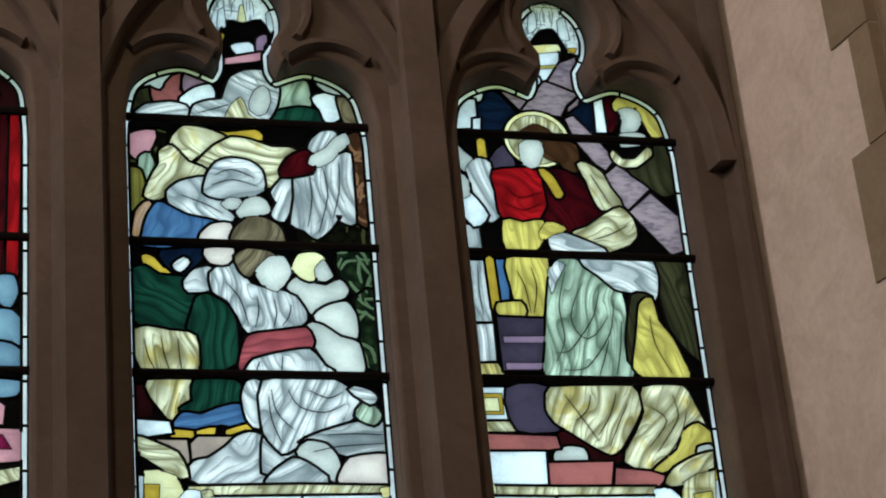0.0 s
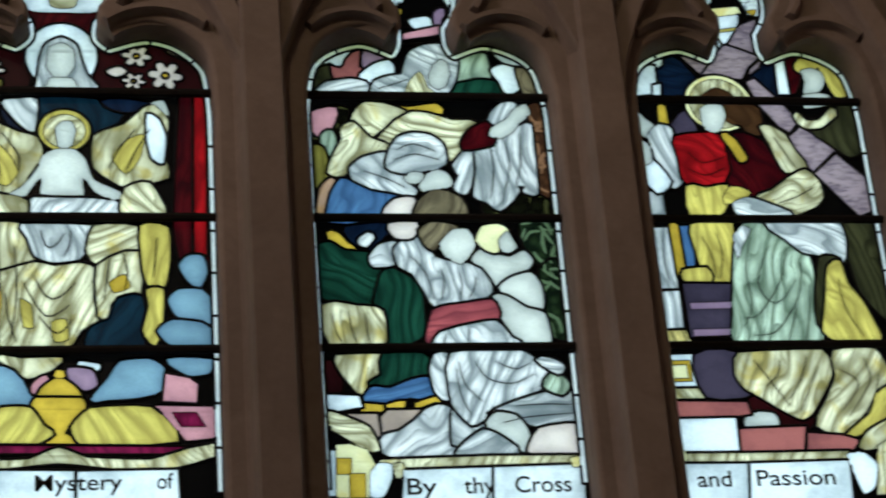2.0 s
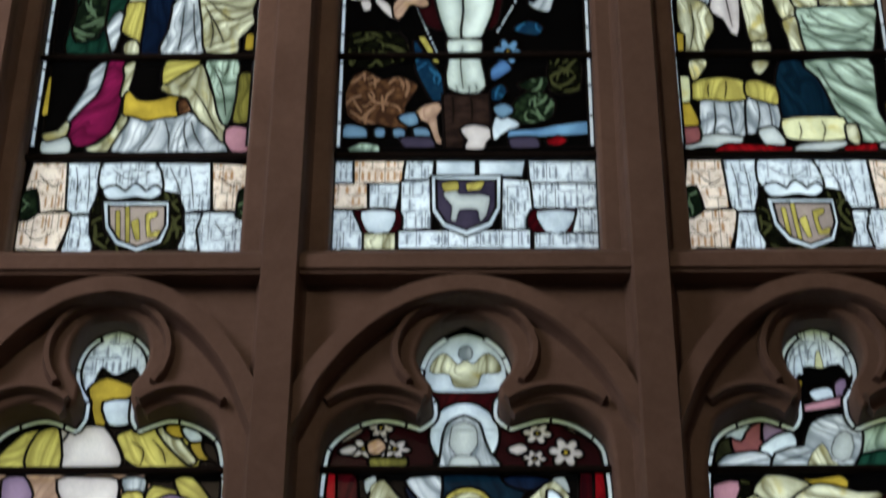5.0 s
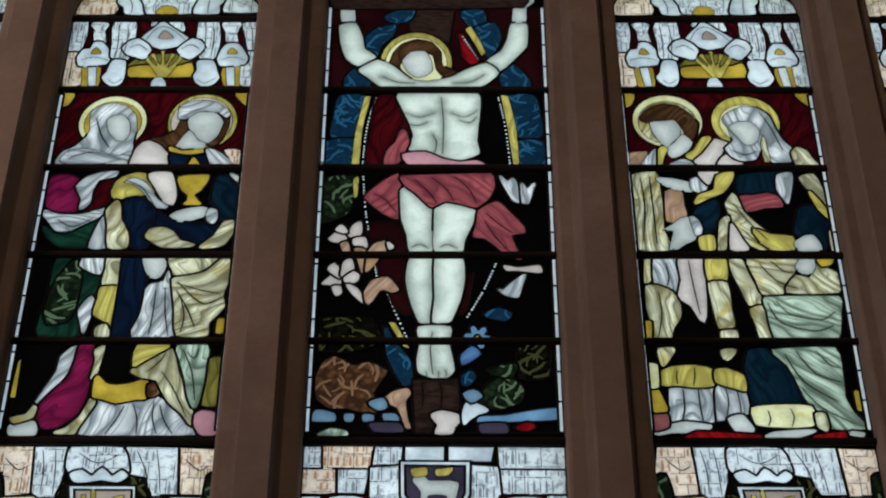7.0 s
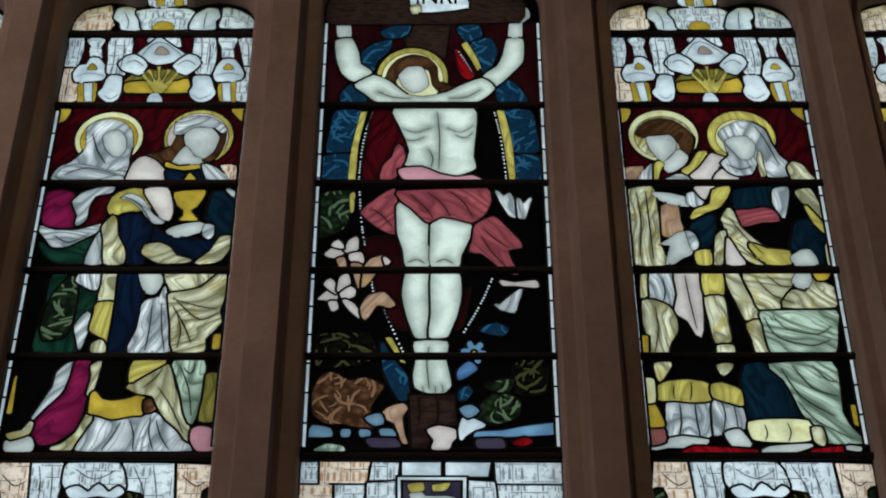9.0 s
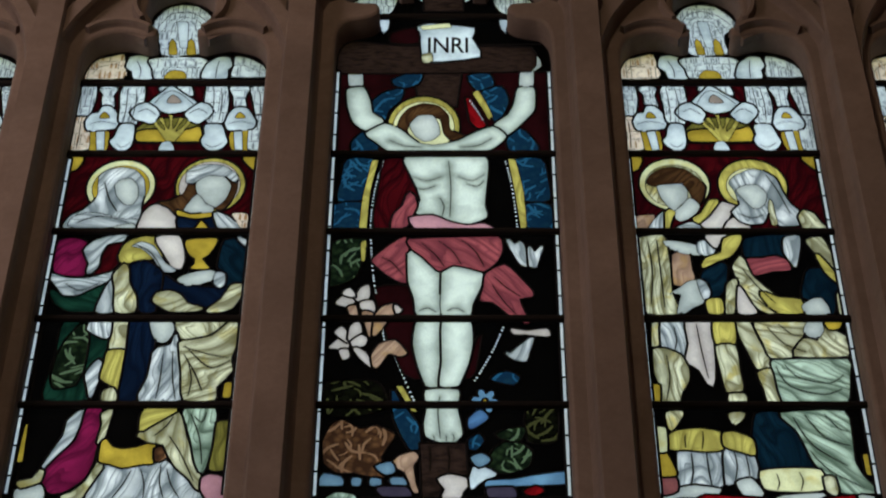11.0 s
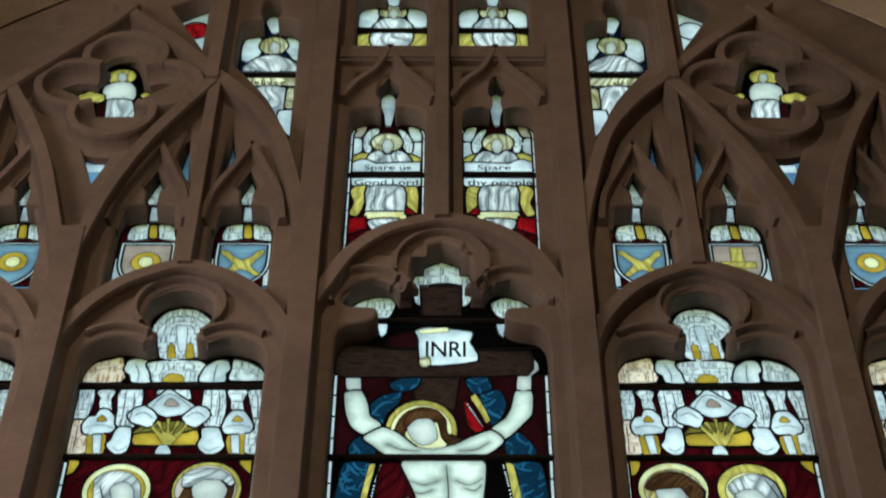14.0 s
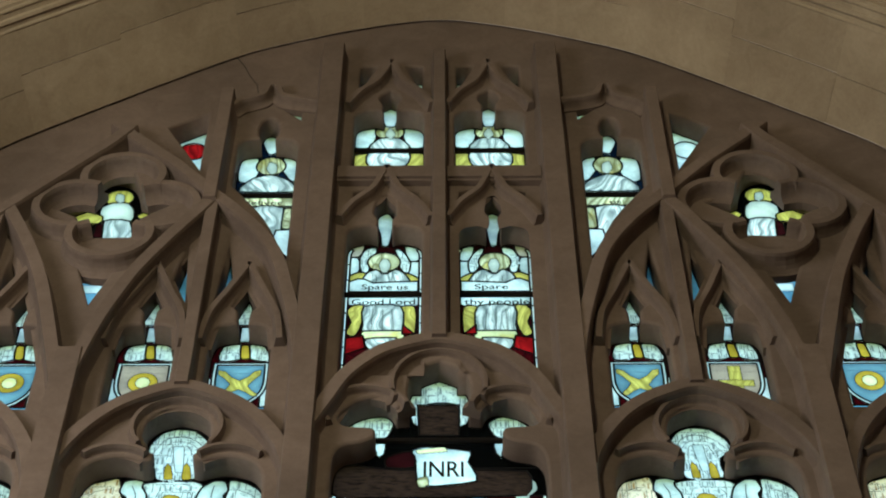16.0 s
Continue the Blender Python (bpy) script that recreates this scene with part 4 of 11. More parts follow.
LOW_3 = []
flat(LOW_3, "backdrop", "shadow", [(-27.4, 114.8), (30.3, 118.5), (29.1, 12.5), (-30.2, 12.3)])
cut(LOW_3, "leaf_background", "darkleaf", [(-27.1, 97.2), (-19.0, 98.6), (-22.1, 88.9), (-25.2, 71.2), (-28.4, 71.1)], 0.0075)
cut(LOW_3, "leaf_background", "darkleaf", [(13.2, 76.6), (28.7, 77.6), (29.2, 71.8), (11.6, 71.2)], 0.0075)
cut(LOW_3, "leaf", "leaf", [(19.8, 68.8), (29.0, 69.2), (28.4, 61.7), (24.6, 58.7), (21.2, 60.7)], 0.0075)
cut(LOW_3, "leaf", "leaf", [(23.2, 57.2), (27.5, 59.8), (28.3, 47.8), (27.2, 40.2), (23.9, 41.9), (23.9, 50.5)], 0.0075)
cut(LOW_3, "sky_glass", "moss", [(-26.5, 108.5), (-23.5, 111.0), (-22.6, 106.8), (-24.3, 104.3), (-27.1, 104.9)], 0.0075)
cut(LOW_3, "tree_trunk", "tile", [(-21.4, 111.1), (-18.9, 111.1), (-17.5, 114.9), (-15.4, 115.0), (-15.9, 110.2), (-14.9, 108.6), (-17.7, 107.2), (-21.1, 107.0)], 0.0075)
cut(LOW_3, "branch", "mauve", [(-13.6, 114.5), (-8.6, 113.7), (-10.2, 111.2), (-13.8, 109.4)], 0.0075)
cut(LOW_3, "rock", "pale", [(-14.9, 107.8), (-11.7, 110.5), (-8.2, 111.6), (-7.5, 108.9), (-11.1, 106.5), (-14.6, 106.0)], 0.0075)
cut(LOW_3, "leaf", "mint", [(7.6, 109.1), (9.3, 113.3), (12.1, 114.4), (14.9, 113.8), (15.4, 107.3), (10.9, 106.3), (7.4, 106.1)], 0.0075)
cut(LOW_3, "leaf", "green", [(4.8, 104.4), (7.5, 105.4), (13.0, 106.7), (17.3, 106.1), (18.7, 103.6), (4.3, 102.8)], 0.0075)
cut(LOW_3, "rock", "pale", [(16.5, 109.7), (19.4, 110.9), (21.8, 111.0), (22.7, 105.4), (19.6, 103.5), (18.3, 106.7)], 0.0075)
cut(LOW_3, "tree_trunk", "hair", [(22.6, 110.0), (24.7, 111.2), (26.7, 106.5), (26.7, 103.4), (23.9, 103.7)], 0.0075)
cut(LOW_3, "tree_trunk", "brown", [(24.9, 100.3), (27.7, 99.8), (27.5, 76.1), (25.2, 77.5), (24.2, 88.1)], 0.0075)
cut(LOW_3, "border_scroll", "pale", [(-25.8, 110.8), (-22.8, 113.8), (-17.4, 116.1), (-14.0, 116.6), (-17.4, 114.7), (-19.4, 112.3), (-20.1, 110.6), (-22.3, 111.6)], 0.0075)
cut(LOW_3, "border_scroll", "pale", [(-13.4, 116.5), (-6.5, 115.1), (-10.9, 114.3)], 0.0075)
cut(LOW_3, "border_scroll", "pale", [(7.7, 114.6), (15.3, 116.9), (12.1, 115.3)], 0.0075)
cut(LOW_3, "border_scroll", "pale", [(16.9, 116.7), (22.0, 115.0), (26.2, 111.6), (19.4, 112.3)], 0.0075)
cut(LOW_3, "bush", "white@75", [(-25.3, 103.6), (-23.0, 105.5), (-17.7, 106.4), (-14.3, 105.7), (-13.4, 103.4), (-25.3, 102.2)], 0.0075)
cut(LOW_3, "flower", "pink", [(-27.1, 97.4), (-21.6, 98.7), (-23.0, 94.0), (-25.3, 91.4), (-27.3, 93.7)], 0.0075)
cut(LOW_3, "leaf", "mint", [(-24.8, 91.6), (-23.0, 92.7), (-21.9, 88.9), (-23.1, 86.4), (-24.9, 87.9)], 0.0075)
cut(LOW_3, "leaf", "olive", [(-27.3, 88.7), (-25.3, 88.2), (-24.0, 83.0), (-24.8, 79.1), (-27.5, 78.4)], 0.0075)
cut(LOW_3, "leaf", "peach", [(-25.8, 77.8), (-23.3, 80.3), (-22.8, 77.3), (-25.0, 71.2), (-26.8, 72.0)], 0.0075)
cut(LOW_3, "veil", "white@-62", [(-12.9, 102.5), (-11.8, 105.9), (-8.5, 107.3), (-5.2, 107.9), (-4.2, 110.9), (-2.8, 114.1), (0.6, 116.0), (4.8, 116.3), (6.9, 114.7), (7.9, 111.6), (7.2, 107.7), (5.6, 104.4), (3.5, 102.6), (-12.2, 101.8)], 0.0075)
cut(LOW_3, "face", "fair", [(0.9, 108.0), (2.4, 111.3), (4.5, 112.7), (5.9, 111.5), (6.2, 108.4), (4.9, 105.1), (2.8, 104.3), (1.1, 105.7)], 0.0075)
cut(LOW_3, "veil_fold", "cream@-20", [(-4.0, 106.0), (-1.0, 109.2), (0.8, 104.8), (2.6, 103.2), (-4.9, 102.3)], 0.0075)
cut(LOW_3, "collar", "gold", [(-9.3, 100.0), (-4.8, 98.9), (2.1, 100.0), (3.5, 98.2), (-2.2, 97.8), (-7.8, 98.4)], 0.0075)
cut(LOW_3, "mantle", "cream@-55", [(-17.2, 97.2), (-14.7, 100.1), (-9.9, 99.8), (-4.6, 97.5), (-7.5, 95.7), (-12.3, 92.9), (-14.3, 91.2), (-17.7, 94.2)], 0.0075)
cut(LOW_3, "mantle", "cream@-72", [(-11.8, 90.7), (-7.6, 95.3), (-3.6, 97.7), (0.4, 97.3), (5.7, 95.6), (11.4, 95.2), (8.3, 90.4), (5.3, 85.5), (2.7, 87.0), (2.1, 90.1), (-1.2, 92.2), (-6.4, 91.9), (-9.7, 89.2)], 0.0075)
cut(LOW_3, "mantle", "cream@40", [(-23.9, 82.0), (-22.2, 86.7), (-20.2, 90.5), (-20.2, 93.4), (-17.8, 94.9), (-14.2, 90.8), (-10.2, 89.1), (-11.7, 87.1), (-17.1, 84.6), (-21.1, 81.4)], 0.0075)
cut(LOW_3, "cloth", "white@10", [(5.3, 84.0), (8.6, 88.2), (10.9, 89.0), (10.3, 83.1), (7.3, 76.8), (5.1, 78.2), (6.5, 81.4)], 0.0075)
cut(LOW_3, "cloth", "white@4", [(11.0, 88.9), (14.5, 90.8), (21.7, 94.2), (24.1, 95.1), (24.2, 86.6), (24.0, 76.7), (21.3, 77.5), (20.7, 79.1), (18.5, 75.8), (15.0, 72.7), (12.5, 74.8), (9.6, 76.1), (10.8, 83.1)], 0.0075)
cut(LOW_3, "cloth", "white@20", [(15.6, 98.1), (18.1, 100.4), (21.2, 100.4), (18.6, 96.9), (14.8, 95.3)], 0.0075)
cut(LOW_3, "sleeve", "crimson@60", [(7.7, 88.6), (9.5, 92.8), (13.8, 95.3), (15.1, 92.2), (14.6, 89.9)], 0.0075)
cut(LOW_3, "hand", "fair", [(14.2, 92.0), (15.0, 94.4), (18.5, 96.6), (20.7, 99.3), (23.7, 100.8), (24.7, 98.0), (21.9, 95.4), (20.0, 93.0), (16.8, 91.2)], 0.0075)
cut(LOW_3, "shawl", "white@-55", [(-18.7, 83.1), (-15.8, 85.6), (-10.3, 87.0), (-9.8, 83.6), (-5.3, 82.4), (-6.2, 79.4), (-4.2, 77.2), (-5.8, 76.0), (-10.9, 76.8), (-15.4, 78.0), (-18.2, 80.2)], 0.0075)
cut(LOW_3, "veil", "white@78", [(-10.3, 83.5), (-9.2, 88.1), (-7.1, 91.1), (-3.8, 92.2), (0.1, 91.6), (2.7, 89.4), (3.0, 84.6), (-1.6, 83.0), (-6.8, 82.3)], 0.0075)
cut(LOW_3, "face", "fair", [(-6.9, 80.7), (-4.9, 82.4), (-2.3, 82.2), (-1.6, 80.2), (-5.0, 79.0)], 0.0075)
cut(LOW_3, "hand", "fair", [(-2.5, 80.2), (-1.0, 82.3), (1.7, 83.1), (3.8, 82.0), (4.8, 79.0), (1.4, 77.7), (-2.5, 77.1), (-3.5, 78.7)], 0.0075)
cut(LOW_3, "gown", "blue@25", [(-23.4, 76.4), (-21.1, 80.1), (-18.6, 78.9), (-14.8, 76.9), (-8.1, 75.6), (-9.4, 74.3), (-11.0, 72.6), (-12.4, 70.0), (-24.4, 69.6)], 0.0075)
cut(LOW_3, "sleeve", "lily", [(-11.4, 72.5), (-9.1, 74.8), (-5.1, 75.3), (-4.4, 71.4), (-5.8, 70.2), (-11.7, 70.0)], 0.0075)
cut(LOW_3, "hair", "hair@40", [(-4.7, 70.8), (-3.3, 74.6), (-0.6, 76.9), (2.8, 77.0), (6.2, 75.0), (7.0, 70.7), (-0.9, 70.0)], 0.0075)
cut(LOW_3, "cuff", "gold", [(-24.9, 66.7), (-22.8, 66.1), (-20.6, 63.5), (-16.3, 62.1), (-20.4, 62.3), (-23.7, 63.7)], 0.0075)
cut(LOW_3, "gown", "navy@40", [(-21.0, 67.7), (-11.0, 68.6), (-14.5, 64.0), (-16.6, 62.4), (-19.2, 64.5)], 0.0075)
cut(LOW_3, "shoe", "white", [(-18.0, 64.6), (-15.8, 66.3), (-14.9, 65.5), (-16.7, 63.4)], 0.0075)
cut(LOW_3, "gown", "green@-65", [(-27.5, 62.9), (-24.7, 63.9), (-21.6, 61.8), (-15.8, 61.3), (-15.2, 58.4), (-13.4, 56.3), (-13.6, 50.0), (-19.5, 49.2), (-24.6, 49.7), (-27.4, 51.8)], 0.0075)
cut(LOW_3, "gown", "green@5", [(-13.1, 56.4), (-11.0, 57.4), (-6.6, 54.7), (-5.1, 51.2), (-4.9, 47.1), (-5.5, 41.3), (-14.3, 38.3), (-14.1, 46.9), (-15.2, 49.6)], 0.0075)
cut(LOW_3, "skirt", "cream@-5", [(-27.8, 47.8), (-24.5, 49.1), (-19.5, 48.2), (-14.1, 47.3), (-14.4, 38.3), (-24.6, 38.2), (-26.7, 42.4)], 0.0075)
cut(LOW_3, "sleeve", "white@70", [(-15.6, 60.5), (-13.4, 63.3), (-9.6, 64.0), (-10.1, 59.2), (-15.0, 58.5)], 0.0075)
cut(LOW_3, "bodice", "white@-8", [(-9.7, 62.7), (-6.3, 65.2), (-3.6, 64.6), (-1.2, 60.3), (3.9, 58.7), (6.6, 58.5), (10.3, 56.5), (11.1, 52.1), (8.5, 50.3), (3.2, 49.0), (-2.0, 48.9), (-3.8, 52.5), (-6.1, 56.6), (-9.2, 58.6)], 0.0075)
cut(LOW_3, "sleeve", "lily", [(-10.9, 68.6), (-4.6, 68.9), (-6.1, 65.7), (-9.6, 65.8)], 0.0075)
cut(LOW_3, "hair", "hair@30", [(-3.9, 67.2), (-0.9, 69.0), (3.7, 68.4), (5.1, 66.9), (0.1, 64.5), (-1.2, 62.6), (-2.8, 63.9)], 0.0075)
cut(LOW_3, "neck", "fair", [(0.1, 63.8), (3.5, 67.6), (7.1, 67.8), (8.8, 64.2), (7.4, 61.2), (5.0, 58.8), (1.7, 60.3)], 0.0075)
cut(LOW_3, "child_wrap", "fair", [(7.7, 59.8), (9.7, 62.1), (12.9, 60.9), (16.3, 60.2), (19.7, 61.8), (21.2, 59.6), (20.2, 58.0), (16.6, 56.5), (15.3, 55.0), (13.1, 53.4), (11.8, 55.7), (10.0, 58.4)], 0.0075)
cut(LOW_3, "hair", "halo", [(9.2, 64.8), (10.7, 68.0), (14.2, 68.5), (16.2, 67.3), (14.4, 65.6), (13.4, 62.0), (11.0, 62.7)], 0.0075)
cut(LOW_3, "face", "fair", [(14.0, 64.9), (16.2, 67.3), (17.5, 65.2), (18.3, 63.1), (16.4, 61.7), (14.3, 62.1)], 0.0075)
cut(LOW_3, "child_wrap", "fair", [(13.5, 52.9), (16.5, 55.2), (20.7, 56.3), (22.5, 53.3), (22.5, 48.1), (18.6, 48.0), (15.4, 50.2)], 0.0075)
cut(LOW_3, "child_wrap", "fair", [(11.9, 50.8), (14.9, 50.3), (18.7, 47.6), (22.7, 46.3), (23.6, 40.7), (22.8, 38.9), (18.0, 39.0), (15.5, 41.9), (13.2, 45.9)], 0.0075)
cut(LOW_3, "sash", "rose@78", [(-2.2, 47.0), (-0.0, 48.0), (5.8, 48.8), (11.1, 49.6), (12.3, 46.8), (11.6, 45.2), (5.5, 44.4), (0.4, 42.9), (-2.0, 41.5), (-4.0, 39.3), (-3.6, 42.9)], 0.0075)
cut(LOW_3, "skirt", "white@-3", [(-2.6, 39.4), (-1.0, 41.6), (4.2, 43.2), (11.5, 44.4), (14.5, 40.6), (17.0, 38.8), (-2.9, 38.4)], 0.0075)
cut(LOW_3, "seat", "maroon", [(-28.1, 34.5), (-24.5, 35.0), (-24.2, 28.4), (-27.9, 28.4)], 0.0075)
cut(LOW_3, "skirt", "cream@10", [(-24.7, 36.3), (-14.5, 36.5), (-14.6, 33.3), (-16.9, 29.9), (-19.5, 27.5), (-22.0, 30.5), (-23.8, 33.1)], 0.0075)
cut(LOW_3, "gown", "green@5", [(-14.3, 36.5), (-5.5, 36.6), (-4.2, 33.6), (-7.6, 30.7), (-12.7, 30.0), (-16.5, 28.5), (-17.5, 29.9), (-14.7, 31.9)], 0.0075)
cut(LOW_3, "shoe", "blue@70", [(-19.0, 25.9), (-17.1, 28.8), (-13.4, 28.4), (-9.6, 29.9), (-5.1, 31.0), (-3.3, 27.5), (-5.4, 26.4), (-9.1, 27.0), (-14.1, 25.5)], 0.0075)
cut(LOW_3, "shoe", "gold", [(-19.5, 24.9), (-15.2, 24.5), (-15.9, 23.7), (-19.9, 24.0)], 0.0075)
cut(LOW_3, "shoe", "gold", [(-14.3, 24.5), (-10.2, 25.4), (-12.8, 23.7)], 0.0075)
cut(LOW_3, "shoe", "gold", [(-7.9, 24.8), (-2.8, 26.4), (-2.8, 24.8), (-6.8, 23.8)], 0.0075)
flat(LOW_3, "step", "pale", [(-27.9, 27.5), (-20.2, 27.0), (-19.5, 24.7), (-28.0, 23.2)])
flat(LOW_3, "step", "stonework", [(-28.0, 22.9), (-16.5, 22.8), (-16.0, 17.5), (-21.7, 17.4), (-26.5, 20.1)])
flat(LOW_3, "step", "stonework", [(-15.7, 22.1), (-14.2, 23.6), (-6.7, 23.6), (-4.0, 25.1), (-6.2, 21.5), (-11.3, 19.6), (-15.7, 18.1)])
cut(LOW_3, "skirt", "white@50", [(-16.6, 14.9), (-15.0, 17.7), (-11.9, 18.4), (-8.1, 21.0), (-5.6, 23.4), (-2.9, 24.4), (-0.7, 23.8), (-0.3, 20.4), (-0.6, 13.0), (-12.3, 12.6)], 0.0075)
cut(LOW_3, "skirt", "white@-12", [(-2.7, 36.4), (-0.2, 36.7), (-0.2, 29.6), (-1.0, 26.0), (-3.0, 28.1), (-3.8, 32.9)], 0.0075)
cut(LOW_3, "skirt", "white@-55", [(0.7, 24.5), (4.2, 20.4), (6.9, 21.2), (7.5, 19.3), (2.8, 16.5), (-0.1, 15.6)], 0.0075)
cut(LOW_3, "skirt", "white@25", [(0.9, 36.7), (16.8, 37.0), (21.1, 33.9), (21.8, 30.4), (18.8, 27.7), (15.9, 26.7), (13.3, 25.0), (10.0, 23.0), (6.8, 21.6), (4.2, 20.3), (0.6, 24.9)], 0.0075)
cut(LOW_3, "skirt", "white@75", [(8.4, 22.3), (13.2, 24.6), (19.7, 26.7), (23.6, 27.4), (27.7, 27.1), (27.8, 20.5), (21.8, 19.2), (16.8, 20.4), (15.5, 21.0), (11.8, 21.7)], 0.0075)
cut(LOW_3, "leg", "fair", [(7.7, 20.3), (10.0, 22.5), (13.8, 21.8), (15.9, 19.2), (16.7, 15.9), (18.1, 14.5), (15.1, 14.0), (12.6, 16.4), (9.5, 17.7)], 0.0075)
cut(LOW_3, "skirt", "mint@40", [(21.3, 29.1), (24.0, 32.1), (26.6, 29.1), (25.0, 27.2)], 0.0075)
cut(LOW_3, "cloth", "white@-60", [(20.2, 35.4), (24.3, 34.8), (25.9, 33.3), (24.7, 32.1)], 0.0075)
cut(LOW_3, "hem", "white@60", [(0.5, 13.5), (2.7, 15.9), (6.6, 18.5), (9.8, 17.2), (14.0, 13.2), (0.4, 12.6)], 0.0075)
cut(LOW_3, "floor", "lily", [(16.4, 13.9), (19.2, 18.6), (27.8, 19.5), (27.9, 13.6), (18.8, 12.7)], 0.0075)
line(LOW_3, 3, [(2.5, 35.0), (3.5, 29.7), (7.0, 25.7)])
line(LOW_3, 3, [(6.3, 35.1), (8.6, 31.1), (14.2, 29.8), (19.1, 31.9)])
line(LOW_3, 3, [(10.7, 35.1), (15.1, 33.2), (18.4, 34.6)])
line(LOW_3, 3, [(1.8, 33.6), (2.3, 27.7), (4.3, 22.4)])
line(LOW_3, 3, [(-6.4, 60.9), (-3.4, 56.8), (-1.8, 50.6)])
line(LOW_3, 3, [(0.4, 57.6), (0.7, 54.1), (-0.3, 49.9)])
line(LOW_3, 3, [(4.3, 57.0), (4.7, 53.5), (3.8, 50.0)])
line(LOW_3, 3, [(8.1, 55.7), (7.5, 52.9), (5.8, 50.3)])
line(LOW_3, 3, [(14.1, 90.6), (14.6, 83.2), (13.2, 75.8)])
line(LOW_3, 3, [(17.5, 91.6), (18.4, 84.1), (15.7, 74.5)])
line(LOW_3, 3, [(21.6, 92.8), (21.1, 85.0), (19.3, 78.3)])
line(LOW_3, 3, [(-7.9, 88.1), (-3.9, 89.8), (1.3, 87.8)])
line(LOW_3, 3, [(-8.7, 85.5), (-3.8, 87.1), (2.0, 85.6)])
line(LOW_3, 3, [(-11.2, 104.4), (-7.2, 105.8), (-3.8, 107.1)])
line(LOW_3, 3, [(-15.9, 82.6), (-10.8, 80.7), (-6.4, 78.3)])
line(LOW_3, 3, [(-25.1, 46.6), (-24.4, 42.6), (-22.9, 39.3)])
line(LOW_3, 3, [(-21.4, 47.4), (-20.9, 43.3), (-19.8, 39.3)])
line(LOW_3, 3, [(-17.7, 46.8), (-17.5, 42.7), (-17.1, 39.4)])
line(LOW_3, 3, [(11.1, 20.5), (16.9, 21.8), (27.1, 22.6)])
line(LOW_3, 3, [(14.5, 24.5), (20.9, 24.8), (27.3, 24.6)])
line(LOW_3, 3, [(0.3, 41.7), (-0.3, 40.3), (-0.5, 39.0)])
line(LOW_3, 3, [(5.5, 43.2), (5.3, 41.1), (5.0, 39.1)])
cut(LOW_3, "scroll_end", "cream", [(-28.9, 23), (-26.2, 23), (-19, 19.7), (-16.9, 14.5), (-20.5, 15.8), (-26.4, 19.7), (-28.8, 19.1)], 0.0075)
flat(LOW_3, "pillar", "gold", [(-29.4, 19.8), (-27.3, 19.8), (-27.5, 15.9), (-29.6, 15.3)])
flat(LOW_3, "pillar", "pale", [(-29.6, 14.9), (-26, 14.8), (-26.4, 4.2), (-30, 4.2)])
flat(LOW_3, "chequer", "halo", [(-25.6, 15.9), (-22.9, 15.8), (-19.3, 14.5), (-17.7, 10.7), (-19.8, 4.1), (-26.1, 4.2)])
flat(LOW_3, "chequer", "gold", [(-25.7, 12.7), (-23, 12.6), (-23.2, 9.5), (-25.8, 9.5)])
flat(LOW_3, "chequer", "gold", [(-23, 9.2), (-20.2, 9.2), (-20.4, 4.1), (-23.2, 4.1)])
flat(LOW_3, "banner_edge", "cream", [(-17, 12.2), (7.8, 12.7), (27.9, 12.5), (27.7, 10.6), (7.6, 10.6), (-16.8, 10.1)])
cut(LOW_3, "banner_roll", "pale", [(-18.9, 9.4), (-17, 11.7), (-14, 11.3), (-14.2, 8.1), (-16.2, 4), (-19.2, 4.1)], 0.0075)
cut(LOW_3, "banner_roll", "cream", [(-14, 11.3), (-11.5, 11.6), (-11.1, 8.7), (-13.3, 8.1)], 0.0075)
flat(LOW_3, "banner", "pale", [(-11.5, 9.8), (7.8, 10.1), (7.1, 1.4), (-12.7, 1.7)])
flat(LOW_3, "banner", "pale", [(8.1, 10.1), (28.4, 10.4), (27.8, 1.1), (7.4, 1.4)])
cut(LOW_3, "banner_roll", "halo", [(25.3, 12.1), (28.6, 12.5), (28.7, 10.4), (25.8, 9.9)], 0.0075)
LOW_4 = []
flat(LOW_4, "backdrop", "shadow", [(-28.6, 114.9), (32.0, 118.5), (30.0, 12.6), (-30.1, 12.5)])
cut(LOW_4, "curtain", "navy", [(-20.8, 109.5), (-16.5, 114.2), (-11.7, 108.7), (-9.2, 105.4), (-13.2, 104.4), (-20.7, 104.0)], 0.0075)
cut(LOW_4, "curtain", "navy", [(1.9, 106.9), (6.6, 113.0), (9.9, 114.1), (9.5, 104.0), (6.1, 103.8)], 0.0075)
cut(LOW_4, "curtain", "crimson", [(12.5, 114.1), (15.2, 115.6), (15.4, 110.3), (13.1, 105.0), (11.6, 104.9)], 0.0075)
flat(LOW_4, "pillar_strip", "pale", [(9.7, 114.9), (11.6, 115.0), (11.8, 104.1), (9.3, 104.0)])
cut(LOW_4, "border_scroll", "pale", [(-26.4, 110.7), (-22.9, 114.9), (-19.1, 116.7), (-15.6, 117.1), (-19.2, 114.6), (-19.7, 112.1), (-22.5, 111.0), (-23.7, 112.6)], 0.0075)
cut(LOW_4, "border_scroll", "pale", [(-14.9, 116.7), (-7.7, 115.3), (-5.1, 116.4), (-7.7, 114.2)], 0.0075)
cut(LOW_4, "border_scroll", "pale", [(4.4, 115.1), (11.9, 117.5), (8.4, 115.2)], 0.0075)
flat(LOW_4, "column", "pale", [(-27.3, 109.1), (-23.6, 111.7), (-21.2, 111.8), (-21.2, 104.0), (-28.9, 103.1)])
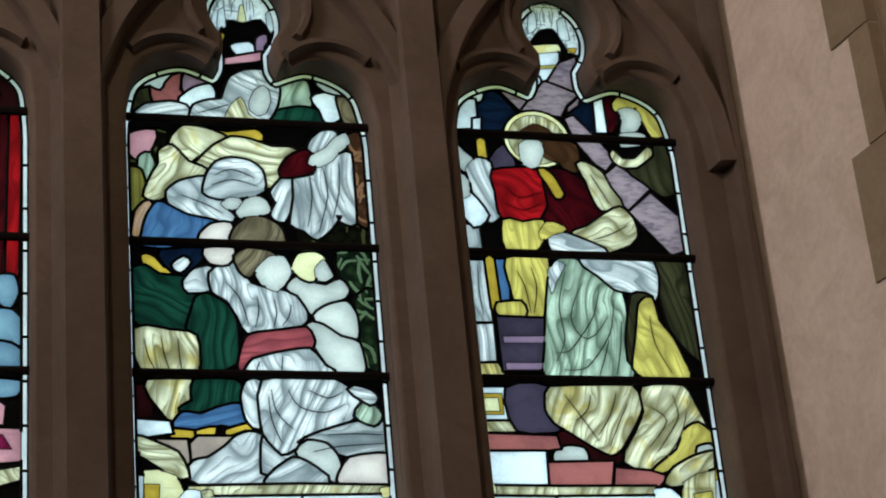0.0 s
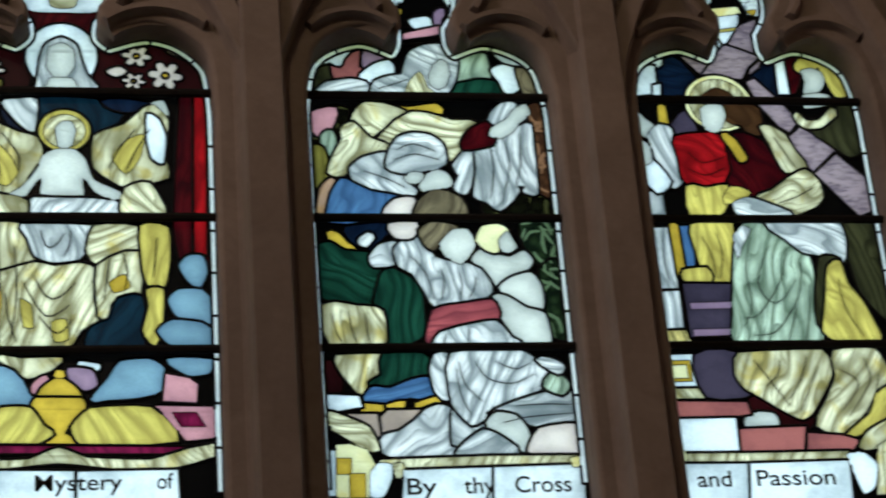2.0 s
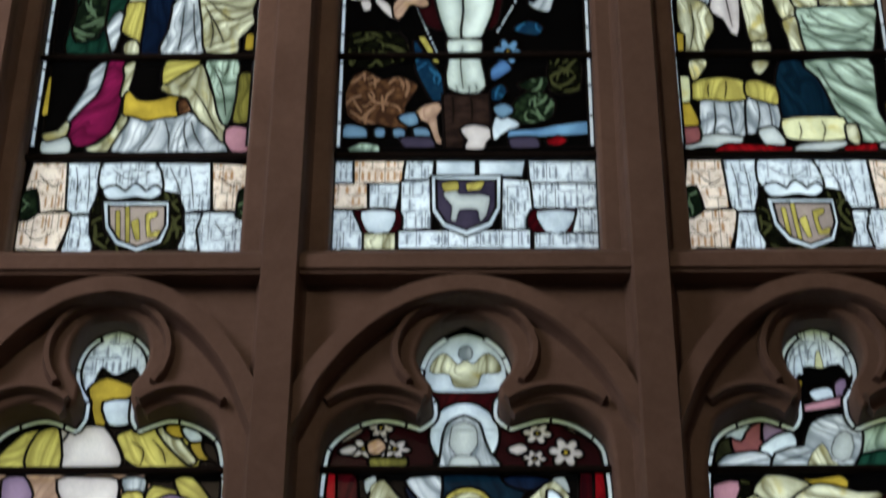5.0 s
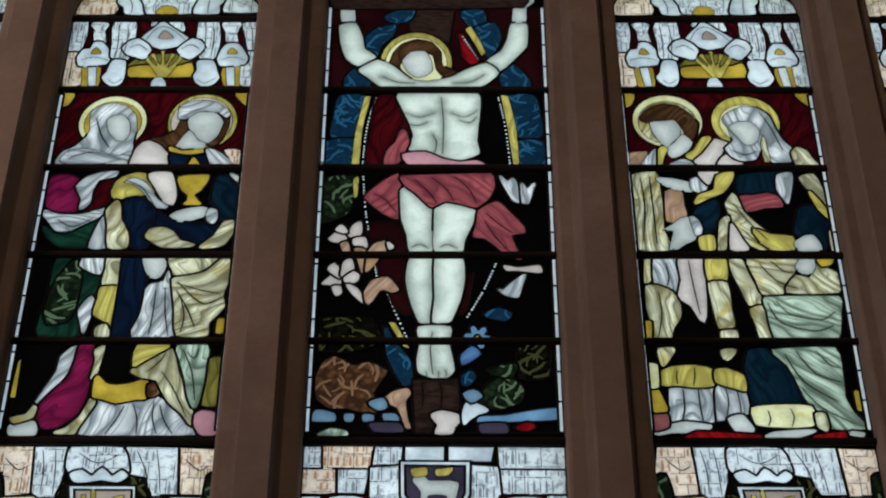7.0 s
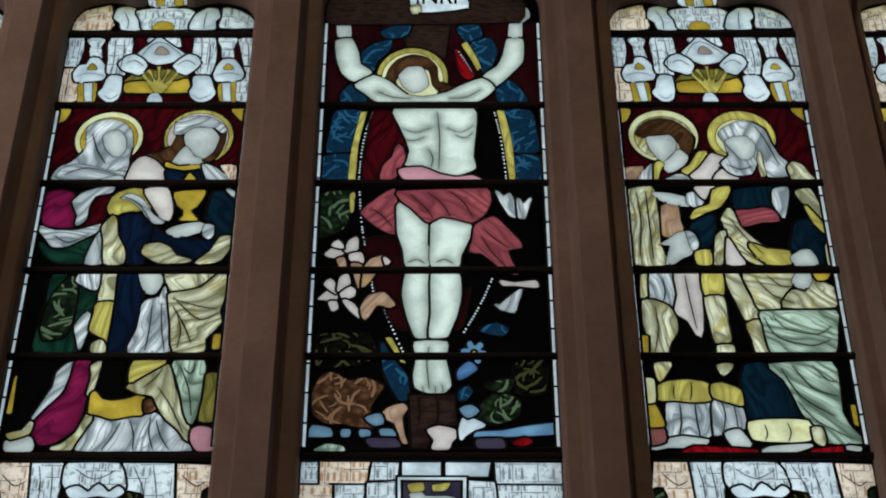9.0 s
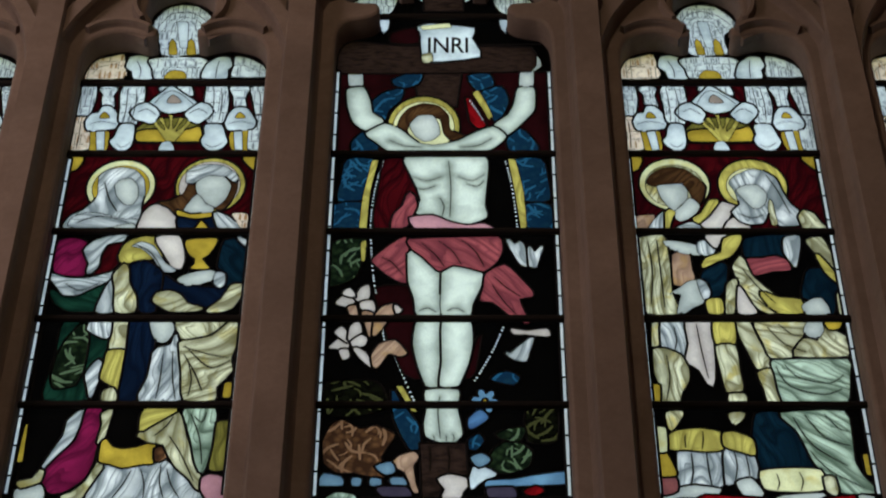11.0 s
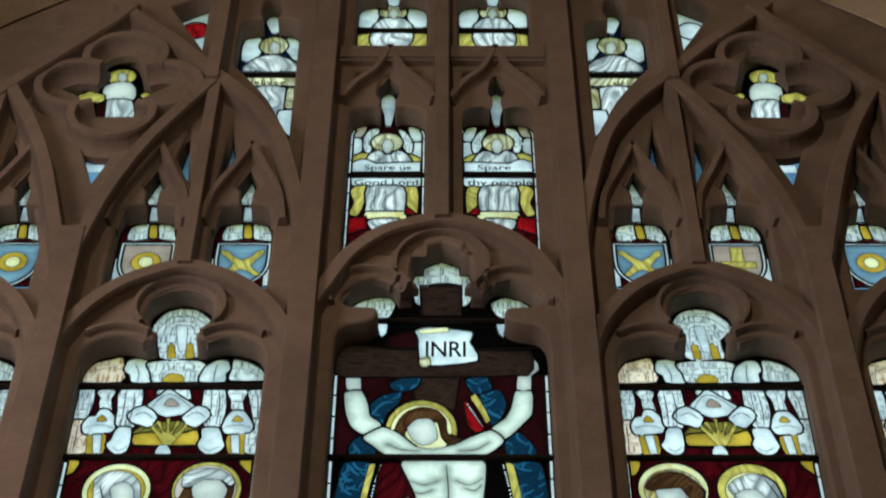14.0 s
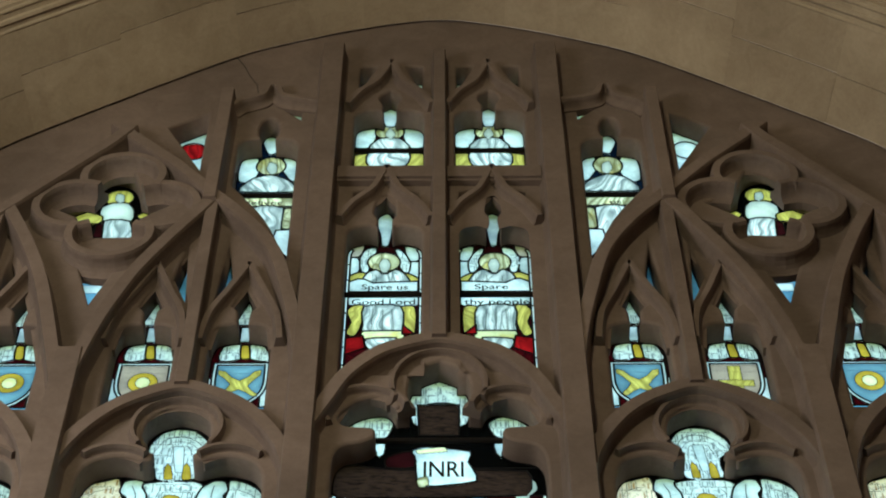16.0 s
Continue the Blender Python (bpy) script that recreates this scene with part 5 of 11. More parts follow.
flat(LOW_4, "column", "pale", [(-22.0, 106.3), (-20.2, 106.8), (-20.6, 103.5), (-22.3, 103.4)])
flat(LOW_4, "column", "white@0", [(-30.2, 77.2), (-23.5, 77.7), (-23.3, 71.2), (-29.4, 70.7)])
cut(LOW_4, "pole", "gold", [(-21.3, 100.4), (-20.2, 100.4), (-20.0, 93.9), (-21.4, 93.9)], 0.0075)
cut(LOW_4, "cloth_back", "dusk", [(-18.7, 94.9), (-15.2, 99.0), (-13.2, 94.6), (-13.4, 93.0), (-19.7, 92.7)], 0.0075)
flat(LOW_4, "cross_beam", "wood", [(-14.4, 114.8), (-11.5, 114.0), (-5.7, 111.5), (-9.3, 108.9)])
flat(LOW_4, "cross_beam", "wood", [(-9.4, 109.3), (-3.1, 117.4), (0.9, 119.2), (5.6, 114.5), (2.2, 111.7), (0.4, 108.3), (-3.5, 108.9)])
flat(LOW_4, "cross_beam", "wood", [(-1.7, 117.9), (2.0, 123.4), (6.1, 125.4), (6.6, 120.2), (4.5, 115.7), (1.1, 117.3)])
flat(LOW_4, "cross_beam", "wood", [(2.8, 110.8), (7.0, 114.8), (5.2, 111.8), (1.8, 109.2)])
flat(LOW_4, "cross_beam", "wood", [(1.5, 107.7), (3.4, 108.5), (7.7, 103.6), (12.9, 96.8), (10.2, 93.8), (8.0, 95.4), (3.6, 101.5)])
flat(LOW_4, "cross_beam", "wood", [(10.0, 92.4), (13.2, 95.2), (21.1, 89.2), (14.6, 83.2), (11.2, 87.1)])
flat(LOW_4, "cross_beam", "wood", [(15.0, 82.6), (20.9, 87.8), (28.6, 80.2), (28.6, 73.1), (24.3, 71.4), (19.3, 77.4)])
oval(LOW_4, "halo", "halo", (-6.4, 101.5), (8.6, 8.0))
oval(LOW_4, "halo_rim", "cream", (-6.4, 101.5), (7.3, 6.8))
cut(LOW_4, "hair", "auburn@-40", [(-10.1, 103.0), (-6.7, 105.2), (-3.7, 104.1), (-1.2, 101.4), (3.2, 100.1), (3.1, 93.5), (0.5, 93.4), (-1.4, 95.8), (-4.7, 97.2), (-4.2, 101.3), (-9.4, 101.6)], 0.0075)
cut(LOW_4, "face", "fair", [(-11.2, 100.0), (-9.2, 101.3), (-5.7, 101.2), (-4.9, 98.1), (-6.8, 94.0), (-9.4, 93.1), (-11.2, 95.3)], 0.0075)
cut(LOW_4, "robe", "moss@-25", [(16.4, 94.3), (21.6, 97.8), (26.2, 103.1), (28.9, 100.6), (28.6, 90.0), (24.5, 87.5), (19.8, 91.3)], 0.0075)
cut(LOW_4, "turban", "yellow@-45", [(14.8, 112.5), (17.2, 115.0), (21.8, 116.0), (25.5, 113.2), (27.2, 109.3), (27.3, 105.0), (23.9, 104.0), (22.1, 108.2), (20.6, 112.2), (17.4, 111.0), (15.1, 110.9)], 0.0075)
cut(LOW_4, "face", "fair", [(15.5, 110.9), (18.3, 111.9), (21.0, 110.9), (21.7, 108.2), (19.8, 105.2), (15.6, 104.5), (16.3, 107.9)], 0.0075)
cut(LOW_4, "beard", "fair", [(15.2, 104.2), (19.6, 104.9), (22.0, 104.2), (21.6, 101.5), (15.2, 100.4)], 0.0075)
cut(LOW_4, "collar", "cream", [(12.6, 99.0), (14.8, 96.7), (18.5, 96.9), (22.2, 100.4), (22.4, 98.7), (18.3, 95.5), (14.6, 95.3), (12.8, 96.9)], 0.0075)
cut(LOW_4, "hand", "fair", [(-29.6, 99.0), (-27.8, 100.5), (-25.2, 97.4), (-23.2, 95.6), (-22.6, 92.4), (-25.1, 91.4), (-27.4, 93.7), (-29.2, 96.0)], 0.0075)
cut(LOW_4, "sleeve_white", "white@-18", [(-24.6, 92.3), (-22.0, 95.1), (-19.4, 94.3), (-18.6, 88.2), (-17.9, 83.7), (-17.9, 80.8), (-20.1, 78.8), (-21.8, 79.6), (-23.2, 83.4), (-23.8, 88.7)], 0.0075)
cut(LOW_4, "cuff", "pale", [(-28.9, 84.3), (-25.0, 85.8), (-21.3, 80.2), (-24.4, 77.4)], 0.0075)
cut(LOW_4, "hand", "fair", [(-29.2, 87.6), (-26.5, 91.3), (-24.6, 89.4), (-24.7, 85.5), (-26.5, 84.5), (-28.8, 85.3)], 0.0075)
cut(LOW_4, "tunic", "red@-65", [(-18.3, 91.9), (-10.1, 93.0), (-6.6, 91.8), (-4.8, 87.3), (-5.7, 81.8), (-10.3, 79.2), (-15.4, 78.5), (-17.6, 81.3), (-17.9, 86.7)], 0.0075)
cut(LOW_4, "tunic", "crimson@-35", [(-5.6, 92.0), (-1.6, 93.0), (2.8, 90.9), (5.1, 86.2), (9.1, 82.5), (5.5, 80.5), (0.8, 77.3), (-3.5, 76.4), (-7.9, 77.8), (-5.0, 83.3)], 0.0075)
cut(LOW_4, "collar", "gold", [(-6.6, 93.2), (-3.9, 91.3), (-1.8, 86.7), (-3.0, 85.8), (-4.7, 89.4)], 0.0075)
cut(LOW_4, "mantle", "cream@-35", [(3.4, 95.2), (5.9, 94.9), (8.8, 92.7), (10.4, 88.7), (12.9, 84.1), (7.9, 83.2), (6.2, 86.8), (5.2, 90.8)], 0.0075)
cut(LOW_4, "mantle", "yellow@0", [(-16.9, 78.9), (-12.5, 78.2), (-7.5, 79.0), (-7.9, 75.1), (-10.2, 71.7), (-17.0, 71.4)], 0.0075)
cut(LOW_4, "mantle", "cream@70", [(-0.5, 75.8), (3.7, 77.7), (8.4, 81.1), (12.5, 83.3), (15.1, 80.5), (15.6, 76.5), (13.4, 74.0), (7.2, 71.6), (3.0, 73.1)], 0.0075)
cut(LOW_4, "hand", "yellow", [(-8.7, 76.4), (-6.8, 79.0), (-4.5, 79.1), (-1.6, 77.5), (-4.3, 74.9), (-6.6, 74.1), (-8.5, 74.4)], 0.0075)
cut(LOW_4, "sash", "white@-75", [(-6.2, 74.2), (-2.2, 75.7), (2.7, 73.9), (6.9, 72.0), (7.3, 70.1), (0.5, 70.3), (-5.1, 71.1)], 0.0075)
cut(LOW_4, "cloth_back", "moss@-15", [(19.0, 68.8), (28.7, 69.1), (28.9, 55.4), (29.2, 43.5), (25.1, 46.3), (21.4, 52.0), (20.1, 59.5)], 0.0075)
flat(LOW_4, "column", "white@0", [(-29.0, 68.2), (-22.9, 68.4), (-22.8, 52.5), (-28.7, 52.5)])
flat(LOW_4, "column", "white@0", [(-28.5, 51.8), (-22.6, 52.2), (-22.7, 42.8), (-28.7, 42.4)])
flat(LOW_4, "column_base", "cream", [(-28.8, 42.0), (-22.3, 42.1), (-20.5, 38.6), (-28.7, 38.5)])
flat(LOW_4, "pedestal", "pale", [(-28.9, 36.1), (-20.3, 36.3), (-19.6, 28.2), (-29.2, 28.0)])
flat(LOW_4, "chequer", "gold", [(-27.8, 34.5), (-22.4, 34.6), (-22.4, 30.0), (-27.3, 30.0)])
flat(LOW_4, "chequer", "halo", [(-26.4, 33.4), (-23.4, 33.5), (-23.2, 30.8), (-26.4, 30.8)])
flat(LOW_4, "pedestal", "cream", [(-29.2, 27.8), (-20.5, 27.9), (-19.2, 25.7), (-29.0, 25.6)])
flat(LOW_4, "curtain", "blue", [(-20.1, 68.8), (-17.1, 68.9), (-18.2, 56.8), (-20.8, 56.7)])
cut(LOW_4, "pole", "gold", [(-22.3, 68.8), (-21.2, 68.8), (-20.8, 56.0), (-21.9, 56.0)], 0.0075)
cut(LOW_4, "mantle", "yellow@4", [(-17.3, 68.6), (-8.2, 70.0), (-7.9, 66.1), (-9.0, 60.3), (-10.7, 54.1), (-13.1, 53.2), (-14.3, 56.2), (-16.2, 57.6), (-16.8, 62.1)], 0.0075)
cut(LOW_4, "mantle", "yellow@0", [(-20.8, 56.9), (-15.3, 57.5), (-14.7, 54.7), (-20.6, 54.6)], 0.0075)
flat(LOW_4, "stair", "dusk", [(-21.4, 53.9), (-10.1, 53.7), (-10.4, 40.6), (-21.2, 40.4)])
flat(LOW_4, "stair_edge", "mauve", [(-20.4, 48.7), (-10.0, 49.0), (-10.0, 48.0), (-20.3, 47.8)])
flat(LOW_4, "stair_edge", "mauve", [(-20.4, 42.1), (-10.4, 42.3), (-10.5, 41.3), (-20.4, 41.1)])
cut(LOW_4, "wall", "dusk", [(-20.7, 35.8), (-11.4, 36.3), (-11.3, 28.2), (-9.1, 26.3), (-19.2, 26.2)], 0.0075)
cut(LOW_4, "robe", "mint@12", [(-5.5, 68.3), (-1.6, 69.2), (2.6, 67.2), (5.4, 65.1), (9.1, 62.3), (10.0, 57.9), (9.9, 49.1), (9.6, 39.1), (-10.7, 38.8), (-10.1, 45.9), (-8.7, 55.9), (-7.4, 63.2)], 0.0075)
cut(LOW_4, "skirt_fold", "white@0", [(-7.8, 66.1), (-5.1, 68.9), (-3.1, 67.8), (-5.8, 63.3), (-7.4, 60.3)], 0.0075)
cut(LOW_4, "sash", "white@-70", [(1.0, 69.1), (5.7, 70.5), (9.8, 69.9), (18.0, 70.1), (19.3, 65.5), (17.9, 59.1), (13.0, 61.3), (8.7, 62.2), (4.9, 65.7)], 0.0075)
cut(LOW_4, "mantle", "moss@-10", [(12.8, 60.2), (17.0, 59.8), (16.7, 55.1), (12.8, 49.2), (10.7, 42.0), (10.2, 49.2)], 0.0075)
cut(LOW_4, "mantle", "yellow@-25", [(14.4, 57.8), (17.0, 59.5), (17.9, 53.7), (20.8, 49.4), (22.8, 43.7), (23.8, 39.4), (14.1, 39.2), (10.8, 41.7), (12.6, 49.2)], 0.0075)
cut(LOW_4, "cloak", "maroon", [(-9.8, 24.8), (-6.1, 25.8), (-0.2, 21.6), (4.5, 20.2), (3.4, 18.5), (-3.6, 18.5), (-3.9, 21.2), (-8.9, 21.8)], 0.0075)
cut(LOW_4, "robe", "cream@15", [(-10.6, 36.1), (9.3, 36.7), (10.7, 32.1), (8.0, 27.1), (4.6, 22.2), (2.2, 20.6), (-1.9, 22.7), (-6.9, 26.1), (-10.0, 28.1), (-11.6, 31.0)], 0.0075)
cut(LOW_4, "mantle", "cream@40", [(12.1, 36.5), (21.9, 36.9), (24.0, 32.3), (25.9, 26.7), (22.3, 22.2), (17.7, 18.7), (12.4, 16.7), (5.5, 18.7), (9.2, 25.1), (12.0, 30.7)], 0.0075)
cut(LOW_4, "mantle", "yellow@45", [(24.4, 27.7), (27.8, 24.5), (25.9, 22.9), (20.5, 19.5), (16.6, 17.4), (12.1, 16.1), (18.6, 21.1), (21.2, 26.0)], 0.0075)
cut(LOW_4, "foot", "fair", [(-10.6, 20.7), (-7.9, 21.7), (-4.5, 21.3), (-4.0, 18.8), (-8.4, 17.9), (-11.2, 19.1)], 0.0075)
cut(LOW_4, "foot", "fair", [(23.8, 21.8), (26.5, 22.4), (26.9, 21.0), (23.8, 19.7)], 0.0075)
flat(LOW_4, "paving", "tile", [(-29.1, 24.9), (-10.2, 24.4), (-9.7, 21.8), (-15.4, 21.0), (-29.1, 20.9)])
flat(LOW_4, "paving", "tile", [(-13.3, 18.0), (2.7, 18.4), (1.4, 13.2), (-13.2, 12.8)])
flat(LOW_4, "paving", "tile", [(2.8, 16.9), (11.1, 16.1), (15.2, 14.9), (12.7, 12.9), (1.9, 12.8)])
flat(LOW_4, "block", "pale", [(-28.9, 20.6), (-13.3, 20.7), (-13.6, 13.2), (-29.3, 12.8)])
line(LOW_4, 3, [(-3.3, 66.3), (-5.8, 57.4), (-5.4, 48.8), (-8.1, 43.1)])
line(LOW_4, 3, [(0.6, 63.5), (-3.3, 54.6), (0.2, 48.9), (5.8, 54.8)])
line(LOW_4, 3, [(4.7, 62.9), (2.3, 54.7), (-4.3, 46.0), (-7.9, 45.2)])
line(LOW_4, 3, [(7.8, 59.3), (5.9, 50.5), (-0.7, 41.8), (-6.3, 41.0)])
line(LOW_4, 3, [(9.1, 53.5), (7.9, 46.2), (6.2, 39.8)])
line(LOW_4, 3, [(5.5, 49.0), (3.7, 44.0), (2.0, 39.7)])
line(LOW_4, 3, [(-7.1, 34.7), (-3.6, 29.2), (-0.3, 23.7)])
line(LOW_4, 3, [(5.4, 35.5), (3.3, 29.9), (-0.1, 25.1)])
line(LOW_4, 3, [(7.8, 32.8), (5.1, 27.9), (2.3, 22.3)])
line(LOW_4, 3, [(-0.9, 34.8), (-2.0, 31.3), (-5.1, 28.5)])
line(LOW_4, 3, [(13.2, 32.1), (16.9, 28.7), (11.9, 22.4)])
line(LOW_4, 3, [(19.2, 35.0), (19.8, 29.4), (13.7, 21.1)])
line(LOW_4, 3, [(22.1, 30.9), (19.9, 25.2), (15.6, 19.7)])
line(LOW_4, 3, [(-15.6, 88.3), (-12.4, 85.4), (-6.5, 87.2)])
line(LOW_4, 3, [(-16.1, 83.8), (-12.0, 82.1), (-7.2, 84.1)])
line(LOW_4, 3, [(6.3, 92.4), (8.2, 88.6), (10.1, 84.9)])
line(LOW_4, 3, [(4.8, 74.8), (9.3, 76.4), (13.9, 78.9)])
line(LOW_4, 3, [(-15.2, 65.9), (-13.6, 61.6), (-12.9, 55.1)])
line(LOW_4, 3, [(-11.6, 66.8), (-10.8, 61.7), (-12.2, 55.1)])
line(LOW_4, 3, [(16.4, 55.1), (16.8, 47.9), (20.0, 40.7)])
line(LOW_4, 2, [(-26.8, 67.0), (-26.7, 60.5), (-26.4, 54.0)])
line(LOW_4, 2, [(-24.7, 67.1), (-24.9, 60.5), (-24.5, 54.1)])
cut(LOW_4, "arch_edge", "cream", [(14.7, 13.4), (17.3, 16.8), (22.5, 19.5), (27.5, 20.8), (27.5, 18.1), (21.9, 16), (18.1, 13.4)], 0.0075)
flat(LOW_4, "chequer", "cream", [(18.8, 13.4), (22.5, 15.4), (26.8, 16.7), (27.8, 2.2), (17, 2.4)])
flat(LOW_4, "chequer", "yellow", [(21.1, 10.6), (25.2, 11.3), (25.3, 7.9), (21.2, 7.7)])
flat(LOW_4, "chequer", "yellow", [(22.2, 5.2), (27.6, 5.4), (27.5, 2.2), (22.1, 2.3)])
flat(LOW_4, "pillar", "gold", [(27.7, 20.8), (29.4, 21.2), (29.1, 14.6), (27.1, 14.4)])
flat(LOW_4, "pillar", "pale", [(27.1, 14.1), (29.6, 14.3), (29.1, 2.2), (25.6, 2.3)])
flat(LOW_4, "banner_edge", "cream", [(-28.7, 12.5), (-10.8, 12.3), (11.9, 12.4), (11.6, 10.5), (-11.1, 10.5), (-28.6, 10.4)])
flat(LOW_4, "banner", "pale", [(-29.1, 10.1), (-12.2, 9.9), (-13.2, 0.5), (-30.5, 0.8)])
flat(LOW_4, "banner", "pale", [(-11.7, 9.9), (11.5, 10.2), (11, 0.1), (-12.9, 0.5)])
cut(LOW_4, "banner_roll", "pale", [(11.1, 11.8), (15.2, 12.3), (18.1, 9.3), (16.6, 4), (13.7, 2.4), (12.3, 6.7)], 0.0075)
cut(LOW_4, "banner_roll", "halo", [(-28.8, 13), (-26.2, 13.3), (-25.9, 10.9), (-28.8, 10.7)], 0.0075)
FOIL_3 = []
cut(FOIL_3, "foil_vault", "canopy", [(-9.0, 127.4), (-7.7, 134.2), (-3.8, 140.1), (2.5, 141.7), (8.2, 139.4), (10.6, 132.3), (10.5, 125.6), (7.2, 125.4), (6.0, 128.0), (4.1, 131.0), (0.6, 130.0), (-2.8, 130.1), (-3.6, 126.5), (-7.3, 124.4)])
cut(FOIL_3, "foil_base", "shadow", [(-6.5, 123.8), (-2.8, 129.7), (0.6, 129.0), (4.7, 130.3), (6.8, 125.7), (6.0, 122.1), (-4.1, 121.5)])
cut(FOIL_3, "foil_stem", "pale", [(-2.7, 123.0), (1.7, 124.2), (3.2, 121.9), (-0.5, 120.4)])
cut(FOIL_3, "foil_stem", "mauve", [(3.7, 125.4), (6.0, 126.6), (5.6, 121.5), (3.6, 121.8)])
cut(FOIL_3, "foil_stem", "pale", [(5.9, 123.1), (8.7, 125.6), (8.9, 120.9), (6.2, 119.8)])
cut(FOIL_3, "foil_stem", "pink", [(-4.5, 119.2), (4.3, 121.5), (6.1, 120.6), (2.8, 119.2), (-4.3, 118.0)])
cut(FOIL_3, "foil_stem", "pale", [(8.1, 119.0), (10.0, 121.3), (9.1, 116.8), (7.6, 116.7)])
cut(FOIL_3, "capital", "gold", [(-7.2, 125.3), (-4.2, 126.5), (-5.0, 123.9)])
cut(FOIL_3, "capital", "halo", [(-0.8, 129.9), (1.4, 130.0), (0.8, 134.8), (-0.0, 134.7)])
cut(FOIL_3, "palm", "pale", [(-5.8, 128.0), (-5.3, 132.8), (-3.9, 133.8), (-3.6, 128.4)])
cut(FOIL_3, "palm", "pale", [(6.5, 128.0), (6.2, 132.8), (7.9, 134.0), (8.7, 127.7)])
line(FOIL_3, 2, [(-7.3, 129.4), (-5.3, 135.2), (-1.8, 138.2)])
line(FOIL_3, 2, [(9.6, 130.6), (7.8, 136.1), (4.5, 139.1)])
line(FOIL_3, 2, [(-2.3, 131.4), (-1.6, 135.4), (0.3, 137.7)])
line(FOIL_3, 2, [(3.4, 131.8), (3.1, 135.8), (1.8, 137.8)])
FOIL_4 = []
cut(FOIL_4, "foil_vault", "canopy", [(-9.2, 133.6), (-7.5, 139.1), (-3.2, 142.6), (2.1, 143.6), (7.1, 139.3), (9.3, 132.8), (9.3, 126.5), (3.9, 127.1), (2.0, 129.8), (0.9, 133.0), (-2.2, 132.0), (-4.8, 128.5), (-7.3, 125.5), (-8.9, 129.7)])
cut(FOIL_4, "foil_base", "shadow", [(-7.3, 125.4), (-4.8, 128.5), (-2.2, 132.0), (0.9, 132.8), (2.7, 129.7), (3.8, 126.6), (1.7, 120.7), (-4.2, 120.4)])
cut(FOIL_4, "column", "pale", [(-4.7, 125.7), (1.9, 126.5), (-0.7, 117.0), (-3.4, 116.6), (-4.1, 120.4)])
cut(FOIL_4, "capital", "halo", [(-5.9, 128.1), (2.1, 129.1), (2.7, 127.0), (-5.4, 125.8)])
cut(FOIL_4, "capital", "yellow", [(-4.0, 122.3), (1.1, 123.1), (1.0, 122.2), (-4.0, 121.4)])
cut(FOIL_4, "palm", "pale", [(-5.2, 131.8), (-4.8, 136.8), (-2.9, 138.6), (-2.8, 133.6)])
cut(FOIL_4, "palm", "pale", [(2.8, 130.7), (2.7, 136.0), (4.8, 137.1), (5.5, 130.5)])
cut(FOIL_4, "capital", "gold", [(-8.3, 126.3), (-6.1, 127.4), (-6.9, 125.1)])
cut(FOIL_4, "capital", "gold", [(4.3, 127.8), (7.0, 128.3), (6.2, 126.6)])
cut(FOIL_4, "foil_stem", "pale", [(4.2, 117.7), (6.8, 124.0), (8.7, 124.8), (6.3, 117.8)])
cut(FOIL_4, "foil_stem", "pale", [(-5.5, 116.7), (-4.1, 119.1), (-3.9, 115.9)])
line(FOIL_4, 2, [(-8.0, 132.4), (-5.8, 138.0), (-1.9, 141.1)])
line(FOIL_4, 2, [(8.1, 131.0), (6.5, 136.7), (3.2, 140.3)])
line(FOIL_4, 2, [(-1.6, 133.7), (-1.5, 137.8), (0.1, 140.8)])
line(FOIL_4, 2, [(1.0, 133.8), (1.9, 138.1), (1.3, 140.9)])
LOW_2 = []
flat(LOW_2, "backdrop", "shadow", [(-34.2, 102.7), (34.8, 101.7), (33.3, 24.5), (-33.8, 25.8)])
cut(LOW_2, "curtain", "crimson", [(-32.5, 102.7), (-25.3, 100.3), (-23.6, 69), (-24.7, 57.8), (-31.5, 58)])
cut(LOW_2, "curtain", "red", [(-32.3, 111.8), (-30.5, 112.5), (-29.2, 57.9), (-31.1, 58)])
cut(LOW_2, "curtain", "crimson", [(27.2, 109.4), (33.5, 107.8), (32.3, 56.9), (26.6, 57), (24.5, 68.2)])
cut(LOW_2, "curtain", "red", [(30, 106.3), (32.1, 105.5), (31.3, 61.1), (29, 61.1)])
cut(LOW_2, "curtain_top", "maroon", [(-32.6, 107.2), (-29.4, 113.3), (-24.2, 116.3), (-17.6, 116.8), (-9.7, 115.3), (-7.7, 103.8), (-32.5, 103.4)])
cut(LOW_2, "curtain_top", "maroon", [(8.8, 114.3), (16.8, 116.1), (26.1, 114.8), (32.5, 109.3), (33.3, 102.5), (8, 102.8)])
cut(LOW_2, "border_scroll", "stonework", [(-30.1, 111), (-26.8, 114.5), (-23.5, 115.5), (-24.4, 112.9), (-28.7, 109.9)])
cut(LOW_2, "border_scroll", "stonework", [(23.5, 115.7), (28.7, 113.7), (31, 110.9), (28.6, 111.2), (24.1, 113.3)])
flower(LOW_2, "lily", "lily", (-19.8, 113.6), (3.1, 3.1))
flower(LOW_2, "lily", "lily", (-23.8, 108), (3.9, 2.7))
flower(LOW_2, "lily", "lily", (-16.5, 107.9), (3.9, 2.7))
flower(LOW_2, "lily", "lily", (-20.2, 108.6), (3.2, 3))
cut(LOW_2, "lily", "peach", [(-22.6, 109.3), (-20.2, 110.4), (-18.6, 108.5), (-20.4, 106.7), (-22.3, 107.1)])
cut(LOW_2, "lily", "lily", [(-29.3, 107.2), (-27, 108.6), (-25.4, 108.3), (-26.7, 106.8)])
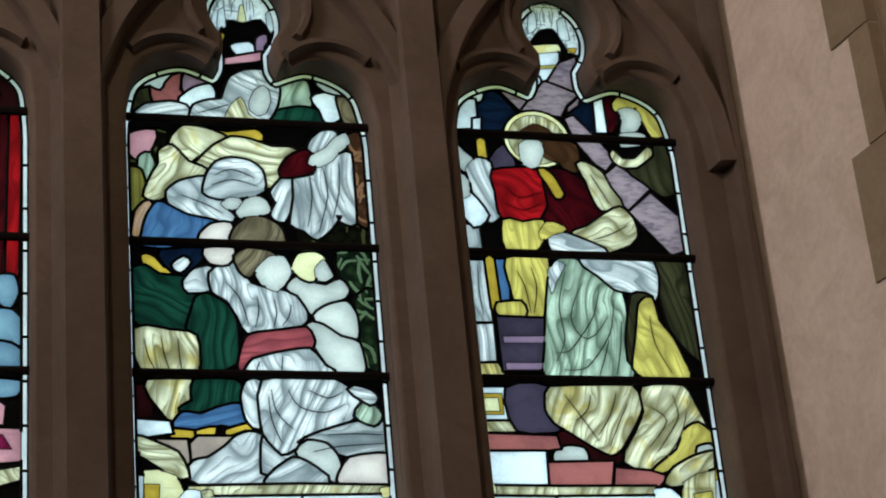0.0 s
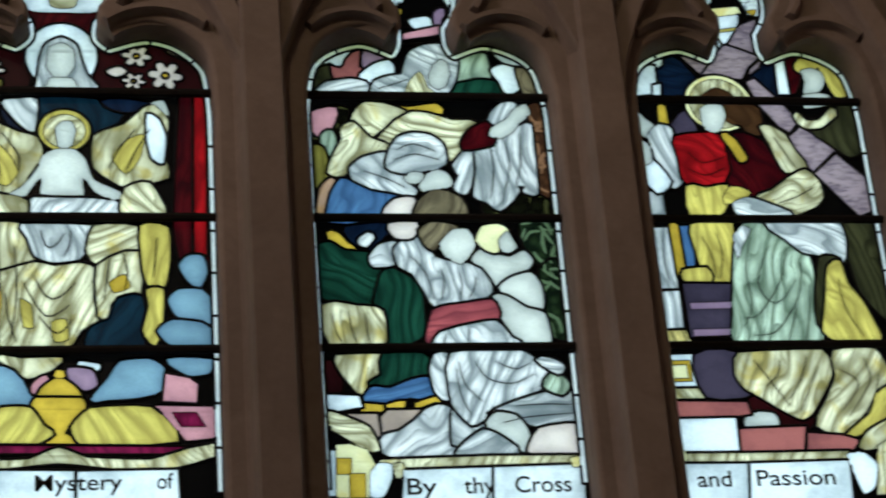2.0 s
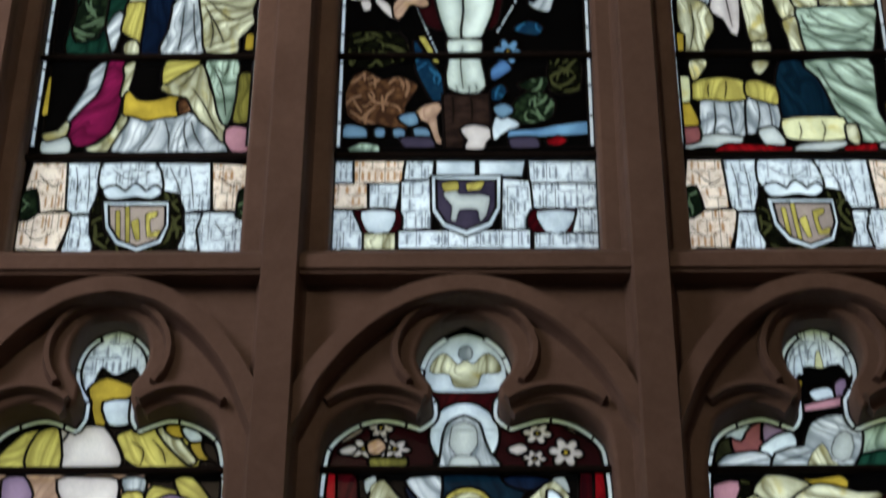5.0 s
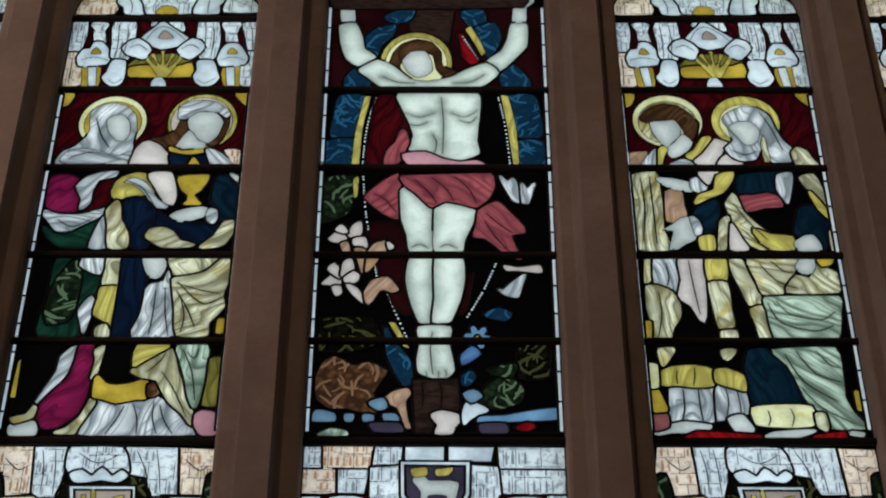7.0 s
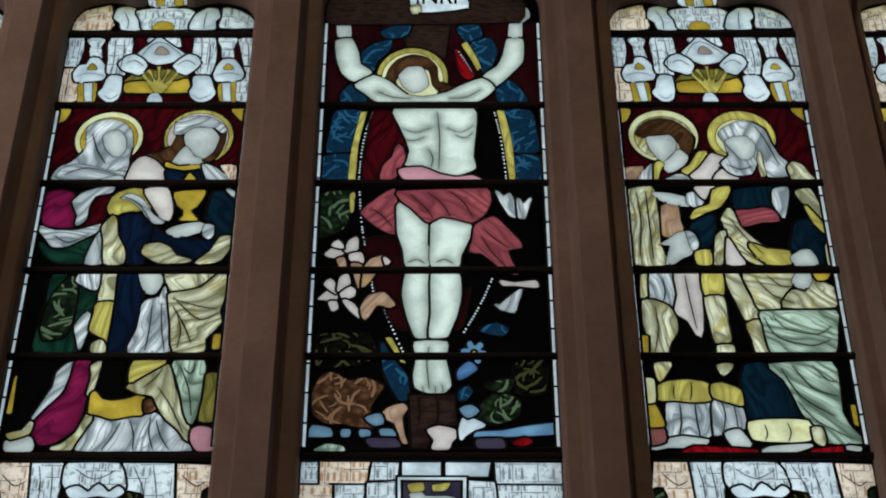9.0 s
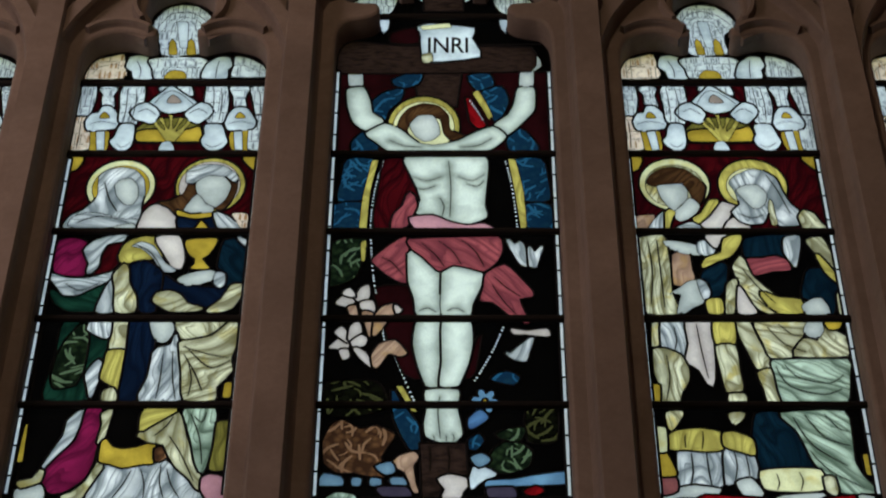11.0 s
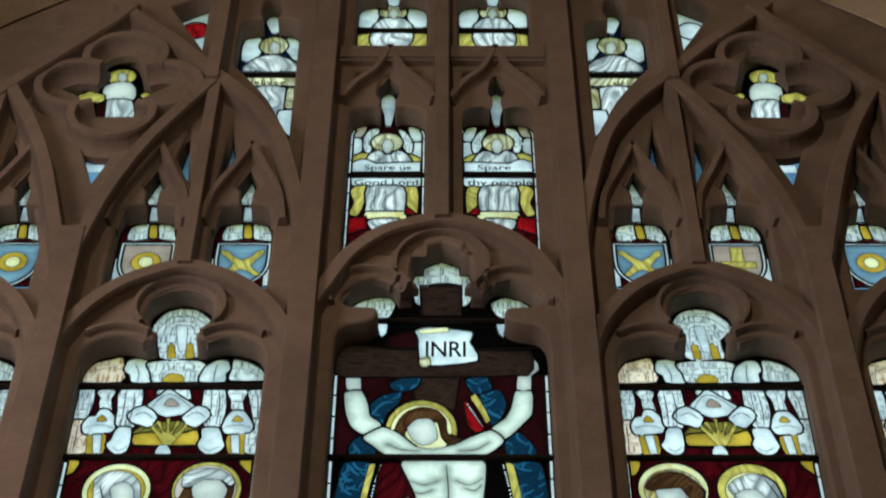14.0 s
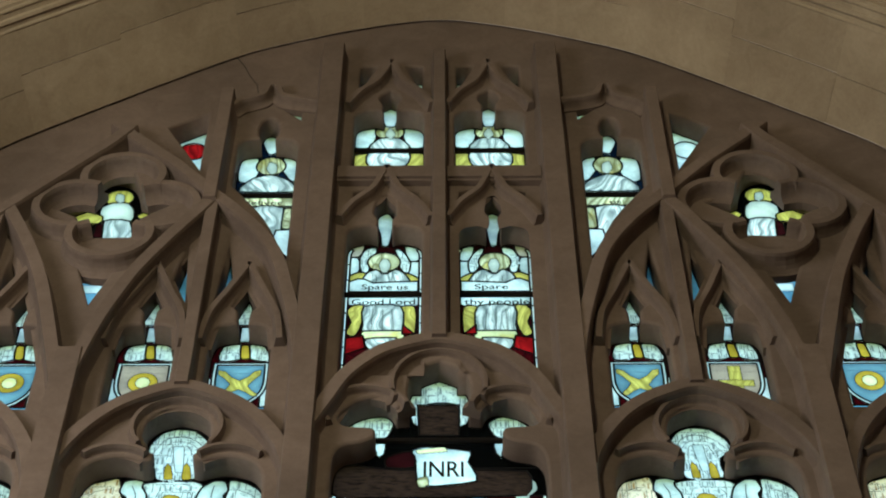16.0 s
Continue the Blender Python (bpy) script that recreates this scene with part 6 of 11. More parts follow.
cut(LOW_2, "leaf", "olive", [(-22.1, 105.2), (-13.6, 105.1), (-14.9, 102.7), (-21.4, 102.8)])
flower(LOW_2, "lily", "lily", (16.7, 112), (3.6, 3.1))
cut(LOW_2, "lily", "lily", [(10, 107.8), (12.7, 108.9), (14.3, 107.8), (12, 106.6)])
flower(LOW_2, "lily", "lily", (16, 105.3), (2.9, 2.4))
flower(LOW_2, "lily", "lily", (23.2, 106.9), (4.2, 4))
oval(LOW_2, "halo", "pale", (-0.3, 111.6), (8.3, 9))
cut(LOW_2, "veil", "white", [(-5.8, 103.8), (-4.9, 111.4), (-3.7, 114.8), (-0.4, 116.6), (2.9, 114.7), (4, 110.5), (5.4, 106.7), (8, 102.7), (-7.3, 102.9)])
cut(LOW_2, "face", "fair", [(-3.8, 109.1), (-3.1, 114.2), (-0.1, 115.4), (2.5, 113.5), (2.7, 109), (0.2, 105.5), (-2.1, 106.2)])
cut(LOW_2, "neck", "fair", [(-2.9, 106), (2.1, 106), (3.4, 102.8), (-3.8, 102.9)])
cut(LOW_2, "robe", "teal", [(-5.8, 100.5), (7.3, 100.3), (13.7, 96.7), (8.4, 91.6), (5.8, 91.6), (-4.5, 94)])
cut(LOW_2, "robe", "navy", [(-13.6, 97.6), (-11.2, 96.1), (-5.8, 92.6), (-8.4, 91.6), (-12.3, 94.1)])
cut(LOW_2, "robe", "navy", [(8.6, 99.8), (15.1, 100.2), (19.7, 98.9), (13.8, 97.2)])
cut(LOW_2, "sleeve", "white", [(-13.6, 99.4), (-9.7, 100.2), (-5.8, 100.2), (-6.4, 91.8), (-9.7, 94.1)])
cut(LOW_2, "hand", "fair", [(-23.3, 99.5), (-20.8, 100.7), (-20.3, 97.7), (-22.7, 96.2)])
cut(LOW_2, "hand", "fair", [(19.7, 99.6), (22.7, 100.4), (23.9, 96.6), (21.5, 95.6)])
cut(LOW_2, "mantle", "cream", [(-21.4, 98), (-18.8, 99.5), (-14.9, 94.2), (-9.7, 91.6), (-5.6, 90.3), (-4.5, 85.9), (-9.7, 77.3), (-11.6, 75.6), (-17.3, 76.7), (-21.1, 77.5), (-23.5, 79), (-24.4, 80.4), (-22.6, 89.1)])
cut(LOW_2, "mantle", "cream", [(7.1, 90.9), (13.7, 93.8), (18.3, 98.2), (20.3, 98.9), (23.5, 95.1), (22.8, 85.5), (23.4, 80.4), (15.9, 78.3), (12.7, 78.4), (7, 82.8)])
cut(LOW_2, "mantle_side", "pale", [(-23.2, 89.1), (-22, 92.1), (-21.4, 80.4), (-23.7, 77.5), (-24.4, 81.9)])
cut(LOW_2, "mantle_side", "pale", [(19, 96.7), (21.5, 95.1), (22.9, 90.6), (22.2, 84), (19.9, 85.5), (19, 90)])
cut(LOW_2, "mantle_fold", "yellow", [(-18, 86.1), (-14.8, 89), (-11.6, 86), (-9.7, 81.6), (-12.2, 78.1), (-16.1, 80.3)])
cut(LOW_2, "mantle_fold", "yellow", [(10.9, 85.7), (14.2, 90), (18.2, 91.5), (17.3, 85.6), (14, 81.3)])
oval(LOW_2, "halo", "yellow", (0.4, 92.2), (6, 5.6))
oval(LOW_2, "halo_rim", "cream", (0.4, 92.2), (4.7, 4.3))
cut(LOW_2, "child_head", "fair", [(-1.7, 92.9), (-0.3, 94.7), (2, 94.7), (3, 92.4), (2.2, 88.7), (0.4, 87.3), (-1.2, 88.5)])
cut(LOW_2, "child", "fair", [(-4.5, 85.9), (-1.7, 87.6), (2.7, 87.6), (5.1, 85), (6.9, 79.9), (12.6, 77), (13.5, 74.8), (10.7, 74.7), (6.9, 76.8), (4.6, 80), (4.6, 75.9), (-4.8, 76.1), (-4.8, 80.1), (-7.8, 75.8), (-9.7, 74.7), (-12, 75.9), (-9, 78), (-5.8, 82.3)])
cut(LOW_2, "child_wrap", "white", [(-6.5, 75.1), (6.9, 74.9), (13, 73.8), (11.9, 70.5), (-7.8, 70.4), (-7.2, 73)])
cut(LOW_2, "mantle_low", "cream", [(-22.2, 76.8), (-11.6, 75.6), (-7.8, 74.4), (-8.2, 70.9), (-22.6, 71.1)])
cut(LOW_2, "mantle_low", "cream", [(13.9, 77.6), (19.1, 79), (22.7, 70.4), (13.1, 70.5)])
cut(LOW_2, "mantle_end", "yellow", [(-22.1, 69), (-17.9, 68.6), (-18.2, 63.3), (-18.4, 49.5), (-20.8, 45.5), (-23.2, 56.4), (-22.9, 63.4)])
cut(LOW_2, "skirt", "cream", [(-17.3, 68.6), (-9.1, 68.7), (-6.6, 63.1), (-5.9, 59.6), (-18.4, 55.7), (-17.9, 63.3)])
cut(LOW_2, "wrap", "white", [(-9.1, 68.5), (6.7, 68.2), (5.4, 62.9), (3.5, 60.1), (-2.2, 59.4), (-5.9, 61), (-7.4, 65.2)])
cut(LOW_2, "skirt", "cream", [(7, 68.2), (16.2, 68.1), (16.1, 62.4), (7.2, 59), (5.4, 62.2)])
cut(LOW_2, "skirt", "cream", [(-18.2, 55), (-5.9, 59.2), (-1.6, 58.3), (3.5, 59), (6.6, 58), (6.4, 50.5), (7.6, 45.7), (3.9, 43.1), (1.3, 39.1), (-18.3, 40.1), (-18.6, 46.8)])
cut(LOW_2, "skirt_edge", "peach", [(-18.1, 44.8), (-14.6, 42.7), (-14, 39.8), (-18.3, 40.4)])
cut(LOW_2, "skirt_fold", "gold", [(-16.6, 62.6), (-14.7, 63.2), (-12.8, 50.8), (-13.6, 43.4), (-15.6, 44.1)])
cut(LOW_2, "skirt_fold", "yellow", [(-9.1, 50.7), (-6.6, 49.3), (-6, 43.9), (-8.2, 44)])
cut(LOW_2, "skirt_fold", "yellow", [(-2.3, 45.2), (0.8, 45.8), (1.4, 41.1), (-1.7, 40.5)])
cut(LOW_2, "skirt", "cream", [(7.6, 58.4), (16.5, 61.9), (16.7, 51.6), (12.1, 51.5), (10.1, 49), (9.8, 45.7), (7.9, 46.4)])
cut(LOW_2, "skirt_fold", "gold", [(10, 54.5), (13.4, 56.5), (14.6, 53.3), (11.2, 52)])
cut(LOW_2, "robe_low", "teal", [(6.3, 43.7), (10.1, 45.6), (12, 50.4), (17, 51.1), (17.3, 39.5), (5, 39.4)])
cut(LOW_2, "mantle_end", "yellow", [(17.1, 68.3), (23, 67.9), (23.2, 59.8), (22.1, 53.6), (19, 53.2), (17.6, 57.1)])
cut(LOW_2, "mantle_end", "yellow", [(18.3, 52.7), (21.7, 52.7), (21.4, 44.8), (19.8, 39.4), (17.4, 42.8), (18.8, 48.9)])
cut(LOW_2, "cloud", "cloud", [(-33.4, 56.6), (-31.5, 58.7), (-28.4, 59.3), (-25.7, 57.9), (-26.1, 55.1), (-29.6, 53.5), (-32.7, 54.1)])
cut(LOW_2, "cloud", "cloud", [(-32.8, 44.4), (-30.1, 48.4), (-25.8, 49), (-22.1, 49.6), (-19.8, 44.2), (-20.7, 41.2), (-29.3, 40.6), (-32, 42.4)])
cut(LOW_2, "cloud", "cloud", [(25.4, 58.4), (27.4, 60.8), (30.5, 60.8), (31.4, 56.9), (29.6, 53.1), (27.2, 54.9)])
cut(LOW_2, "cloud", "cloud", [(22.9, 50.2), (25.2, 52.6), (30.2, 52.5), (33.1, 48.6), (32.3, 44.6), (27.4, 44.9), (24.4, 46.7)])
cut(LOW_2, "cloud", "cloud", [(20.5, 42.8), (23.7, 45.3), (29.9, 44.6), (33.2, 41.9), (32.7, 39.5), (23.5, 39.4)])
cut(LOW_2, "cloud", "cloud", [(-29.8, 33.7), (-28, 37), (-19.5, 37.2), (-18.2, 34.2), (-21.8, 30.3), (-26.7, 29), (-29.1, 30.5)])
cut(LOW_2, "cloud", "cloud", [(-20.6, 27.1), (-18.2, 32.2), (-13.4, 34.7), (-9.7, 34), (-7.3, 29.4), (-4.9, 27), (-9.7, 25.3), (-20.6, 25.5)])
cut(LOW_2, "cloud", "cloud", [(6, 26.8), (9.8, 31.7), (12.3, 35.6), (18.5, 36.1), (21.5, 34.1), (20.9, 28.9), (15.8, 27.4), (9.7, 27)])
cut(LOW_2, "cloud", "cloud", [(22.1, 36.1), (32, 35.9), (31.2, 32.9), (26.9, 32.4)])
cut(LOW_2, "hem", "cream", [(-14, 37.1), (-8.5, 36.5), (0.1, 36.6), (-2.4, 33.9), (-7.3, 32), (-9.7, 34.4)])
cut(LOW_2, "hem", "pale", [(3.7, 35.7), (8, 35), (7.4, 33.7), (3.5, 34.2)])
cut(LOW_2, "throne", "pink", [(-6.1, 30.7), (-3.4, 32.6), (-2.7, 29.6), (-6.1, 28.6)])
cut(LOW_2, "throne", "mauve", [(1.3, 34.2), (6.2, 33.7), (7.3, 30.4), (4.9, 29.2), (1.9, 31.2)])
cut(LOW_2, "throne", "pink", [(-28.1, 29), (-23.6, 29.7), (-20.6, 28.3), (-21.8, 26.4), (-28.1, 26.5)])
flat(LOW_2, "throne", "pink", [(22, 32.8), (26.9, 31.6), (28.7, 30.3), (28.5, 26.1), (21.2, 26.5)])
cut(LOW_2, "urn", "gold", [(-5.1, 26.5), (-4.2, 29.6), (-0.6, 32.1), (3, 29.5), (4.2, 26.3)])
cut(LOW_2, "urn_knob", "gold", [(-1.8, 32.2), (-1.2, 33.9), (0.3, 33.8), (0.8, 32.1)])
line(LOW_2, 4, [(-17.5, 95), (-14.8, 87.5), (-13.5, 80.2)])
line(LOW_2, 4, [(-18.7, 93.5), (-17.4, 86.1), (-16.7, 78.9)])
line(LOW_2, 4, [(-13.6, 91.9), (-9.7, 86), (-9.7, 81.6)])
line(LOW_2, 4, [(16.3, 93), (12.2, 87.1), (10.2, 82.8)])
line(LOW_2, 4, [(19.5, 92.9), (16.1, 87.1), (14, 82)])
line(LOW_2, 4, [(-14.7, 66), (-13.4, 57.7), (-14, 44.1)])
line(LOW_2, 4, [(-10.3, 63.2), (-9.7, 52.1), (-10.9, 41.3)])
line(LOW_2, 4, [(-6, 56.2), (-2.3, 50.6), (2.8, 54.6)])
line(LOW_2, 4, [(-8.4, 54.8), (-3.5, 46.6), (1.5, 49.2)])
line(LOW_2, 4, [(-4.8, 46.6), (-1.1, 42.5), (2, 45.8)])
line(LOW_2, 4, [(-12.2, 52.1), (-11.5, 46.7), (-9.7, 40.6)])
line(LOW_2, 4, [(10.4, 61.4), (9.7, 55.9), (8.9, 50.4)])
line(LOW_2, 4, [(12.9, 62.1), (14.1, 57.2), (13.3, 52.4)])
line(LOW_2, 4, [(-4.6, 67.3), (-2.8, 63), (0.4, 66.5)])
line(LOW_2, 4, [(1.7, 67.2), (1.6, 63.7), (0.3, 60.9)])
line(LOW_2, 4, [(-20.8, 66.1), (-20.9, 57.8), (-21.5, 50.9)])
line(LOW_2, 4, [(20.6, 65.4), (20.2, 59.9), (19.7, 55.7)])
cut(LOW_2, "urn", "gold", [(-6.2, 25.8), (-5.4, 27.4), (4.2, 27.2), (4.8, 24.9), (2, 21.8), (0.5, 19.3), (4.1, 17.9), (3.8, 16.4), (-5.4, 16.6), (-5.6, 18.1), (-2.1, 19.3), (-3.6, 21.9)])
cut(LOW_2, "floor", "yellow", [(-24.2, 18.6), (-18.4, 22.2), (-12.5, 25.3), (-6.6, 25.2), (-4, 21.3), (-1.8, 19.3), (-6, 17.1), (-17.2, 17.4)])
cut(LOW_2, "floor", "yellow", [(2, 20.8), (6, 24.9), (18.6, 25), (24.4, 17.4), (4.1, 16.9)])
flat(LOW_2, "tile", "pink", [(-32.5, 23.8), (-23.2, 24.3), (-27.7, 17.9), (-33, 18)])
flat(LOW_2, "tile", "magenta", [(-31.3, 21.3), (-27.2, 21.4), (-29.5, 18.7), (-32.2, 18.7)])
flat(LOW_2, "tile", "pink", [(19.8, 25.3), (31.9, 24.8), (32.9, 18.3), (26.2, 17.7)])
flat(LOW_2, "tile", "magenta", [(23.4, 23.6), (28.2, 23.5), (30, 20.9), (25.1, 21)])
flat(LOW_2, "kerb", "magenta", [(-21.9, 17), (26.8, 15.8), (26.7, 14.6), (-21.8, 15.5)])
cut(LOW_2, "banner_edge", "cream", [(-33.6, 18.1), (-27.7, 16.1), (-21.8, 14.1), (-13.6, 13.5), (-6.6, 13.7), (-0.7, 16.1), (5.2, 13.8), (18.3, 13.1), (26.8, 15.5), (33.4, 16.6), (33.3, 14.4), (24.2, 11.7), (12.3, 11.4), (-0.7, 13), (-17.1, 11.5), (-27.6, 13), (-33.3, 15.6)])
flat(LOW_2, "banner", "pale", [(-24.7, 11.5), (-19.5, 11.4), (-18.9, 3.5), (-25.1, 3.6)])
flat(LOW_2, "banner", "pale", [(-18.8, 11.4), (2.6, 10.9), (2.8, 2.9), (-18.7, 3.5)])
flat(LOW_2, "banner", "pale", [(3.1, 10.8), (24.2, 10.8), (24.5, 2.3), (3, 2.9)])
LOW_1 = []
flat(LOW_1, "backdrop", "shadow", [(-31, 103.8), (29.2, 103), (29.5, 26.1), (-29.1, 27.3)])
cut(LOW_1, "under_cloth", "peach", [(-30.8, 102.3), (9.2, 101.8), (15.5, 81.1), (11.2, 69.8), (-26.4, 59.3)])
cut(LOW_1, "under_cloth", "cream", [(-26.4, 59.3), (28, 58.4), (29.5, 26.1), (-23.2, 27.1)])
cut(LOW_1, "wing", "yellow", [(2.7, 111.7), (7.1, 113.6), (12.9, 114.6), (19.7, 109.9), (22, 103.8), (9.1, 103), (2.3, 107.9)])
cut(LOW_1, "wing", "cream", [(11.7, 113.6), (14.3, 113.8), (21.3, 104.9), (19.4, 104.3), (14.6, 109.2)])
cut(LOW_1, "wing", "gold", [(13.6, 113.8), (16.9, 114.6), (18.7, 111.9), (16.1, 111.5)])
cut(LOW_1, "wing", "gold", [(19.8, 109.2), (21.7, 109.9), (25.6, 105.7), (21.9, 105.8)])
cut(LOW_1, "border_scroll", "pale", [(17.6, 113.5), (20.2, 113.4), (22.3, 110.7), (19.7, 110.4)])
cut(LOW_1, "leaf", "shadow", [(23, 109.9), (26.4, 107.6), (26.5, 104.5), (23.8, 106.8)])
cut(LOW_1, "drapery", "lily", [(-7.1, 111.8), (0.7, 111.7), (3.7, 106.4), (3.6, 103.3), (-7.8, 103.5)])
cut(LOW_1, "wing", "yellow", [(5.1, 95.1), (7.6, 95.8), (9.9, 94), (11.5, 84.8), (9.7, 84.1), (6.7, 89.9)])
cut(LOW_1, "wing", "yellow", [(10.7, 93.6), (12, 98), (17.9, 96.4), (16, 95)])
cut(LOW_1, "wing", "yellow", [(17, 99.9), (20.9, 100.1), (24.4, 95.6), (27.9, 88.2), (26.7, 87.5), (22.7, 90.4), (19.2, 94.9)])
cut(LOW_1, "drapery", "white", [(4.8, 100), (9.9, 100), (9.5, 96.5), (6.3, 96.1)])
cut(LOW_1, "cloud", "mauve", [(11.2, 89.1), (12.3, 93.5), (16, 95.7), (20.6, 94.2), (23.3, 90.4), (20.4, 86.1), (15.2, 86.2)])
cut(LOW_1, "cloud", "mauve", [(14.4, 82.6), (17.2, 85.4), (21.2, 82.5), (23.9, 79.5), (22.3, 73.8), (18.5, 73.2), (14.7, 78.2)])
cut(LOW_1, "leaf", "leaf", [(21.6, 86.8), (24.1, 88.2), (25, 83.1), (23.2, 81)])
cut(LOW_1, "flower", "pink", [(24.1, 88.2), (26.4, 86.7), (27.3, 78.8), (25.5, 79.5)])
cut(LOW_1, "leaf", "mint", [(22.3, 72.4), (25.9, 77.4), (28.1, 70.9), (23.7, 70.7)])
cut(LOW_1, "drapery", "cream", [(4.1, 81.3), (7, 86.3), (10.3, 84.1), (14.4, 82.6), (14.5, 76.8), (10.9, 74.7), (6.4, 75.2)])
cut(LOW_1, "drapery", "white", [(-6.1, 99), (1.6, 99.6), (4.6, 92.9), (3.6, 88.5), (-3.9, 87.2)])
cut(LOW_1, "drapery", "white", [(-6.2, 84.3), (2.6, 85.6), (4.8, 81.3), (5.9, 74.1), (-1.5, 72.1), (-6.8, 75.7)])
oval(LOW_1, "halo", "cream", (13.7, 69.7), (7.3, 5.1))
cut(LOW_1, "hair", "yellow", [(7.6, 67), (9.3, 69.5), (16.2, 70.3), (21.4, 66.8), (24.8, 61.2), (23.1, 58.5), (19.8, 61.3), (15.8, 65.5), (11.5, 65.6)])
cut(LOW_1, "hair", "gold", [(16.5, 64.1), (20.3, 64), (25.2, 59.8), (23.1, 57.8), (18.6, 59.9)])
cut(LOW_1, "face", "fair", [(10, 64.2), (11.7, 66.1), (16.5, 65.2), (18.2, 61.3), (15.6, 58.6), (13.1, 58.9)])
cut(LOW_1, "leaf", "mint", [(21.9, 68.2), (27.6, 67.8), (27.8, 63.9), (24, 64.3)])
cut(LOW_1, "collar", "cream", [(19.2, 56.5), (23.1, 58.5), (21.4, 55.1), (19.7, 51.7)])
cut(LOW_1, "mantle", "yellow", [(6.9, 58.7), (9.9, 60.8), (11.4, 57.3), (11.3, 49.1), (10.2, 43.1), (6.6, 45.9), (5.6, 51.9)])
cut(LOW_1, "gown", "purple", [(11, 57.3), (14.4, 58.6), (19.4, 57.2), (20.6, 53), (15.2, 45.7), (11.3, 44.4)])
cut(LOW_1, "sleeve", "white", [(20.9, 51.7), (23.7, 57.1), (26.8, 58.4), (28.9, 52.9), (28, 45.5), (22.7, 42.2), (13.1, 39.1), (9.4, 40.5), (14.7, 43), (17.6, 46.3)])
cut(LOW_1, "sleeve", "white", [(-2.4, 52.1), (3.6, 53.3), (6.6, 45.2), (4.5, 40.6), (-2.8, 41.4)])
cut(LOW_1, "wing", "olive", [(26.3, 42.2), (28, 45.5), (28.4, 39.5), (26.3, 38.2)])
cut(LOW_1, "gown", "cream", [(6, 36.6), (11, 35.2), (19.4, 35.7), (25.6, 33), (24.7, 26.2), (-0.4, 26.7), (1.3, 34.7)])
cut(LOW_1, "drapery", "cream", [(19.3, 36.7), (26, 36.9), (26.1, 34.3), (21.9, 34.1)])
cut(LOW_1, "gown", "peach", [(13.6, 31.2), (18.3, 33.1), (22.3, 26.3), (15.1, 26.4)])
cut(LOW_1, "gown", "yellow", [(6.4, 31.7), (9.3, 32.6), (10.3, 26.5), (6.7, 26.6)])
cut(LOW_1, "wing", "leaf", [(25.5, 34.3), (27.8, 36.2), (28.9, 26.2), (25.9, 26.2)])
line(LOW_1, 4, [(12.1, 55.9), (13.6, 50.4), (14.2, 45.7)])
line(LOW_1, 4, [(15.7, 56.5), (16.6, 51.7), (16.3, 47)])
line(LOW_1, 4, [(18.2, 56.5), (18.7, 53.1), (18, 49.7)])
line(LOW_1, 4, [(23.3, 53), (24.8, 48.9), (22.6, 44.2)])
line(LOW_1, 4, [(25.7, 54.3), (26.3, 48.9), (25.6, 44.8)])
line(LOW_1, 4, [(5.3, 82.7), (9.3, 79.8), (13.6, 81.1)])
line(LOW_1, 4, [(8.7, 50.5), (8.7, 46.5), (9.2, 43.8)])
line(LOW_1, 4, [(6, 110.1), (8.8, 107.8), (8.4, 104)])
line(LOW_1, 4, [(10.6, 110.8), (13.3, 107.7), (14.2, 104.4)])
cut(LOW_1, "canopy_base", "canopy", [(-9, 124.7), (-8.9, 132.7), (-5.5, 139.1), (0.5, 140.8), (6.3, 137.5), (9.7, 129.4), (7.7, 126.2), (4.8, 131), (0.3, 128.6), (-3.3, 131), (-5.4, 124.7)])
cut(LOW_1, "staff", "gold", [(-5.4, 124.7), (-1.6, 127.5), (5.4, 124.6), (3, 121.8), (-0.3, 120.5), (-0.5, 116), (-2.6, 113.7)])
cut(LOW_1, "lamp", "pale", [(-1.6, 120.7), (5.7, 121.1), (5.8, 116.8), (3.9, 114.9), (0.3, 114.9)])
cut(LOW_1, "figure", "lily", [(-18.8, 107.7), (-14.8, 113), (-5.5, 113.4), (-0.7, 107.6), (3.3, 104.6), (2.8, 102.7), (-18.8, 102.5)])
oval(LOW_1, "halo", "lily", (-5.6, 108.4), (5.2, 4.6))
cut(LOW_1, "wing", "yellow", [(-24.5, 106.2), (-19.3, 112.2), (-12.9, 113.8), (-12.5, 110.7), (-17.5, 102.8), (-24, 102.5)])
cut(LOW_1, "figure", "lily", [(-10.5, 108.1), (-7.8, 113.5), (-1.2, 113.9), (2.7, 108), (3.7, 103.8), (-9.4, 103.3)])
cut(LOW_1, "wing", "yellow", [(-17.8, 108.2), (-15.7, 112.8), (-11.8, 113.5), (-10.4, 103.3), (-17.9, 103.6)])
cut(LOW_1, "cloud", "mauve", [(-22.8, 99.9), (-18.3, 100.6), (-15.9, 96.1), (-17.3, 92), (-21.9, 91.7)])
cut(LOW_1, "figure", "peach", [(-21.7, 89.9), (-17.8, 90.5), (-15.5, 87.2), (-15.3, 82.9), (-20.8, 82.6)])
cut(LOW_1, "figure", "peach", [(-20.7, 81.8), (-16.3, 82.2), (-14.6, 78.6), (-14.8, 74.6), (-19.8, 74.3)])
cut(LOW_1, "drapery", "white", [(-15.4, 88.7), (-10.8, 91.9), (-5.6, 91.6), (-4.5, 87.2), (-7.3, 82.8), (-6.8, 74.9), (-13.5, 74.3)])
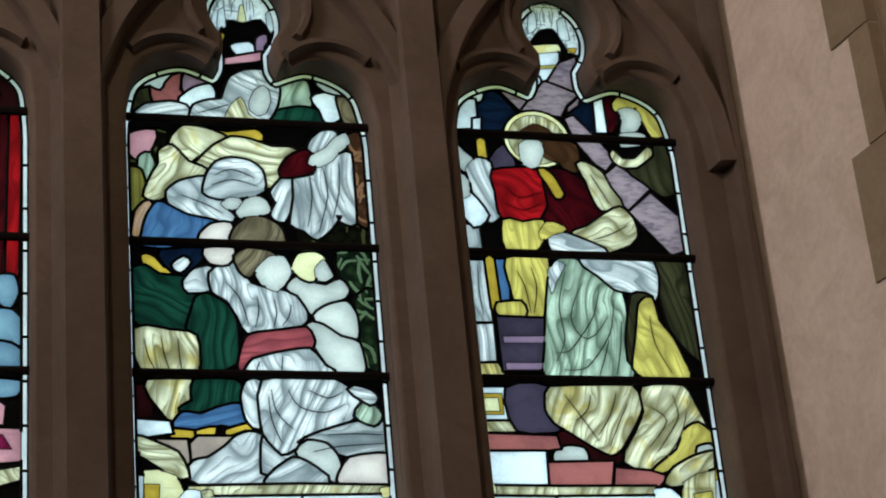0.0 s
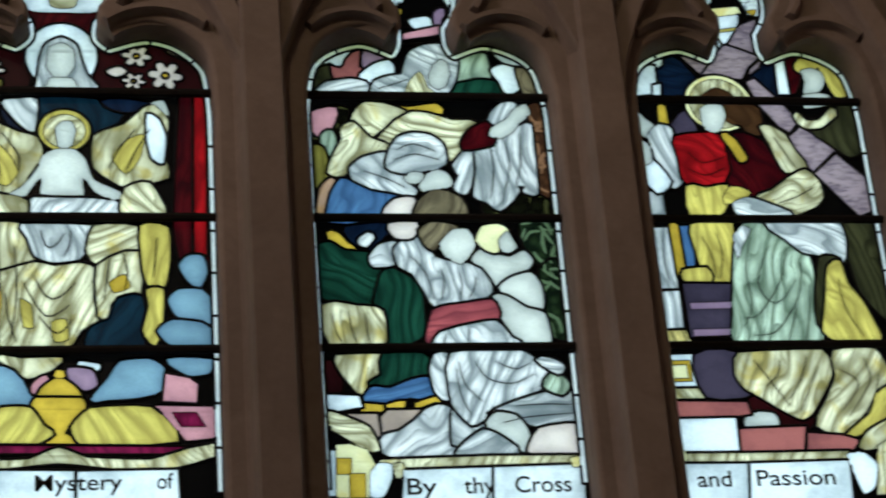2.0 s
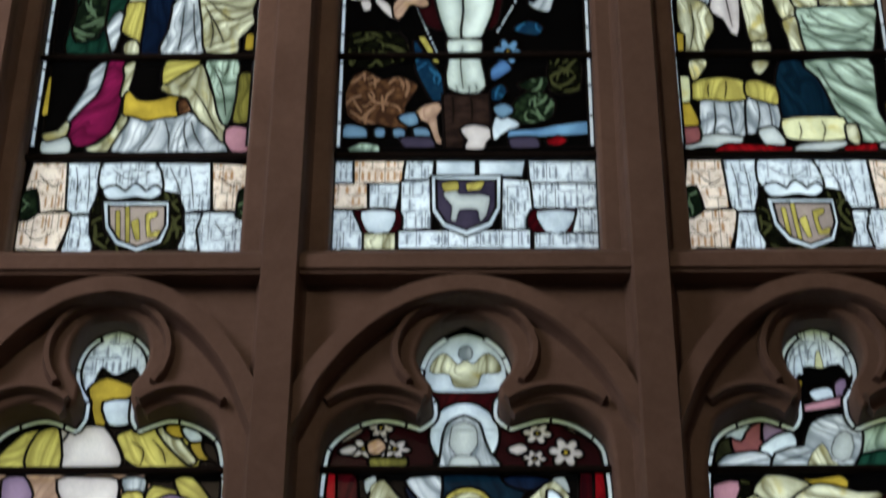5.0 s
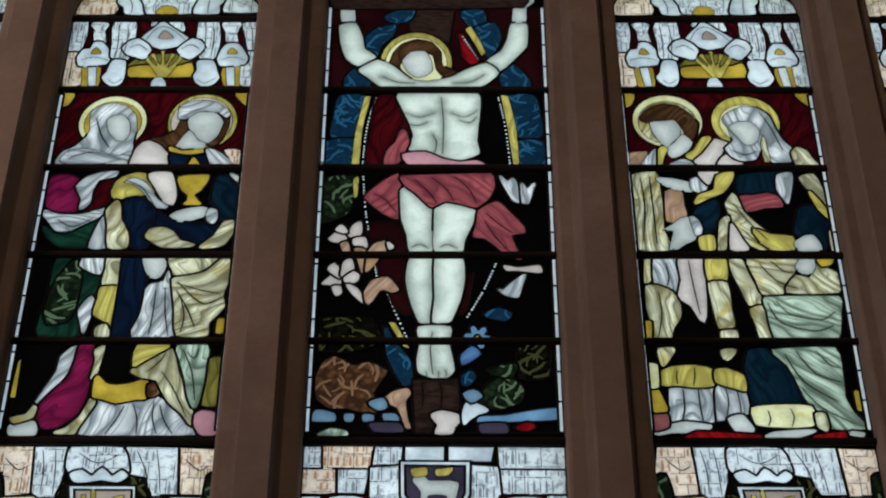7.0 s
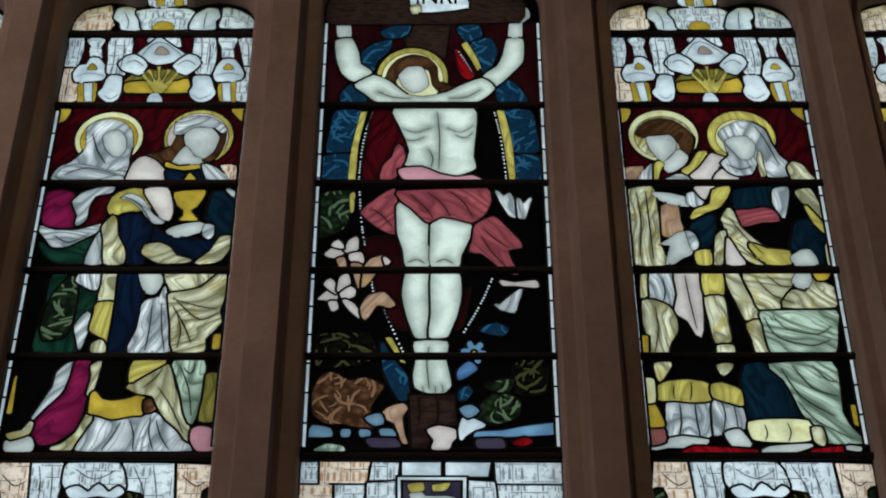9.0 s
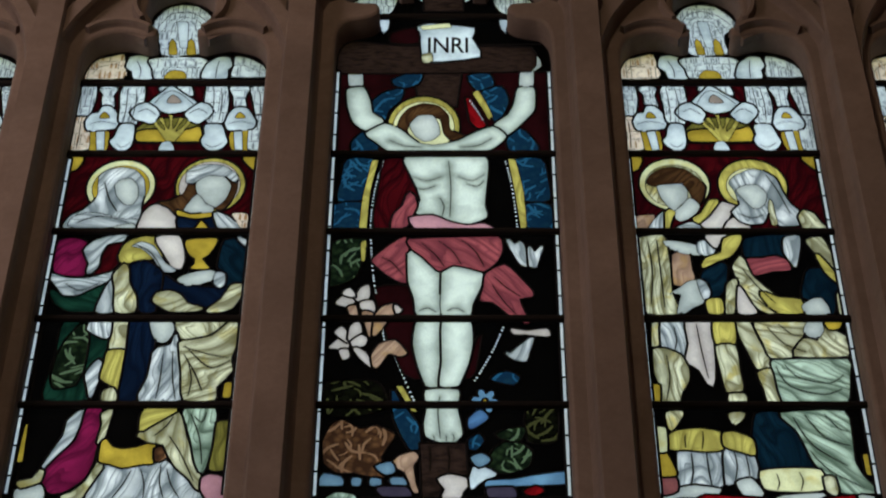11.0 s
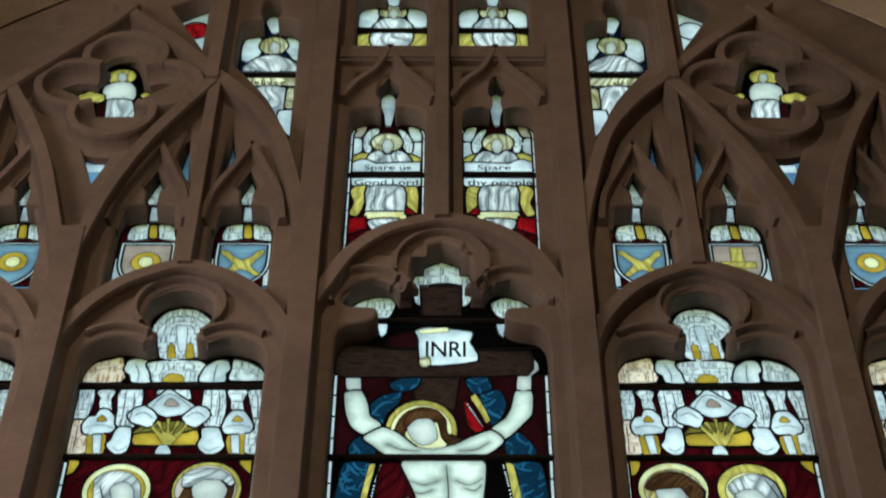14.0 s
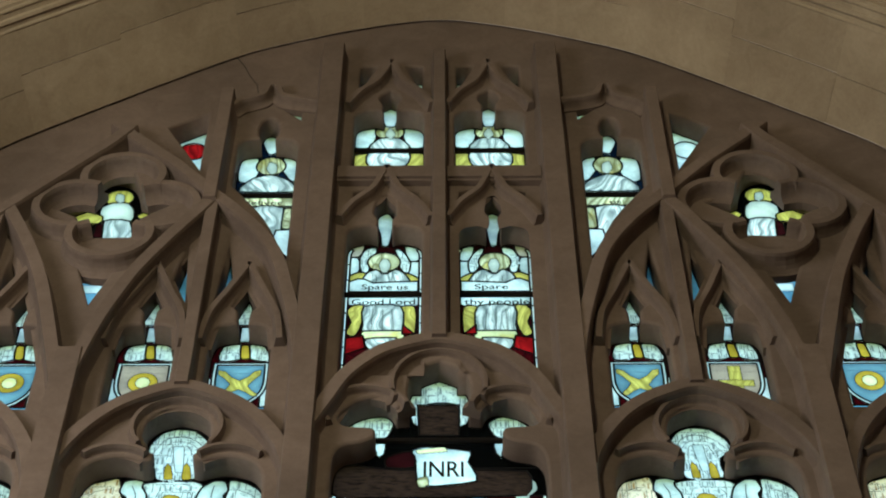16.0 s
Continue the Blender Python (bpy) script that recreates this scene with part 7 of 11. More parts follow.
cut(LOW_1, "drapery", "white", [(-6.4, 79.9), (-4, 87.9), (1.5, 84.2), (3, 75.6), (-1.2, 72.8), (-5.3, 72.5)])
cut(LOW_1, "drapery", "lily", [(-10.1, 99.8), (-2.5, 100.2), (3.4, 99.7), (3.3, 93), (-1.4, 88.6), (-6.9, 91.6)])
cut(LOW_1, "band", "gold", [(-16.3, 93.9), (-9.8, 94.3), (-9.7, 91.3), (-16, 91.1)])
cut(LOW_1, "wing", "yellow", [(5, 95.9), (9.6, 96.2), (11.2, 84.2), (8.6, 84.9)])
cut(LOW_1, "drapery", "cream", [(4.8, 84.2), (8.6, 84.9), (13.9, 82.7), (13.8, 78.4), (9.3, 76.3), (5.3, 78.4)])
UP_1 = []
flat(UP_1, "ground", "shadow", [(-28.0, 179.5), (29.6, 179.8), (28.9, 46.5), (-25.3, 46.3)])
flat(UP_1, "ground", "crimson", [(-27.9, 178.2), (29.2, 178.5), (29.4, 145.5), (-27.2, 145.2)])
oval(UP_1, "halo", "halo", (-11.6, 164.7), (10.3, 11.8))
oval(UP_1, "halo_ring", "gold", (-11.6, 164.6), (8.5, 9.5))
oval(UP_1, "halo", "yellow", (14.9, 165.1), (10.5, 12.3))
oval(UP_1, "halo_ring", "lily", (14.6, 165.3), (9.1, 10.6))
cut(UP_1, "hair", "auburn@-50", [(-0.0, 157.3), (3.7, 158.5), (7.5, 161.7), (9.5, 167.1), (11.2, 161.7), (8.0, 156.1), (8.7, 152.5), (5.9, 152.5), (2.9, 154.4)])
cut(UP_1, "hair", "auburn@20", [(19.9, 170.2), (22.4, 167.7), (22.4, 162.8), (20.8, 157.4), (18.7, 154.5), (16.6, 156.4), (18.8, 161.8)])
cut(UP_1, "veil", "white@15", [(-18.3, 169.0), (-16.1, 172.0), (-12.0, 173.0), (-8.2, 171.8), (-5.5, 168.0), (-4.5, 161.6), (-4.9, 156.1), (-4.4, 151.3), (-4.7, 148.2), (-8.4, 148.2), (-14.1, 147.2), (-18.9, 146.7), (-26.3, 147.1), (-25.9, 150.0), (-24.5, 152.4), (-21.5, 154.3), (-18.7, 158.4), (-17.7, 161.6)])
cut(UP_1, "veil_fold", "white@-70", [(-25.3, 148.1), (-24.2, 151.9), (-20.6, 153.8), (-16.4, 153.4), (-9.6, 151.0), (-5.3, 151.0), (-5.4, 148.6), (-9.3, 148.2), (-14.4, 147.2), (-20.6, 146.9)])
cut(UP_1, "face", "fair", [(-13.6, 165.8), (-11.8, 168.0), (-8.9, 168.5), (-6.6, 165.1), (-6.1, 160.2), (-7.4, 157.0), (-9.9, 157.2), (-12.5, 160.9)])
cut(UP_1, "hand", "fair", [(-12.7, 146.7), (-9.6, 148.6), (-6.4, 149.1), (-5.2, 147.2), (-9.0, 146.0)])
cut(UP_1, "mantle", "lily@30", [(-4.5, 149.1), (-3.6, 153.4), (-1.9, 156.1), (0.0, 156.8), (3.2, 154.9), (6.6, 150.1), (8.0, 145.9), (-4.6, 145.6)])
cut(UP_1, "cap", "white@65", [(7.9, 166.6), (7.8, 171.6), (10.7, 173.6), (14.0, 174.4), (18.2, 173.7), (21.9, 170.2), (22.3, 166.7), (19.4, 169.2), (15.1, 170.4), (11.9, 169.1), (10.1, 166.4)])
cut(UP_1, "face", "fair", [(10.4, 166.6), (13.5, 169.6), (18.6, 169.2), (21.1, 165.2), (19.8, 159.3), (17.1, 155.9), (14.2, 157.6), (11.1, 162.2)])
cut(UP_1, "neck", "fair", [(11.2, 161.7), (14.2, 157.4), (16.6, 155.9), (16.2, 153.0), (10.0, 153.0), (7.8, 154.9)])
cut(UP_1, "bodice", "navy", [(6.8, 152.0), (15.9, 152.6), (18.5, 145.7), (8.0, 145.6)])
cut(UP_1, "collar", "gold", [(6.2, 154.4), (10.0, 152.5), (15.7, 153.3), (16.8, 152.1), (11.8, 151.1), (6.4, 152.5)])
cut(UP_1, "finial", "gold", [(12.2, 146.4), (12.8, 148.3), (13.5, 149.7), (14.6, 148.3), (15.5, 146.4)])
cut(UP_1, "cloak", "white@-25", [(16.8, 153.5), (20.7, 152.1), (24.3, 148.3), (25.5, 145.7), (19.4, 145.7)])
cut(UP_1, "tile", "warmcanopy", [(22.1, 153.1), (26.8, 153.1), (26.9, 146.4), (25.6, 146.4)])
cut(UP_1, "gown", "magenta@25", [(-26.7, 141.7), (-22.5, 142.7), (-19.0, 141.1), (-17.9, 134.8), (-16.9, 130.3), (-18.4, 127.3), (-25.9, 128.4), (-27.3, 133.6)])
cut(UP_1, "gown", "crimson@10", [(-12.7, 139.7), (-8.7, 140.6), (-8.2, 134.2), (-11.0, 129.2), (-15.0, 128.0), (-13.8, 133.7)])
cut(UP_1, "sleeve", "white@40", [(-19.1, 137.8), (-16.6, 141.5), (-12.8, 143.4), (-7.7, 144.2), (-8.5, 141.6), (-12.9, 140.2), (-14.3, 135.5), (-14.4, 131.0), (-17.0, 128.2), (-17.0, 132.5)])
cut(UP_1, "mantle", "yellow@-35", [(-8.8, 135.6), (-8.0, 139.5), (-6.0, 141.8), (-1.9, 143.5), (2.8, 141.9), (3.8, 135.6), (0.4, 134.2), (-3.6, 133.3), (-6.2, 131.9), (-8.3, 133.5)])
cut(UP_1, "mantle", "lily@-15", [(1.1, 143.0), (7.5, 143.5), (9.2, 138.4), (9.9, 133.8), (9.1, 130.2), (6.4, 132.0), (3.6, 137.2)])
cut(UP_1, "mantle_fold", "white@-40", [(-5.7, 139.7), (-3.0, 141.6), (0.8, 139.8), (4.7, 132.9), (8.2, 130.2), (7.3, 129.0), (4.7, 129.2), (2.5, 131.9), (0.2, 135.6), (-3.0, 138.8)])
cut(UP_1, "cup", "gold", [(9.8, 141.7), (18.5, 142.6), (18.1, 139.4), (16.6, 136.1), (15.0, 134.3), (16.4, 131.8), (17.3, 130.4), (12.1, 130.4), (13.1, 132.0), (13.1, 134.3), (11.1, 136.6)])
cut(UP_1, "robe", "teal@-35", [(21.0, 141.7), (24.9, 142.2), (28.9, 139.0), (28.6, 129.3), (26.3, 123.5), (22.4, 123.9), (22.0, 128.9), (19.9, 131.1), (20.2, 136.2)])
cut(UP_1, "cloak", "white@-40", [(24.5, 143.4), (27.2, 141.8), (29.2, 139.0), (29.0, 137.6), (26.4, 140.4)])
cut(UP_1, "robe", "navy@-60", [(3.9, 127.9), (9.4, 123.8), (19.0, 122.6), (24.9, 122.6), (24.1, 118.1), (18.9, 114.6), (11.6, 117.0), (9.7, 120.3), (5.0, 120.3)])
cut(UP_1, "robe", "navy@10", [(-5.2, 131.9), (-1.2, 133.3), (2.3, 131.0), (4.2, 128.3), (4.3, 122.5), (3.1, 120.3), (3.4, 113.4), (-0.3, 113.4), (-3.0, 120.2), (-4.7, 125.8)])
cut(UP_1, "hand", "fair", [(8.5, 126.1), (10.6, 128.1), (13.7, 129.3), (17.6, 130.0), (20.1, 128.9), (21.3, 126.6), (17.5, 125.2), (14.5, 123.9), (11.3, 123.6)])
cut(UP_1, "cuff", "white@20", [(19.6, 128.8), (21.9, 128.2), (22.2, 124.8), (21.1, 122.8), (19.2, 124.6)])
cut(UP_1, "gown", "green@-60", [(-26.6, 121.9), (-22.7, 119.7), (-17.9, 119.5), (-12.8, 123.1), (-10.8, 124.6), (-12.2, 118.0), (-12.9, 113.6), (-20.3, 113.5), (-24.7, 116.8)])
cut(UP_1, "mantle", "white@-75", [(-27.8, 128.2), (-22.8, 126.4), (-16.4, 126.4), (-10.0, 128.9), (-9.4, 126.5), (-14.1, 123.3), (-18.5, 120.1), (-22.6, 119.9), (-25.3, 123.7)])
cut(UP_1, "mantle", "white@12", [(-11.4, 121.5), (-9.4, 126.5), (-8.4, 122.4), (-8.0, 113.4), (-12.8, 113.4)])
cut(UP_1, "mantle", "cream@5", [(-9.5, 127.8), (-6.9, 132.4), (-5.6, 130.1), (-4.9, 124.7), (-2.4, 119.1), (-2.1, 113.4), (-7.4, 113.4), (-8.4, 122.4)])
cut(UP_1, "mantle", "cream@60", [(2.7, 117.6), (3.6, 120.7), (7.2, 121.4), (10.2, 119.8), (12.6, 116.3), (17.0, 114.6), (13.5, 113.5), (8.0, 113.5), (5.5, 115.0)])
cut(UP_1, "gown", "cream@45", [(17.9, 113.5), (21.8, 118.1), (24.3, 123.9), (27.4, 123.9), (27.1, 119.3), (25.0, 114.8), (22.3, 113.5)])
cut(UP_1, "gown", "green@20", [(-20.7, 110.3), (-8.5, 110.6), (-8.0, 103.2), (-9.1, 94.8), (-11.8, 89.2), (-11.1, 80.9), (-22.6, 80.8), (-22.7, 88.1), (-21.5, 97.5)])
cut(UP_1, "gown", "leaf@20", [(-17.1, 107.1), (-15.8, 108.8), (-14.4, 106.6), (-13.7, 102.8), (-13.6, 96.5), (-13.9, 90.2), (-15.4, 86.1), (-18.0, 85.3), (-20.4, 84.9), (-21.8, 88.5), (-21.3, 96.4), (-19.6, 102.3)])
cut(UP_1, "cloth", "white@0", [(-14.3, 106.6), (-13.2, 110.5), (-7.6, 110.8), (-7.5, 106.0), (-8.6, 103.2), (-10.9, 104.1)])
cut(UP_1, "cloth", "white@15", [(-12.7, 89.8), (-9.7, 95.4), (-8.7, 90.3), (-9.6, 85.1), (-10.4, 81.3), (-11.3, 84.1)])
cut(UP_1, "mantle", "cream@8", [(-6.9, 110.6), (-2.6, 110.8), (-2.4, 99.7), (-7.4, 99.4), (-7.0, 105.4)])
cut(UP_1, "mantle", "yellow@8", [(-7.6, 98.4), (-2.5, 98.4), (-2.9, 92.3), (-3.2, 81.7), (-4.8, 85.6), (-8.5, 88.4), (-8.0, 94.4)])
cut(UP_1, "mantle", "cream@5", [(-7.2, 83.7), (-4.8, 84.9), (-3.2, 80.7), (-7.1, 80.5)])
cut(UP_1, "robe", "navy@8", [(-2.5, 110.4), (3.0, 110.4), (4.5, 102.9), (4.4, 94.5), (3.0, 86.2), (1.9, 80.7), (-2.6, 80.7), (-2.5, 90.3), (-2.4, 100.7)])
cut(UP_1, "gown", "cream@-40", [(10.0, 110.2), (18.4, 110.7), (24.4, 110.5), (19.8, 105.1), (14.8, 102.3), (11.9, 103.3)])
cut(UP_1, "gown", "white@8", [(5.9, 99.5), (9.4, 100.8), (10.4, 105.0), (12.3, 94.5), (13.8, 80.8), (2.6, 80.3), (4.2, 88.3), (4.7, 94.5), (4.7, 97.6)])
cut(UP_1, "hand", "fair", [(2.6, 110.4), (7.6, 110.8), (9.8, 107.8), (9.4, 105.0), (8.4, 102.5), (7.1, 101.6), (5.2, 102.2), (3.7, 105.0)])
cut(UP_1, "gown", "cream@55", [(11.6, 101.6), (15.2, 102.5), (20.5, 104.2), (25.7, 110.1), (27.9, 105.5), (26.9, 99.8), (26.0, 95.4), (26.8, 91.4), (25.0, 88.3), (22.9, 85.1), (22.9, 80.8), (14.7, 80.8), (13.3, 90.4)])
cut(UP_1, "tassel", "gold", [(25.3, 86.7), (27.1, 86.7), (26.9, 81.8), (25.1, 81.8)])
cut(UP_1, "mantle", "white@35", [(-10.8, 77.1), (-11.9, 73.1), (-12.5, 69.1), (-14.5, 64.3), (-18.9, 57.2), (-20.0, 57.7), (-17.8, 63.3), (-15.8, 68.2), (-15.4, 73.1), (-13.0, 76.4)])
cut(UP_1, "gown", "magenta@35", [(-10.7, 77.3), (-7.0, 77.3), (-6.5, 70.1), (-6.8, 64.3), (-7.2, 58.6), (-8.8, 53.6), (-12.8, 49.7), (-16.4, 48.7), (-19.4, 51.7), (-19.2, 56.0), (-15.8, 61.4), (-12.5, 66.2), (-11.3, 71.7)])
cut(UP_1, "mantle", "cream@20", [(-6.6, 75.7), (-4.0, 77.3), (-4.7, 70.2), (-5.4, 64.9), (-6.6, 65.9), (-6.0, 72.1)])
cut(UP_1, "foot", "fair", [(-25.8, 49.8), (-23.2, 51.3), (-19.4, 51.3), (-18.3, 48.7), (-18.7, 46.7), (-25.4, 46.7)])
cut(UP_1, "mantle", "cream@60", [(-25.9, 52.4), (-22.0, 53.6), (-20.3, 56.6), (-19.4, 55.8), (-20.0, 52.5), (-24.5, 50.6)])
cut(UP_1, "hem", "white@15", [(-6.4, 54.4), (-5.1, 58.2), (0.9, 57.4), (5.9, 58.4), (11.2, 59.8), (14.9, 56.7), (19.3, 51.1), (22.6, 47.0), (10.0, 46.8), (-3.7, 46.7), (-8.1, 47.5), (-7.1, 51.8)])
cut(UP_1, "hem", "cream@40", [(-14.2, 47.4), (-11.2, 49.1), (-7.9, 52.9), (-5.5, 59.7), (-4.4, 57.4), (-6.1, 53.3), (-7.9, 49.1), (-8.7, 47.1)])
cut(UP_1, "hem", "gold", [(-5.5, 65.7), (-4.6, 66.8), (-2.5, 64.1), (0.2, 63.4), (3.9, 64.0), (7.4, 65.5), (8.5, 64.8), (8.9, 59.0), (5.9, 58.6), (0.9, 57.4), (-2.9, 58.8), (-5.4, 59.5)])
cut(UP_1, "hem", "brown", [(8.8, 63.6), (11.1, 64.2), (12.0, 60.9), (9.3, 59.4)])
cut(UP_1, "gown", "cream@-18", [(4.3, 69.4), (6.8, 71.8), (13.3, 77.0), (16.2, 68.3), (19.1, 60.6), (21.4, 53.9), (21.3, 49.8), (18.5, 53.7), (14.8, 57.5), (12.2, 62.1), (10.7, 65.2), (6.6, 66.1), (3.7, 68.0)])
cut(UP_1, "gown", "yellow@60", [(4.5, 77.3), (13.4, 77.4), (10.9, 75.0), (6.8, 71.8), (4.1, 69.8)])
cut(UP_1, "gown", "mint@8", [(15.1, 77.2), (23.3, 77.4), (23.5, 70.3), (23.3, 63.5), (21.7, 55.4), (19.5, 59.6), (18.0, 66.3), (16.3, 72.2)])
cut(UP_1, "tassel", "olive", [(24.3, 72.6), (27.1, 73.0), (27.5, 68.3), (27.5, 56.8), (23.5, 56.8), (24.1, 64.4)])
cut(UP_1, "floor", "pink@80", [(21.9, 53.7), (23.8, 54.9), (27.0, 54.0), (27.9, 47.2), (23.8, 46.9), (21.9, 50.2)])
cut(UP_1, "pillar", "gold", [(-26.3, 71.0), (-25.9, 72.4), (-25.5, 59.4), (-26.7, 59.4)])
line(UP_1, 5, [(13.1, 100.8), (18.3, 94.5), (21.8, 92.5), (25.9, 95.4)])
line(UP_1, 5, [(13.1, 97.6), (16.8, 90.4), (19.1, 84.2)])
line(UP_1, 4, [(12.5, 100.4), (19.5, 97.7), (25.5, 96.2)])
line(UP_1, 4, [(15.5, 82.2), (16.0, 88.3), (14.6, 94.5)])
line(UP_1, 4, [(7.5, 97.6), (7.5, 88.3), (7.0, 81.3)])
line(UP_1, 4, [(10.0, 98.7), (10.8, 89.3), (12.3, 81.2)])
line(UP_1, 4, [(-0.9, 47.3), (1.5, 52.0), (3.2, 56.7)])
line(UP_1, 4, [(7.1, 47.3), (7.0, 52.0), (5.6, 57.1)])
line(UP_1, 4, [(12.4, 47.4), (10.9, 52.6), (10.8, 58.2)])
line(UP_1, 4, [(16.5, 47.4), (13.9, 52.0), (12.4, 57.1)])
line(UP_1, 4, [(16.8, 76.2), (19.8, 68.3), (21.3, 58.7)])
line(UP_1, 4, [(21.0, 76.6), (20.1, 73.2), (18.1, 75.2)])
line(UP_1, 4, [(11.9, 68.3), (15.4, 62.5), (19.6, 53.0)])
line(UP_1, 4, [(7.9, 68.3), (10.9, 71.8), (12.4, 75.2)])
line(UP_1, 5, [(-16.7, 167.0), (-14.5, 159.6), (-11.6, 154.3)])
line(UP_1, 4, [(-22.9, 149.5), (-16.3, 152.4), (-7.8, 149.6)])
line(UP_1, 4, [(-22.6, 124.6), (-18.2, 121.9), (-13.1, 125.1)])
line(UP_1, 4, [(-4.3, 140.2), (0.1, 137.0), (3.6, 131.0)])
CANOPY_1 = []
flat(CANOPY_1, "ground", "crimson", [(-36.5, 212.6), (28.9, 212.8), (30.6, 179.0), (-31.4, 178.9)])
cut(CANOPY_1, "niche", "olive", [(-10.3, 189.2), (-5.8, 194.9), (5.9, 195.5), (9.7, 191.8), (10.4, 184.6), (-9.0, 184.5)])
cut(CANOPY_1, "niche", "gold", [(-9.3, 189.2), (-4.2, 190.2), (1.4, 189.2), (6.4, 190.2), (9.4, 191.3), (10.0, 185.1), (-8.8, 185.0)])
cut(CANOPY_1, "palm", "yellow", [(-5.8, 194.9), (-4.8, 195.5), (-1.1, 190.2), (-3.5, 195.5), (-2.1, 196.0), (0.0, 190.8), (-0.5, 197.1), (0.9, 197.1), (1.4, 190.8), (2.7, 196.0), (4.2, 195.5), (2.4, 189.7), (5.6, 195.0), (6.7, 193.9), (2.5, 185.1), (-0.2, 185.1)])
cut(CANOPY_1, "pot", "pale", [(-2.1, 181.0), (-1.4, 184.6), (1.1, 185.1), (2.6, 181.0)])
cut(CANOPY_1, "arcade", "gold", [(-23.7, 181.2), (-24.0, 189.1), (-20.7, 190.2), (-17.9, 189.4), (-17.8, 181.2)])
cut(CANOPY_1, "arcade", "gold", [(18.9, 189.2), (25.5, 190.0), (25.9, 181.3), (19.9, 181.3)])
cut(CANOPY_1, "shaft", "warmcanopy", [(-28.8, 181.2), (-28.9, 189.7), (-28.8, 195.9), (-25.2, 196.2), (-24.6, 191.7), (-23.6, 181.2)])
cut(CANOPY_1, "shaft", "canopy", [(-29.1, 197.3), (-29.9, 209.9), (-27.4, 210.7), (-24.4, 210.5), (-24.0, 204.2), (-24.7, 198.9), (-25.3, 197.0)])
cut(CANOPY_1, "shaft", "canopy", [(24.0, 210.0), (28.5, 210.6), (29.6, 203.0), (28.9, 197.4), (26.5, 196.8), (25.2, 203.0)])
cut(CANOPY_1, "shaft", "canopy", [(24.7, 196.1), (29.0, 196.3), (29.1, 189.8), (29.4, 181.3), (25.2, 181.3), (24.8, 189.8)])
cut(CANOPY_1, "pillar", "pale", [(-21.6, 189.9), (-19.8, 189.9), (-19.0, 181.2), (-20.4, 181.2)])
cut(CANOPY_1, "pillar", "pale", [(20.4, 189.5), (22.1, 189.5), (22.8, 181.3), (21.3, 181.3)])
cut(CANOPY_1, "finial", "canopy", [(-21.3, 201.0), (-21.6, 206.6), (-23.2, 209.6), (-20.4, 210.7), (-17.7, 209.6), (-18.7, 206.1), (-17.8, 201.0)])
cut(CANOPY_1, "finial", "canopy", [(19.5, 200.6), (18.9, 205.7), (17.5, 209.2), (18.1, 210.8), (22.3, 211.4), (23.3, 209.2), (22.2, 205.1), (22.8, 200.6)])
cut(CANOPY_1, "house", "pale", [(-25.6, 194.1), (-24.2, 197.5), (-22.1, 198.1), (-21.2, 201.0), (-18.9, 201.0), (-16.8, 198.1), (-15.7, 193.6), (-16.7, 190.7), (-24.5, 189.9)])
cut(CANOPY_1, "gable_eye", "gold", [(-21.7, 195.9), (-20.5, 198.9), (-18.6, 196.0)])
cut(CANOPY_1, "house", "pale", [(17.1, 193.4), (17.9, 197.1), (19.7, 200.3), (23.0, 200.3), (25.0, 197.1), (26.3, 193.7), (25.5, 190.8), (18.5, 190.0)])
cut(CANOPY_1, "gable_eye", "gold", [(19.9, 196.0), (21.2, 198.7), (23.1, 196.0)])
cut(CANOPY_1, "shaft", "canopy", [(-16.4, 207.7), (-15.1, 211.3), (-9.4, 210.8), (-9.0, 202.9), (-9.1, 198.9), (-10.1, 193.3), (-11.3, 192.0), (-15.4, 194.1), (-15.7, 200.2)])
cut(CANOPY_1, "shaft", "canopy", [(10.1, 207.8), (10.5, 211.4), (15.9, 211.4), (17.2, 204.3), (17.2, 198.9), (16.5, 194.7), (15.8, 192.9), (12.0, 193.4), (10.2, 198.9)])
cut(CANOPY_1, "pedestal", "pale", [(-15.3, 190.7), (-14.2, 192.8), (-10.8, 192.3), (-10.4, 185.8), (-11.0, 182.2), (-13.3, 180.4), (-16.0, 182.7), (-17.1, 185.0), (-15.9, 187.1)])
cut(CANOPY_1, "pedestal", "pale", [(11.2, 192.3), (15.9, 192.4), (17.5, 187.2), (18.3, 184.6), (16.8, 181.8), (13.9, 180.5), (11.3, 182.8), (10.5, 185.6), (11.4, 188.2)])
cut(CANOPY_1, "gable", "canopy", [(-4.5, 209.1), (-3.7, 211.3), (4.5, 211.3), (6.0, 206.2), (2.5, 207.8), (-1.0, 211.1), (-3.1, 207.8)])
cut(CANOPY_1, "gable", "pale", [(-6.9, 202.6), (-5.6, 205.1), (-3.3, 208.0), (-1.0, 210.8), (2.9, 207.2), (7.0, 203.5), (8.3, 201.3), (4.6, 199.2), (-0.4, 197.8), (-4.3, 200.0)])
cut(CANOPY_1, "gable_eye", "stonework", [(-1.7, 203.2), (-0.2, 207.0), (2.8, 203.2)])
cut(CANOPY_1, "wing", "pale", [(-12.3, 198.4), (-10.4, 201.6), (-7.8, 202.6), (-4.9, 200.2), (-3.5, 197.3), (-5.4, 193.1), (-7.8, 194.1), (-10.5, 195.2)])
cut(CANOPY_1, "wing", "pale", [(4.5, 197.3), (6.3, 200.3), (8.7, 202.7), (11.5, 201.6), (12.7, 198.7), (11.5, 196.0), (8.9, 193.1), (6.7, 194.2)])
